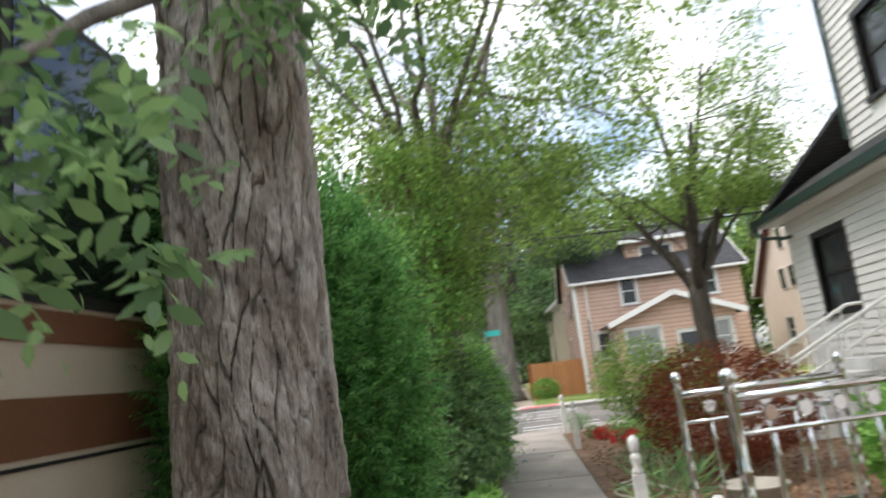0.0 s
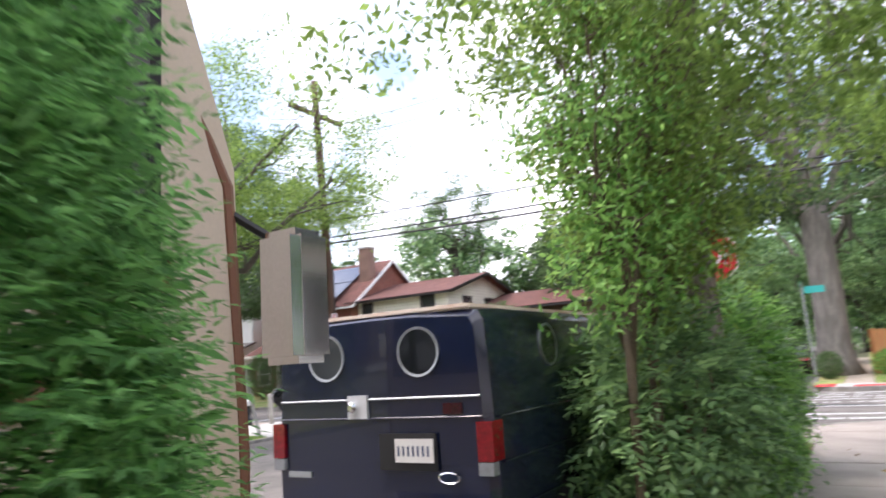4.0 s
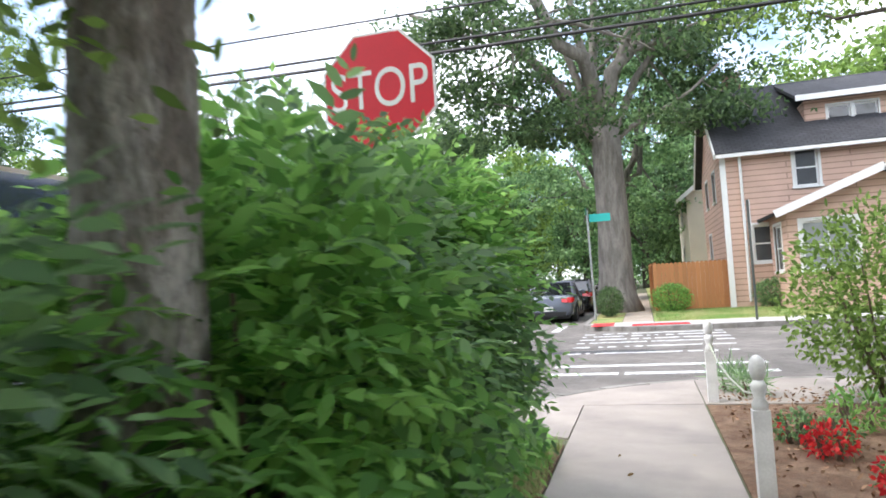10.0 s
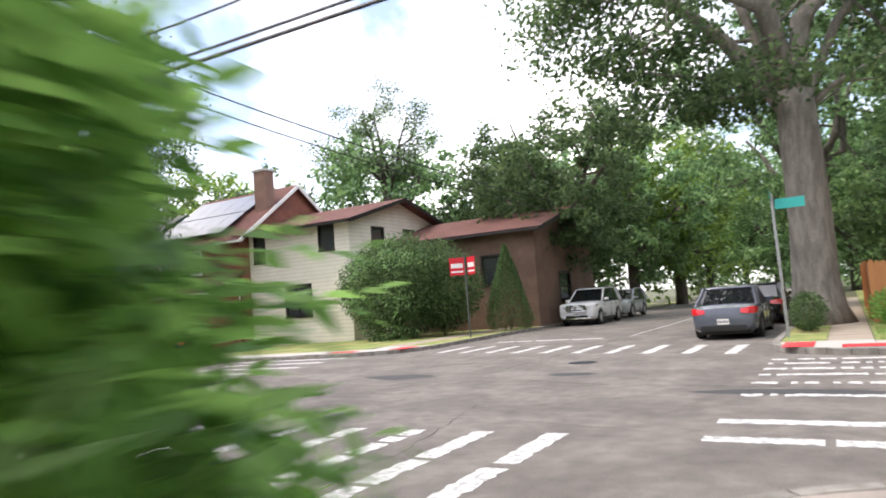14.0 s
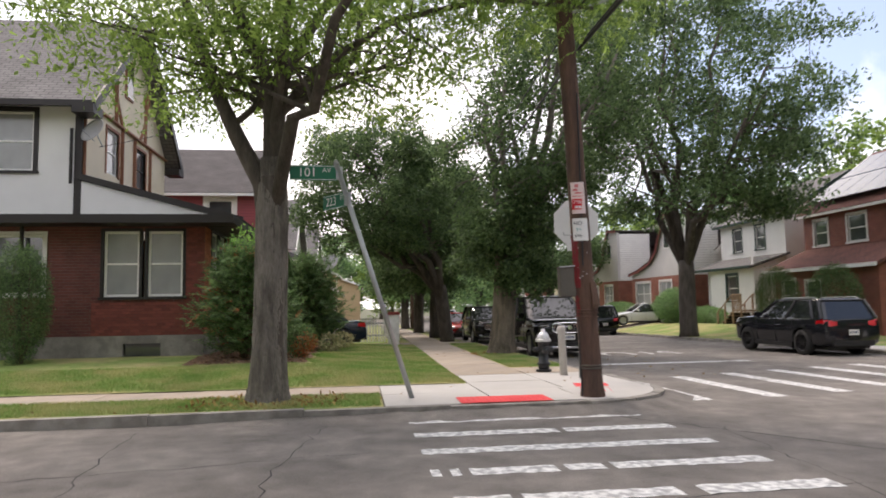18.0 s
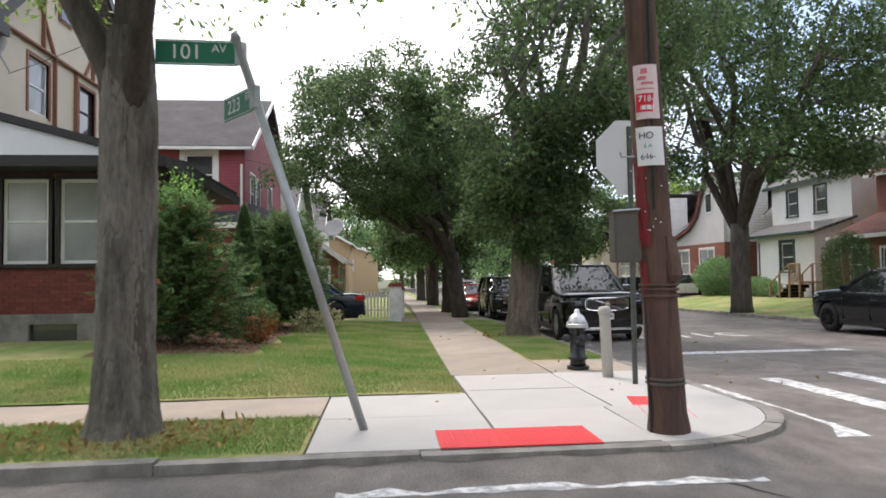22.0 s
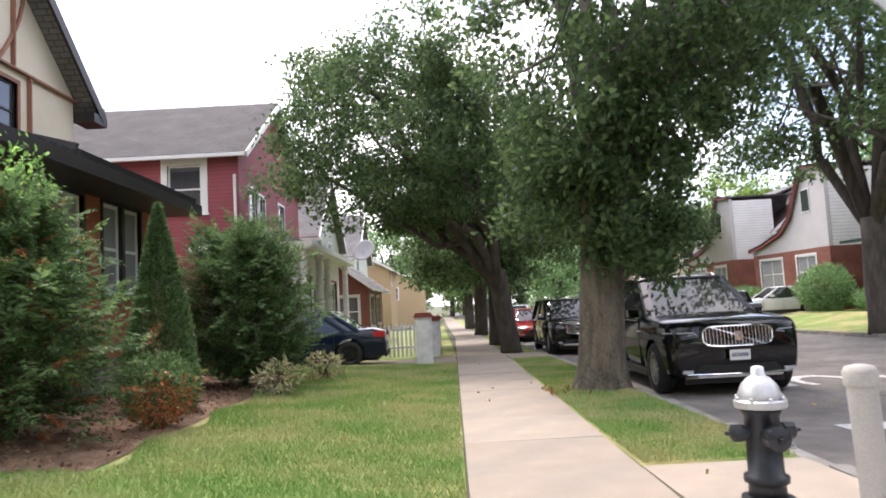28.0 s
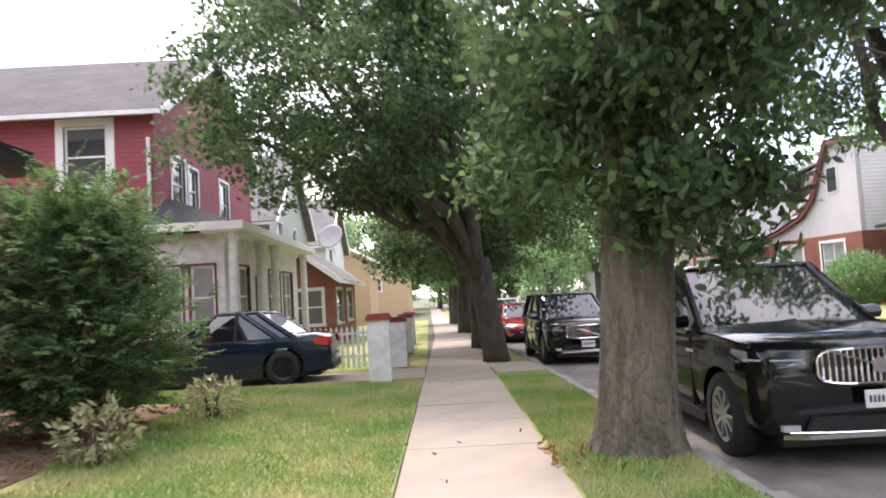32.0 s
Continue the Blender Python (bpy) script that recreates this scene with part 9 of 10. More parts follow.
def van(x, yr):
    """The navy panel van with round windows; x is its centre line, yr its rear."""
    root = empty("panel_van", x, yr, 0.0, 90)
    tagged(root, "dark navy panel van with pale-ringed round windows", "van")
    L, w = 5.7, 0.95
    st = []
    # from the rear forward: upright back, straight sides, sloped bonnet
    for px_, zt, k, lean in ((0.0, 1.95, 0.93, 0.0), (0.05, 1.99, 0.985, 0.0), (0.25, 2.0, 1.0, 0.0), (3.6, 2.0, 1.0, 0.0), (4.2, 1.94, 0.98, 0.0), (4.75, 1.36, 0.965, 0.0), (5.45, 1.16, 0.93, 0.0), (5.7, 0.85, 0.86, 0.0)):
        ww = w * k
        z0 = 0.42
        half = [(0.0, z0), (ww * 0.92, z0), (ww * 0.99, z0 + 0.08), (ww * 1.0, min(0.95, zt - 0.1)), (ww * 0.985, min(1.28, zt - 0.08)), (ww * (0.955 if zt > 1.5 else 0.93), zt - 0.07), (ww * (0.915 if zt > 1.5 else 0.86), zt), (ww * 0.4, zt + 0.03), (0.0, zt + 0.035)]
        st.append([(px_, -a, b) for a, b in half] + [(px_, a, b) for a, b in half[-2:0:-1]])
    body = finish("body", loft(st), M_VAN, smooth=True)
    body = cut(body, [(1.25, 0.37, 0.46, 1.4), (4.75, 0.37, 0.46, 1.4)])
    for pl in body.polygons:
        pl.use_smooth = True
    body.set_sharp_from_angle(angle=radians(32))
    obj("body", body, root)
    part("roof_skin", loft([[(0.02, -0.82, 2.0), (4.0, -0.81, 2.0), (4.0, 0.81, 2.0), (0.02, 0.82, 2.0)], [(0.03, -0.79, 2.042), (4.0, -0.78, 2.042), (4.0, 0.78, 2.042), (0.03, 0.79, 2.042)]]), M_VAN_ROOF, root, "faded tan roof skin", bevel=0.015)
    part("underside", box(0.3, 5.3, -0.8, 0.8, 0.3, 0.6), M_BLACK, root)
    for sy in (-1, 1):
        for xx in (1.25, 4.75):
            wheel(root, xx, sy * 0.82, 0.37, 0.24, M_RIM, sy, 8)
        # seams and mouldings along the flank
        for zz, rr in ((1.30, 0.008), (1.02, 0.008), (0.72, 0.01)):
            part("moulding", tube([(0.1, sy * w * (0.99 if zz > 1.2 else 1.0), zz), (4.4, sy * w * (0.985 if zz > 1.2 else 1.0), zz)], rr, 6), M_VAN, root)
        port = obj("round_window", None, root, pose(1.02, sy * 0.914, 1.75, 93 if sy > 0 else 87, 0, 0))
        part("ring", loft([[(math.cos(t) * r_, math.sin(t) * r_, z_) for r_, z_ in ((0.145, -0.02), (0.161, -0.02), (0.161, 0.014), (0.145, 0.014))] for t in [2 * math.pi * k / 28 for k in range(29)]]), M_STEEL, port)
        part("pane", lathe([(0.143, -0.012), (0.143, 0.012)], 28), M_CAR_GLASS, port)
        part("taillight", box(-0.025, 0.12, min(sy * 0.825, sy * 0.94), max(sy * 0.825, sy * 0.94), 1.035, 1.28), M_TAIL_DARK, root, bevel=0.02)
        part("reverse_lamp", box(-0.028, 0.11, min(sy * 0.825, sy * 0.932), max(sy * 0.825, sy * 0.932), 0.95, 1.03), M_LENS, root, bevel=0.015)
        p2 = obj("round_window", None, root, pose(-0.003, sy * 0.405, 1.745, 90, 0, -90))
        part("ring", loft([[(math.cos(t) * r_, math.sin(t) * r_, z_) for r_, z_ in ((0.152, -0.03), (0.168, -0.03), (0.168, 0.01), (0.152, 0.006))] for t in [2 * math.pi * k / 28 for k in range(29)]]), M_STEEL, p2)
        part("pane", lathe([(0.151, -0.02), (0.151, 0.004)], 28), M_CAR_GLASS if sy < 0 else M_GLASS, p2)
    part("reflector", box(-0.012, 0.0, -0.72, -0.58, 1.33, 1.40), M_REFLECTOR, root)
    for zz in (1.44, 1.31):
        part("moulding", tube([(-0.004, -0.86, zz), (-0.012, 0.86, zz)], 0.007, 6), M_STEEL if zz > 1.4 else M_VAN, root)
    hd = obj("door_latch", None, root, pose(-0.02, 0.12, 1.40))
    part("plate", box(-0.004, 0.02, -0.085, 0.085, -0.09, 0.07), M_ALU_BACK, hd, bevel=0.008)
    part("knob", lathe([(0.035, 0), (0.04, 0.03), (0.02, 0.045)], 14), M_CHROME, hd, m=pose(-0.004, 0.03, -0.01, 0, -90, 0))
    pl = obj("number_plate", None, root, pose(-0.03, -0.35, 1.10, 90, 0, -90))
    part("recess", box(-0.29, 0.17, -0.13, 0.11, -0.02, -0.006), M_BLACK, pl)
    part("plate", box(-0.152, 0.152, -0.076, 0.076, 0, 0.008), M_PLATE, pl)
    for k in range(7):
        part("plate_mark", box(-0.13 + k * 0.039, -0.13 + k * 0.039 + 0.014, -0.035, 0.03, 0.008, 0.01), M_PLATE_INK, pl)
    part("emblem", lathe([(0.085, 0), (0.085, 0.012), (0.07, 0.016)], 24), M_CHROME, root, m=pose(-0.006, -0.60, 0.93, 0, -90, 0) @ Matrix.Diagonal((0.42, 1, 1, 1)))
    part("emblem_field", lathe([(0.072, 0.013), (0.068, 0.018)], 24), M_CAR_NAVY, root, m=pose(-0.006, -0.60, 0.93, 0, -90, 0) @ Matrix.Diagonal((0.42, 1, 1, 1)))
    part("nameplate", box(-0.012, 0.0, 0.58, 0.80, 0.90, 0.94), M_STEEL, root)
    part("bumper", loft([[(-0.14, -0.98, 0.50), (-0.14, -0.98, 0.66), (0.1, -1.02, 0.66), (0.1, -1.02, 0.50)], [(-0.17, -0.8, 0.50), (-0.17, -0.8, 0.67), (0.0, -0.8, 0.67), (0.0, -0.8, 0.50)],
                         [(-0.17, 0.8, 0.50), (-0.17, 0.8, 0.67), (0.0, 0.8, 0.67), (0.0, 0.8, 0.50)], [(-0.14, 0.98, 0.50), (-0.14, 0.98, 0.66), (0.1, 1.02, 0.66), (0.1, 1.02, 0.50)]]), M_CHROME, root, bevel=0.02)
    part("bumper_sticker", box(-0.176, -0.171, -0.45, -0.12, 0.54, 0.62), M_SIGN_WHITE, root)
    part("sticker", box(-0.012, -0.004, -0.62, -0.48, 0.70, 0.75), M_SIGN_WHITE, root)
    # cab glass
    for sy in (-1, 1):
        part("cab_window", loft([[(3.75, sy * 0.917, 1.36), (4.55, sy * 0.907, 1.36), (4.25, sy * 0.83, 1.88), (3.75, sy * 0.836, 1.92)], [(3.75, sy * 0.937, 1.36), (4.55, sy * 0.92, 1.36), (4.25, sy * 0.855, 1.88), (3.75, sy * 0.86, 1.92)]]), M_CAR_GLASS, root)
    part("windscreen", loft([[(4.27, -0.8, 1.95), (4.27, 0.8, 1.95), (4.78, 0.84, 1.39), (4.78, -0.84, 1.39)], [(4.25, -0.8, 1.93), (4.25, 0.8, 1.93), (4.76, 0.84, 1.37), (4.76, -0.84, 1.37)]]), M_CAR_GLASS, root)
    return root


van(14.70, -11.25)


def motorhome(x, yf):
    """The beige motorhome parked behind the van; yf is its front."""
    root = empty("motorhome", x, yf, 0.0, 90)
    tagged(root, "beige motorhome with brown stripes and dark windows", "motorhome")
    w = 1.15
    st = []
    for px_, zt, k in ((-8.2, 3.3, 0.97), (-8.0, 3.42, 1.0), (-0.9, 3.42, 1.0), (-0.35, 3.3, 0.99), (-0.08, 2.6, 0.97), (0.0, 1.4, 0.93), (-0.02, 0.6, 0.9)):
        ww = w * k
        z0 = 0.45
        half = [(0.0, z0), (ww * 0.96, z0), (ww, z0 + 0.1), (ww, zt * 0.5), (ww, zt - 0.12), (ww * 0.9, zt), (0.0, zt + 0.04)]
        st.append([(px_, -a, b) for a, b in half] + [(px_, a, b) for a, b in half[-2:0:-1]])
    body = finish("body", loft(st), M_RV, smooth=True)
    body = cut(body, [(-1.6, 0.4, 0.5, 1.6), (-6.0, 0.4, 0.5, 1.6)])
    body.set_sharp_from_angle(angle=radians(35))
    obj("body", body, root)
    part("underside", box(-7.6, -0.5, -0.95, 0.95, 0.32, 0.65), M_BLACK, root)
    for sy in (-1, 1):
        for xx in (-1.6, -6.0):
            wheel(root, xx, sy * 0.98, 0.4, 0.26, M_RIM, sy, 8)
        y0, y1 = min(sy * (w - 0.01), sy * (w + 0.006)), max(sy * (w - 0.01), sy * (w + 0.006))
        part("stripe", box(-7.9, -0.4, y0, y1, 1.96, 2.08), M_RV_BROWN, root)
        part("stripe", box(-7.9, -0.4, y0, y1, 1.57, 1.77), M_RV_BROWN, root)
        part("stripe", box(-7.9, -0.4, y0, y1, 1.535, 1.55), M_BLACK, root)
        for a, b in ((-7.4, -5.6), (-5.2, -3.2), (-2.9, -0.5)):
            win = obj("window", None, root)
            part("frame", box(a - 0.05, b + 0.05, y0 - 0.004, y1 + 0.004, 2.10, 3.30), M_BLACK, win)
            part("pane", box(a, b, y0 - 0.008, y1 + 0.008, 2.15, 3.26), M_CAR_GLASS, win)
        part("side_mirror", loft([[(0.05 + 0.1 * c, sy * (w + o), 1.95 + 0.26 * s_) for c, s_ in ((-1, -1), (1, -1), (1, 1), (-1, 1))] for o in (0.04, 0.26)]), M_CHROME, root, bevel=0.03)
        part("mirror_arm", tube([(-0.1, sy * w * 0.96, 2.3), (0.05, sy * (w + 0.12), 2.15)], 0.02, 6), M_BLACK, root)
        part("corner_trim", tube([(-0.03, sy * w * 0.94, 0.7), (-0.05, sy * w * 0.955, 1.4), (-0.12, sy * w * 0.965, 2.4), (-0.38, sy * w * 0.95, 2.9)], 0.03, 8), M_RV_BROWN, root)
    part("windscreen", loft([[(-0.01, -1.0, 1.55), (-0.01, 1.0, 1.55), (-0.1, 1.0, 2.4), (-0.1, -1.0, 2.4)], [(0.02, -1.0, 1.55), (0.02, 1.0, 1.55), (-0.07, 1.0, 2.42), (-0.07, -1.0, 2.42)]]), M_CAR_GLASS, root)
    part("bumper", box(-0.1, 0.16, -1.08, 1.08, 0.45, 0.68), M_CHROME, root, bevel=0.03)
    for sy in (-1, 1):
        part("headlight", box(-0.02, 0.02, min(sy * 0.7, sy * 1.0), max(sy * 0.7, sy * 1.0), 0.82, 1.0), M_HEAD, root, bevel=0.015)


motorhome(14.5, -13.2)

# ---- street furniture and small things ----
def octagon(r):
    return [(r * math.cos(math.pi / 8 + k * math.pi / 4), r * math.sin(math.pi / 8 + k * math.pi / 4)) for k in range(8)]


def stop_sign(x, y, z_mid, rz, label, extra=True, size=0.44):
    """A stop sign on a channel post; its face looks along its own -y."""
    root = empty("stop_sign", x, y, gz(x) + PAVE, rz)
    tagged(root, label, "traffic sign")
    part("post", prism([(-0.035, 0.0), (-0.02, 0.02), (0.02, 0.02), (0.035, 0.0), (0.035, 0.006), (0.022, 0.03), (-0.022, 0.03), (-0.035, 0.006)], 0.0, z_mid + 0.36), M_POST_STEEL, root)
    R = size / math.cos(math.pi / 8)
    up = pose(0, -0.006, z_mid, 90, 0, 0)
    part("plate", prism(octagon(R), -0.004, 0.0), M_ALU_BACK, root, m=up)
    part("border", prism(octagon(R * 0.995), 0.0005, 0.0015), M_SIGN_WHITE, root, m=up)
    part("face", prism(octagon(R * 0.955), 0.0015, 0.0025), M_SIGN_RED, root, m=up)
    text_on("lettering", "STOP", 0.36, up @ pose(0, 0, 0.004), M_SIGN_WHITE, root, 0.0008, 0.78)
    if extra:
        part("supplement_plate", box(-0.19, 0.19, -0.012, -0.007, z_mid - 0.53, z_mid - 0.39), M_ALU_BACK, root)
    for zz in (-0.22, 0.22):
        part("bolt", lathe([(0.012, 0), (0.012, 0.012), (0.006, 0.016)], 8), M_STEEL, root, m=pose(0, 0.03, z_mid + zz, -90, 0, 0))
    return root


stop_sign(1.6, 1.42, 2.95, -90, "back of an aluminium stop sign on a dark post")
stop_sign(16.05, -5.6, 2.67, 0, "red stop sign above the verge shrubs", size=0.381)


def tilted_street_sign():
    """The leaning galvanised pole with two green street-name blades."""
    root = empty("street_sign", 3.8, -1.95, PAVE)
    tagged(root, "leaning galvanised pole with green street-name blades", "street sign")
    a, b = Vector((0, 0, -0.05)), Vector((0.08, -1.13, 3.55))
    part("pole", tube([a, b], 0.04, 12), M_STEEL, root, smooth=True)
    part("cap", tube([b, b + (b - a).normalized() * 0.06], [0.05, 0.03], 12), M_STEEL, root, smooth=True)
    tilt = math.degrees(math.atan2(1.13, 3.60))
    d = (b - a).normalized()
    for words, small, at, rz, wdt in (("101", "AV", b - d * 0.14, 93, 0.70), ("223", "ST", b - d * 0.55, 216, 0.62)):
        bl = obj("name_blade", None, root, Matrix.Translation(at) @ pose(0, 0, 0, 90, 0, rz))
        sgn = -1 if words == "101" else 1
        x0, x1 = (-(wdt + 0.04), -0.04) if sgn < 0 else (0.04, wdt + 0.04)
        part("blade", box(x0, x1, -0.115, 0.115, -0.004, 0.004), M_SIGN_GREEN, bl, bevel=0.0)
        part("blade_border", box(x0 + 0.012, x1 - 0.012, 0.098, 0.104, -0.005, 0.005), M_SIGN_WHITE, bl)
        part("blade_border", box(x0 + 0.012, x1 - 0.012, -0.104, -0.098, -0.005, 0.005), M_SIGN_WHITE, bl)
        for face in (1, -1):
            fm = pose((x0 + x1) / 2 - 0.09 * face, 0, 0.005 * face, 0, 0 if face > 0 else 180, 0)
            text_on("number", words, 0.19, fm, M_SIGN_WHITE, bl, 0.0008)
            text_on("street_kind", small, 0.10, pose((x0 + x1) / 2 + 0.2 * face, 0.04, 0.005 * face, 0, 0 if face > 0 else 180, 0), M_SIGN_WHITE, bl, 0.0008)
        part("bracket", box(-0.05, 0.05, -0.10, 0.10, -0.03, 0.03), M_STEEL, bl, bevel=0.01)


tilted_street_sign()


def far_street_sign():
    root = empty("street_sign", 16.05, 12.7, PAVE)
    tagged(root, "upright steel pole with two faded green blades", "street sign")
    part("pole", tube([(0, 0, -0.05), (-0.05, 0, 3.55)], 0.035, 10), M_STEEL, root)
    part("name_blade", box(0.02, 0.68, -0.05, -0.04, 3.15, 3.40), M_SIGN_TEAL, root)
    part("name_blade", box(-0.06, -0.05, -0.62, -0.02, 3.36, 3.58), M_SIGN_GREEN, root)


far_street_sign()
pl_ = empty("sign_post", 20.4, 10.1, PAVE)
tagged(pl_, "tall dark steel post with a sign seen edge-on", "sign post")
part("post", box(-0.03, 0.03, -0.02, 0.02, 0, 3.2), M_POST_STEEL, pl_)
part("sign_plate", box(0.031, 0.036, -0.15, 0.15, 2.3, 3.2), M_ALU_BACK, pl_)
nw_ = empty("sign_post", 4.75 - 0.4, 17.9, PAVE)
tagged(nw_, "dark post with two red and white sign plates", "sign post")
part("post", box(-0.03, 0.03, -0.03, 0.03, 0, 3.3), M_POST_STEEL, nw_)
for k, (dx, rz) in enumerate(((-0.34, 25), (0.30, -30))):
    sp = obj("sign_plate", None, nw_, pose(dx, -0.08, 2.85, 0, 0, rz))
    part("plate", box(-0.3, 0.3, -0.004, 0.004, -0.35, 0.35), M_SIGN_RED, sp)
    part("white_band", box(-0.24, 0.24, -0.008, -0.0045, -0.06, 0.12), M_SIGN_WHITE, sp)
    part("white_band", box(-0.24, 0.24, -0.008, -0.0045, -0.25, -0.18), M_SIGN_WHITE, sp)


def utility_pole():
    root = empty("utility_pole", 4.27, 0.71, PAVE)
    tagged(root, "brown wooden utility pole with peeling red paint and flyers", "utility pole")
    top = (-0.12, -0.42, 10.5)
    n = 26
    segs = 24
    bm = bmesh.new()
    rings = []
    for i in range(n + 1):
        f = i / n
        z = 10.5 * f ** 1.5 - 0.05 * (1 - f)
        ring = []
        for k in range(segs):
            a = 2 * math.pi * k / segs
            r = 0.165 - 0.055 * f + 0.006 * noise.noise((math.cos(a) * 3, math.sin(a) * 3, z * 0.7)) + 0.004 * noise.noise((math.cos(a) * 14, math.sin(a) * 14, z * 0.5))
            if z < 0.05:
                r += 0.02
            ring.append(bm.verts.new((top[0] * z / 10.5 + r * math.cos(a), top[1] * z / 10.5 + r * math.sin(a), z)))
        rings.append(ring)
    for a, b in zip(rings, rings[1:]):
        for k in range(segs):
            bm.faces.new((a[k], a[(k + 1) % segs], b[(k + 1) % segs], b[k]))
    bm.faces.new(rings[-1])
    part("shaft", bm, M_POLE_WOOD, root, smooth=True)
    ax = lambda z: (top[0] * z / 10.5, top[1] * z / 10.5)
    # peeled red paint on the side that faces the crossing
    for k, (z0, z1, a0, a1) in enumerate(((1.6, 2.4, -1.55, -0.65), (1.2, 1.5, -1.4, -0.9))):
        rg_ = random.Random(k)
        bm = bmesh.new()
        m_, q = 14, 10
        grid = [[bm.verts.new((ax(z)[0] + 0.167 * math.cos(a) * (1 - 0.004 * z), ax(z)[1] + 0.167 * math.sin(a) * (1 - 0.004 * z), z)) for a in [a0 + (a1 - a0) * j / q + rg_.uniform(-0.05, 0.05) for j in range(q + 1)]] for z in [z0 + (z1 - z0) * i / m_ + rg_.uniform(-0.02, 0.02) for i in range(m_ + 1)]]
        for i in range(m_):
            for j in range(q):
                if rg_.random() < 0.94 - 0.5 * (i in (0, m_ - 1) or j in (0, q - 1)):
                    bm.faces.new((grid[i][j], grid[i][j + 1], grid[i + 1][j + 1], grid[i + 1][j]))
        part("flaking_paint", bm, M_POLE_RED, root, "flaking dark red paint")
    for z in (0.42, 0.46, 1.18, 1.24, 1.28):
        part("band", lathe([(0.166, -0.012), (0.172, -0.008), (0.172, 0.008), (0.166, 0.012)], 24, at=(*ax(z), z)), M_POLE_WOOD if z > 1 else M_BOX_GREY, root)
    # a split, swollen collar of old staples
    part("collar", loft([[(ax(z)[0] + r * math.cos(t), ax(z)[1] + r * math.sin(t), z) for t in [0.2 + 0.16 * k for k in range(10)]] + [(ax(z)[0] + 0.15 * math.cos(t), ax(z)[1] + 0.15 * math.sin(t), z) for t in [0.2 + 0.16 * k for k in range(9, -1, -1)]] for z, r in ((1.30, 0.17), (1.36, 0.21), (1.5, 0.2), (1.7, 0.168))]), M_POLE_WOOD, root)
    rg_ = random.Random(4)
    bm = bmesh.new()
    for k in range(8):
        a, z = rg_.uniform(-0.9, 0.2), rg_.uniform(1.7, 2.25)
        c = (ax(z)[0] + 0.164 * math.cos(a), ax(z)[1] + 0.164 * math.sin(a), z)
        box(c[0] - 0.003, c[0] + 0.003, c[1] - 0.004, c[1] + 0.004, c[2] - 0.006, c[2] + 0.006, bm)
    tagged(part("paper_scraps", bm, M_SIGN_WHITE, root, "torn paper scraps under staples"), kind="stuff")
    # flyers bent round the shaft
    def flyer(zc, hgt, wid, a_mid, paper, marks, name):
        fl = obj(name, None, root)
        n_ = 8
        r = 0.170
        bm = bmesh.new()
        cols = []
        for j in range(n_ + 1):
            a = a_mid + (j / n_ - 0.5) * wid / r
            rr = r + (0.02 * (j / n_ - 0.75) if j > n_ * 0.75 else 0)
            cols.append([bm.verts.new((ax(z)[0] + rr * math.cos(a), ax(z)[1] + rr * math.sin(a), z)) for z in (zc - hgt / 2, zc + hgt / 2)])
        for p, q in zip(cols, cols[1:]):
            bm.faces.new((p[0], q[0], q[1], p[1]))
        part("paper", bm, paper, fl)
        for (u0, u1, v0, v1, mt) in marks:
            bm = bmesh.new()
            cols = []
            for j in range(5):
                a = a_mid + (u0 + (u1 - u0) * j / 4 - 0.5) * wid / r
                rr = r + 0.0022
                cols.append([bm.verts.new((ax(zc)[0] + rr * math.cos(a), ax(zc)[1] + rr * math.sin(a), zc - hgt / 2 + hgt * v)) for v in (v0, v1)])
            for p, q in zip(cols, cols[1:]):
                bm.faces.new((p[0], q[0], q[1], p[1]))
            part("print", bm, mt, fl)
        return fl
    am = -0.35
    faded = mat("ink_faded_red", (0.62, 0.16, 0.18), 0.7, var=0.2, scale=30)
    red_marks = [(0.06, 0.94, 0.13, 0.47, M_SIGN_RED), (0.08, 0.55, 0.83, 0.93, faded), (0.08, 0.5, 0.72, 0.79, faded), (0.3, 0.8, 0.63, 0.68, faded), (0.1, 0.9, 0.54, 0.565, faded), (0.25, 0.8, 0.17, 0.25, M_SIGN_WHITE)]
    rf = flyer(2.97, 0.48, 0.21, am, mat("paper_pink", (0.75, 0.60, 0.60), 0.7, var=0.06), red_marks, "flyer")
    wh = flyer(2.49, 0.34, 0.24, am, M_SIGN_WHITE, [], "flyer")
    face = lambda u, z: Matrix.Translation((ax(z)[0] + 0.176 * math.cos(am + u), ax(z)[1] + 0.176 * math.sin(am + u), z)) @ pose(0, 0, 0, 90, 0, math.degrees(am + u) + 90)
    for word_, u, z, s, mt in (("HO", -0.15, 2.58, 0.085, M_INK), ("$ A", -0.1, 2.49, 0.05, M_INK_TEAL), ("646-", -0.12, 2.395, 0.07, M_INK)):
        text_on("print", word_, s, face(u, z), mt, wh, 0.0006)
    text_on("print", "718-", 0.075, face(-0.02, 2.905), M_SIGN_WHITE, rf, 0.0006)
    # grey cabinet on the rear, with its conduit
    cb = obj("meter_box", None, root, pose(-0.05, -0.32, 1.48, 0, 0, 0))
    part("case", loft([[(-0.10, -0.13, 0), (0.07, -0.13, 0), (0.07, 0.12, 0), (-0.10, 0.12, 0)], [(-0.10, -0.13, 0.42), (0.07, -0.13, 0.42), (0.07, 0.12, 0.42), (-0.10, 0.12, 0.42)], [(-0.115, -0.15, 0.46), (0.085, -0.15, 0.46), (0.085, 0.13, 0.48), (-0.115, 0.13, 0.48)]]), M_BOX_GREY, cb, bevel=0.012)
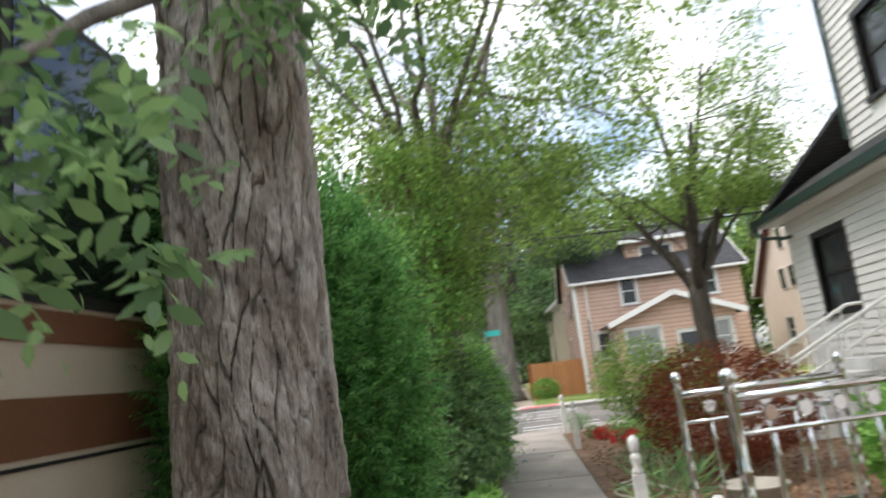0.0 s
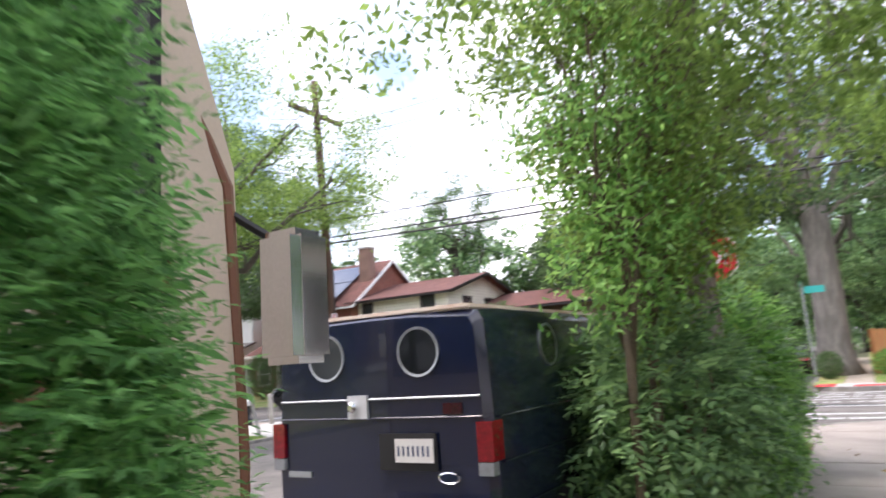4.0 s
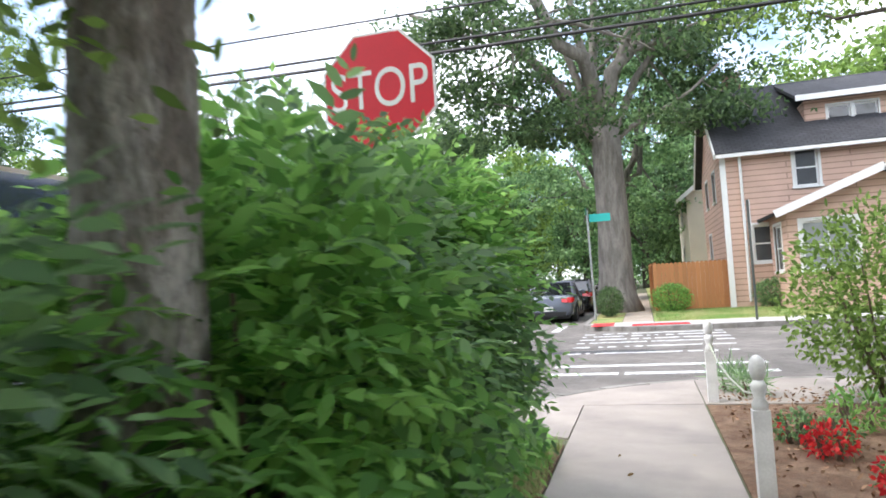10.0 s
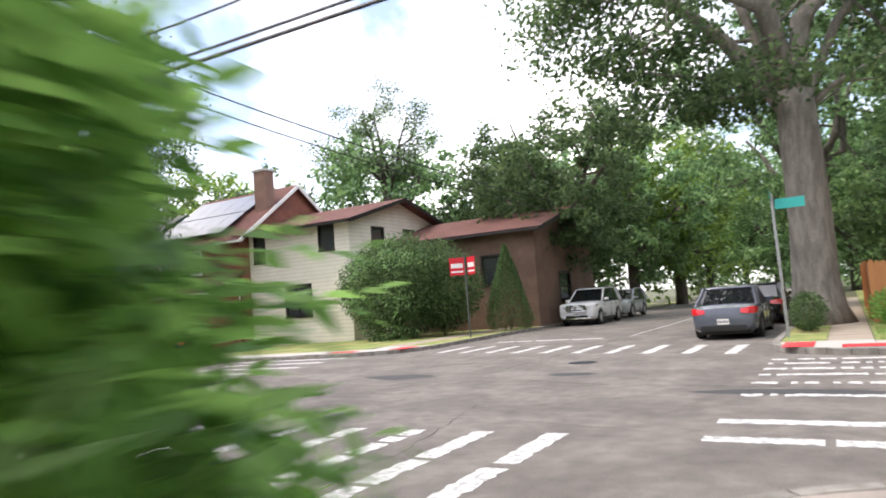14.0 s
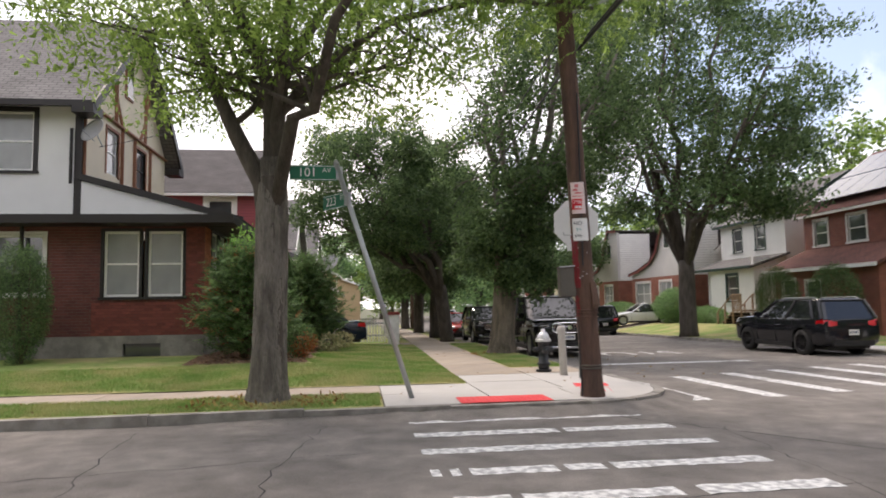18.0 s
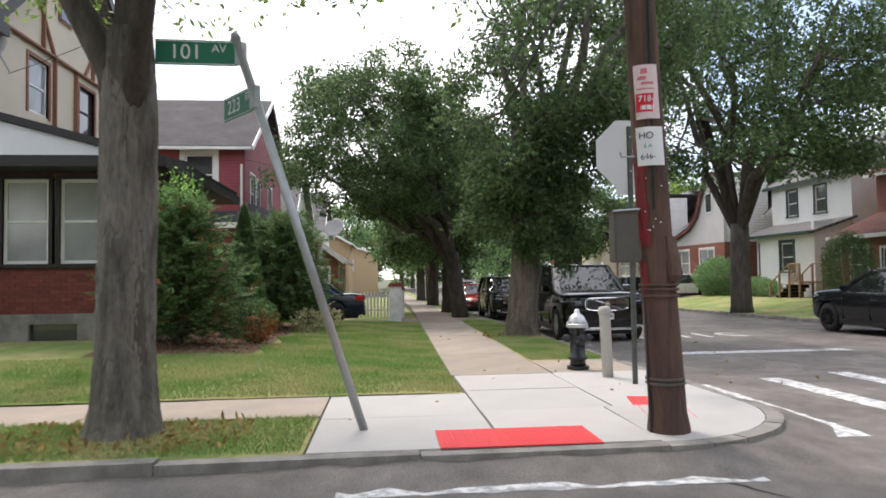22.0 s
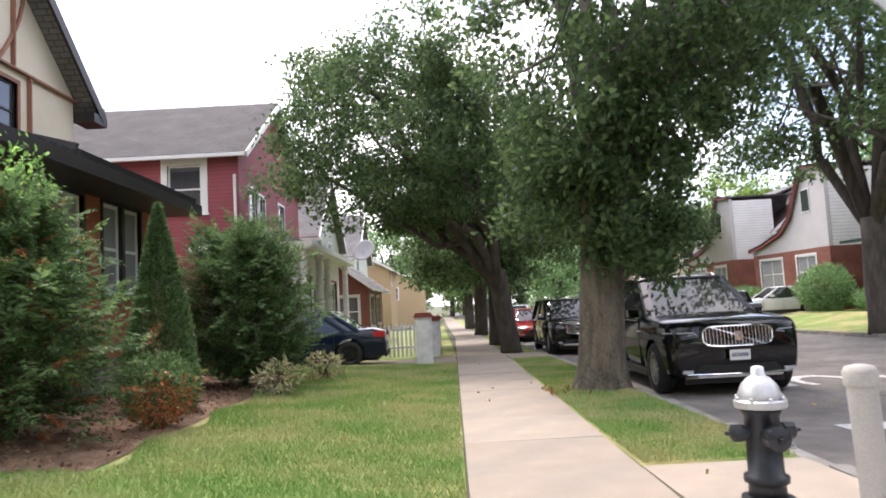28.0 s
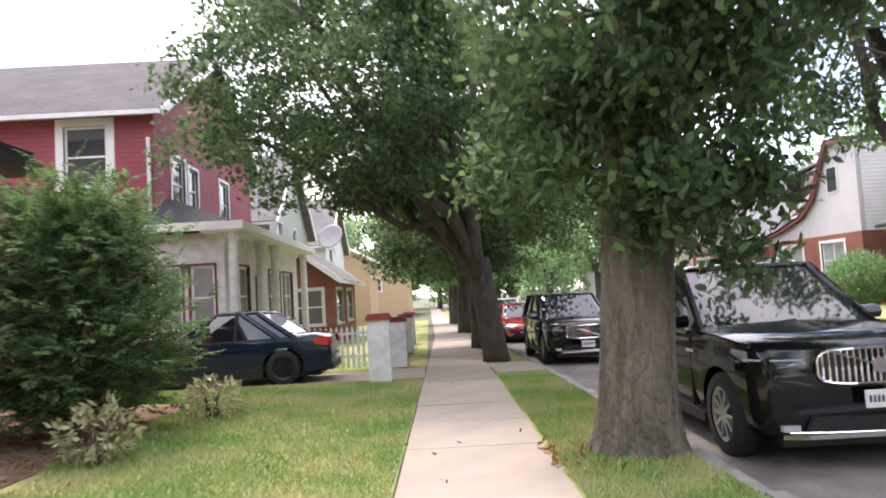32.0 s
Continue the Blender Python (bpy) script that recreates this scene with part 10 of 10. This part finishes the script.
    part("rim", tube([(0.088, -0.15, 0.45), (0.088, 0.13, 0.47)], 0.010, 6), M_STEEL, cb)
    part("conduit", tube([(0.02, -0.16, 1.5), (0.02, -0.19, 1.2), (0.03, -0.18, 0.4), (0.05, -0.175, 0.0)], 0.014, 8), M_CABLE, root)
    part("conduit", tube([(0.1, -0.13, 4.6), (0.12, -0.125, 2.3), (0.12, -0.13, 1.94)], 0.013, 8), M_CABLE, root)
    part("step_bolt", tube([(0.0, -0.1, 2.42), (-0.02, -0.36, 2.42), (-0.02, -0.37, 2.46)], 0.01, 6), M_STEEL, root)
    arm = obj("crossarm", None, root, pose(*ax(9.4), 9.4, 0, 0, 90))
    part("beam", box(-1.2, 1.2, -0.06, 0.06, -0.06, 0.06), M_POLE_WOOD, arm, bevel=0.01)
    for u in (-1.05, -0.5, 0.5, 1.05):
        part("insulator", lathe([(0.02, 0.06), (0.05, 0.09), (0.03, 0.12), (0.05, 0.15), (0.02, 0.18)], 10, at=(u, 0, 0)), M_DISH, arm)
    # street lamp arm low on the shaft
    part("bracket", tube([(ax(5.9)[0], ax(5.9)[1], 5.9), (-0.1, 0.9, 6.35), (-0.1, 1.6, 6.4)], 0.025, 8), M_STEEL, root)


utility_pole()


def hydrant():
    root = empty("fire_hydrant", 0.0, 1.14, gz(0) + PAVE)
    tagged(root, "black fire hydrant with silver bonnet and caps", "fire hydrant")
    part("base_flange", lathe([(0.15, 0), (0.165, 0.01), (0.165, 0.05), (0.125, 0.06)], 24), M_BLACK_IRON, root)
    part("barrel", lathe([(0.12, 0.05), (0.115, 0.12), (0.112, 0.14), (0.14, 0.15), (0.14, 0.19), (0.112, 0.2), (0.108, 0.58), (0.125, 0.60), (0.125, 0.63)], 28), M_BLACK_IRON, root, smooth=True)
    part("bonnet_flange", lathe([(0.16, 0.63), (0.165, 0.64), (0.165, 0.675), (0.15, 0.685)], 28), M_HYD_SILVER, root)
    part("bonnet", lathe([(0.14, 0.685), (0.135, 0.72), (0.11, 0.78), (0.075, 0.82), (0.05, 0.835), (0.045, 0.84), (0.04, 0.89), (0.02, 0.9)], 24), M_HYD_SILVER, root, smooth=True)
    for k in range(8):
        a = 2 * math.pi * k / 8
        part("bolt", lathe([(0.014, 0.685), (0.014, 0.70), (0.007, 0.705)], 6, at=(0.15 * math.cos(a), 0.15 * math.sin(a), 0)), M_HYD_SILVER, root)
    for rz, r, ln, zz in ((90, 0.062, 0.13, 0.46), (0, 0.045, 0.10, 0.47), (180, 0.045, 0.10, 0.47)):
        nz = obj("nozzle", None, root, pose(0, 0, zz, 90, 0, rz))
        part("neck", lathe([(r, 0.08), (r, 0.08 + ln * 0.55)], 18), M_BLACK_IRON, nz)
        part("cap", lathe([(r * 1.25, 0.08 + ln * 0.5), (r * 1.3, 0.09 + ln * 0.6), (r * 1.25, 0.10 + ln), (r * 0.5, 0.12 + ln), (r * 0.3, 0.12 + ln), (r * 0.28, 0.15 + ln)], 10), M_BLACK_IRON, nz)
    part("chain", tube([(0.0, 0.16, 0.42), (0.05, 0.19, 0.36), (0.11, 0.12, 0.38)], 0.007, 6), M_STEEL, root)


hydrant()
bo = empty("bollard", 0.93, 1.29, gz(0.7) + PAVE)
tagged(bo, "worn grey concrete-filled bollard beside the hydrant", "bollard")
part("shaft", lathe([(0.075, 0.0), (0.074, 0.9), (0.072, 0.92)], 20), M_CONCRETE, bo, smooth=True, m=pose(0, 0, 0, 1.5, -1.0, 0))
part("cap", lathe([(0.082, 0.86), (0.085, 0.87), (0.085, 0.935), (0.07, 0.965), (0.03, 0.975)], 20), M_CONCRETE, bo, smooth=True, m=pose(0, 0, 0, 1.5, -1.0, 0))


def gate_pillar(x, y, h, w, label):
    root = empty("gate_pillar", x, y, gz(x) + PAVE, 0)
    tagged(root, label, "pillar", group="whitewashed garden pillars")
    part("shaft", box(-w / 2, w / 2, -w / 2, w / 2, 0, h), M_WHITE_WORN, root, bevel=0.012)
    part("cap", box(-w / 2 - 0.035, w / 2 + 0.035, -w / 2 - 0.035, w / 2 + 0.035, h, h + 0.07), M_BRICK_CAP, root, bevel=0.01)
    part("cap", box(-w / 2 - 0.0, w / 2 + 0.0, -w / 2 - 0.0, w / 2 + 0.0, h + 0.07, h + 0.12), M_BRICK_CAP, root, bevel=0.01)


gate_pillar(-13.5, -1.35, 1.25, 0.42, "whitewashed brick pillar with red cap, leaning slightly")
gate_pillar(-16.9, -1.15, 1.1, 0.42, "whitewashed brick pillar with red cap")
gate_pillar(-21.5, -1.1, 1.1, 0.42, "whitewashed brick pillar with red cap")
gate_pillar(-26.0, -1.1, 1.1, 0.42, "whitewashed brick pillar with red cap")


def picket_fence(x0, x1, y, label):
    root = empty("picket_fence", x0, y, gz(x0) + PAVE)
    tagged(root, label, "fence")
    part("plinth", box(0, x1 - x0, -0.1, 0.1, 0.0, 0.16), M_CONCRETE, root)
    for zz in (0.30, 0.85):
        part("rail", box(0, x1 - x0, -0.02, 0.02, zz, zz + 0.06), M_WHITE, root)
    n = int((x1 - x0) / 0.13)
    me = finish("picket", prism([(0, 0), (0.06, 0), (0.06, 0.95), (0.03, 1.02), (0, 0.95)], 0.0, 0.02), M_WHITE)
    for k in range(n):
        obj("picket", me, root, pose(k * 0.13, 0.042, 0.14, 90, 0, 0))


picket_fence(-21.2, -17.2, -1.15, "white picket fence on a low plinth")
picket_fence(-25.7, -21.8, -1.1, "white picket fence on a low plinth")
def picket_side():
    root = empty("picket_fence", -16.75, -5.0, gz(-16.7) + PAVE, 90)
    tagged(root, "white picket fence beside the driveway", "fence")
    for zz in (0.30, 0.85):
        part("rail", box(0, 3.6, -0.02, 0.02, zz, zz + 0.06), M_WHITE, root)
    me = finish("picket", prism([(0, 0), (0.06, 0), (0.06, 0.95), (0.03, 1.02), (0, 0.95)], 0.0, 0.02), M_WHITE)
    for k in range(27):
        obj("picket", me, root, pose(k * 0.13, -0.022, 0.05, 90, 0, 0))


picket_side()


def cedar_fence():
    root = empty("cedar_fence", 17.95, 16.85, PAVE)
    tagged(root, "orange-brown cedar board fence beside the peach house", "fence")
    me = finish("board", prism([(0, 0), (0.145, 0), (0.145, 1.66), (0.11, 1.72), (0.035, 1.72), (0, 1.66)], 0.0, 0.022), M_FENCE)
    for k in range(18):
        obj("board", me, root, pose(k * 0.15, 0, 0.02, 90, 0, 0))
    for zz in (0.35, 1.4):
        part("rail", box(0, 2.7, 0.003, 0.05, zz, zz + 0.09), M_FENCE, root)
    side = [obj("board", me, root, pose(0.0, k * 0.15, 0.02, 90, 0, 90)) for k in range(1, 60)]
    for k in range(6):
        part("post", box(-0.06 + 0.1 * (k == 0), 0.04 + 0.1 * (k == 0), 0.05 + k * 1.75, 0.15 + k * 1.75, 0, 1.78), M_FENCE, root)


cedar_fence()


def garden_post(y, h=0.82, x=18.2):
    root = empty("garden_post", x, y, PAVE, 0)
    tagged(root, "white turned wooden garden post with ball top", "post", group="white posts along the pavement")
    part("shaft", box(-0.05, 0.05, -0.05, 0.05, -0.02, h * 0.62), M_WHITE_WORN, root, bevel=0.008)
    part("turning", lathe([(0.045, h * 0.62), (0.05, h * 0.66), (0.03, h * 0.70), (0.045, h * 0.76), (0.05, h * 0.79), (0.028, h * 0.83)], 16), M_WHITE_WORN, root, smooth=True)
    part("ball", lathe([(0.025, h * 0.82), (0.042, h * 0.86), (0.05, h * 0.92), (0.042, h * 0.97), (0.02, h * 1.0), (0.004, h * 1.005)], 16), M_WHITE_WORN, root, smooth=True)


for yy in (-11.94, -5.07, -1.82, -14.5):
    garden_post(yy, 0.86 if yy > -12.5 else 0.8, 18.2)
rope = empty("rope", 18.2, -2.9, PAVE)
tagged(rope, "thin pale rope slung between the white posts", "rope")
part("strand", tube([(0, -2.17, 0.62), (0.02, -1.3, 0.5), (0.02, -0.4, 0.47), (0, 0.4, 0.52), (0, 1.08, 0.62)], 0.007, 6), M_HOSE, rope)


def bed_rail(x, y, w, rz, h, fat, label):
    """A chrome bedstead end used as a garden rail."""
    root = empty("chrome_rail", x, y, PAVE, rz)
    tagged(root, label, "railing")
    for u in (0.0, w):
        post = [(0.035, 0), (0.035, 0.3), (0.05, 0.33), (0.035, 0.37), (0.035, 0.5), (0.048, 0.52), (0.035, 0.54), (0.04, 0.62), (0.05, 0.66), (0.036, 0.7), (0.036, 0.78), (0.048, 0.8), (0.036, 0.82), (0.036, h * 0.89), (0.05, h * 0.9), (0.03, h * 0.92), (0.048, h * 0.945), (0.052, h * 0.965), (0.04, h * 0.99), (0.01, h)]
        part("corner_post", lathe([(r * fat, zz) for r, zz in post], 16, at=(u, 0, 0)), M_CHROME, root, smooth=True)
    for zz, r in ((h * 0.87, 0.028), (h * 0.72, 0.016), (0.28, 0.02)):
        part("crossbar", tube([(0, 0, zz), (w, 0, zz)], r, 10), M_CHROME, root, smooth=True)
    n = 6
    for k in range(1, n):
        u = w * k / n
        part("spindle", lathe([(0.012, 0.28), (0.012, 0.5), (0.022, 0.53), (0.012, 0.56), (0.012, h * 0.6), (0.022, h * 0.62), (0.012, h * 0.64), (0.012, h * 0.72)], 10, at=(u, 0, 0)), M_CHROME, root, smooth=True)
        part("rosette", lathe([(0.045, -0.012), (0.055, 0.0), (0.045, 0.012)], 14), M_CHROME, root, m=pose(u, 0, h * 0.795, 90, 0, 0))


bed_rail(18.47, -12.78, 1.4, 15, 1.38, 0.75, "chrome bedstead end standing as a garden rail")
bed_rail(18.52, -13.93, 1.4, 15, 1.40, 1.0, "thicker chrome bedstead end standing as a garden rail")

pot = empty("plant_pot", 19.3, -11.4, PAVE)
tagged(pot, "round grey planter bowl set in the mulch", "plant pot")
part("bowl", lathe([(0.16, 0), (0.24, 0.1), (0.29, 0.24), (0.31, 0.26), (0.29, 0.27), (0.26, 0.25), (0.2, 0.2), (0.05, 0.2)], 24), M_TERRACOTTA, pot, smooth=True)
hs_ = empty("garden_hose", 18.6, -10.1, PAVE)
tagged(hs_, "pale garden hose lying in loops on the mulch", "hose")
part("coil", tube([(0.35 * math.cos(t) * (1 - 0.05 * t) - 0.1, 0.5 * math.sin(t) + 0.05 * t, 0.02 + 0.012 * (t % 2)) for t in [0.3 * k for k in range(34)]], 0.013, 7), M_HOSE, hs_)

# overhead wires
def wire(a, b, sag, r, label="thin black overhead cable between poles"):
    root = empty("overhead_wire", *a)
    tagged(root, label, "cable")
    a, b = Vector(a), Vector(b)
    pts = [(b - a) * (k / 14) - Vector((0, 0, sag * 4 * (k / 14) * (1 - k / 14))) for k in range(15)]
    part("strand", tube(pts, r, 5), M_CABLE, root)


for dy, dz, r in ((0.0, 5.4, 0.030), (0.15, 5.62, 0.024), (0.05, 6.1, 0.018), (-0.4, 8.9, 0.008), (0.6, 8.9, 0.008)):
    wire((4.2, 0.7 + dy, dz + 0.1), (46, -0.6 + dy, dz - 0.3), 0.35, r)
    wire((4.2, 0.7 + dy, dz + 0.1), (-44, 1.9 + dy, dz - 0.2), 0.5, min(r, 0.014))
wire((4.2, 0.7, 7.6), (4.6, 48, 7.4), 1.0, 0.022)
wire((4.2, 0.7, 7.2), (4.6, 48, 7.0), 1.1, 0.018)
wire((4.2, 0.5, 6.8), (4.4, -60, 6.8), 1.0, 0.014)
wire((4.2, 0.5, 7.4), (4.4, -60, 7.4), 0.9, 0.010)
wire((4.1, 0.5, 6.4), (-5.2, -9.8, 6.0), 0.3, 0.008)
wire((-30.0, 1.7, 7.0), (-17.6, -7.3, 6.3), 0.3, 0.008)
for x, y, hgt in ((-44, 1.8, 10.0), (6.5, 60, 10), (7.2, 33.0, 9.5), (46, -0.6, 10), (4.4, -60, 10)):
    up_ = empty("utility_pole", x, y, gz(x) + (PAVE if not (CURB_W < x < CURB_E) else 0))
    if CURB_W < x < CURB_E:
        up_.location.x = 4.4
    tagged(up_, "far brown wooden utility pole", "utility pole")
    part("shaft", lathe([(0.16, -0.05), (0.14, hgt * 0.5), (0.11, hgt)], 12), M_POLE_WOOD, up_, smooth=True)
    part("crossarm", box(-1.1, 1.1, -0.06, 0.06, hgt - 1.0, hgt - 0.88), M_POLE_WOOD, up_)

# lawns, blade by blade
grass("grass", -13.5, 1.92, -6.3, -0.5, 270000, 1, "short lawn grass, green with straw-coloured patches", mask=lambda a, b: b < lawn_edge(a) - 0.01 and not (-10.25 < a < -1.25 and b < -3.9 + 0.12 * math.sin(3 * a)))
grass("grass", -13.9, -1.3, 0.72, 2.0, 80000, 2, "grass of the kerbside verge", mask=lambda a, b: b > lawn_edge(a) + 1.5)
grass("grass", 3.2, 4.6, -9, -2.45, 30000, 3, "grass of the narrow verge by the street sign")
grass("grass", -1.0, 1.9, -12, -5.5, 45000, 4, "lawn grass by the brick house", tall=0.05)
grass("grass", 17.9, 25.6, 11.05, 16.1, 40000, 5, "trimmed grass before the peach house", tall=0.06)
grass("grass", 16.6, 16.83, -12, -3.8, 2500, 6, "thin weedy grass at the pavement's edge", tall=0.14)


# ---- litter and single bricks ----
def scatter(name, label, category, areas, material, size, seed, dz=PAVE):
    """Small flat bits strewn on the ground, too many to count."""
    rng = np.random.default_rng(seed)
    pts = []
    for x0, x1, y0, y1, n in areas:
        q = np.stack([rng.uniform(x0, x1, n), rng.uniform(y0, y1, n), np.zeros(n)], 1)
        q[:, 2] = 0.012 * np.minimum(0, q[:, 0] - 4.0) + dz + 0.008 + np.array([rise(a, b) for a, b in q[:, :2]])
        pts.append(q)
    c = np.concatenate(pts)
    out = rng.normal(size=(len(c), 3)) * np.array([1, 1, 0.12])
    me = leaf_mesh(name, c, size, size * 0.5, material, rng, droop=-0.06, curl=0.12, outward=out)
    tagged(obj(name, me), label, category, kind="stuff")


scatter("fallen_leaves", "dry brown leaves scattered on the pavement and lawn", "leaves", ((-14, 2.5, -1.5, 1.6, 55), (-14, 1.5, -4.5, -1.6, 90), (-12, 2, 2.5, 5.0, 70), (16.6, 18.2, -18, -3, 60), (3.0, 4.6, -10, -2, 60)), M_LITTER, 0.06, 5)
scatter("mulch_chips", "brown wood chips over the garden bed", "mulch", ((18.25, 23.0, -17.0, -1.0, 9000), (16.0, 16.75, -17.0, -3.8, 2200), (-10.2, -1.3, -6.5, -4.0, 3500)), M_CHIP, 0.055, 6)


def brick_courses(root_name, label, p0, along, out, spans, material, z):
    """Single bricks, a little proud of the wall, course by course over spans (from, to, low, high)."""
    root = empty(root_name, *p0, z)
    tagged(root, label, "brick wall", kind="structure")
    shared = {}
    for u0, u1, za, zb in spans:
        rows = int((zb - za) / 0.075)
        for r in range(rows):
            u = u0 - (0.105 if r % 2 else 0.0)
            while u < u1 - 0.02:
                a, b = max(u, u0) + 0.005, min(u + 0.21, u1) - 0.005
                u += 0.21
                if b - a < 0.03:
                    continue
                key = round(b - a, 3)
                if key not in shared:
                    shared[key] = finish("brick", box(0, key, -0.01, 0.012, 0, 0.065), material, bevel=0.003, segs=1)
                o = obj("brick", shared[key], root)
                ang = math.degrees(math.atan2(along[1], along[0]))
                o.matrix_basis = pose(along[0] * a, along[1] * a, za + r * 0.075 + 0.005, 0, 0, ang)
    return root


# north bricks coloured as lit, east bricks as shaded
brick_courses("wall_north", "single bricks facing the sunroom's corner, light put into their orange-red", (-3.75, -6.65), (-1, 0), (0, 1), ((0.0, 0.68, 0.76, 3.5), (0.68, 2.82, 0.76, 1.72)), M_BRICK_PIECE_LIT, PAVE)
brick_courses("wall_east", "single bricks beside the paired windows, shade put into their red-brown", (-3.75, -7.27), (0, 1), (1, 0), ((0.12, 0.61, 0.76, 3.5), (-2.1, 0.12, 0.76, 1.62)), M_BRICK_PIECE_SHADED, PAVE)
scatter("dry_grass", "dry straw and bare earth round the tree's foot", "grass", ((3.2, 4.5, -5.2, -3.0, 900), (-7.1, -5.7, 0.7, 1.9, 350)), M_LITTER, 0.09, 9)
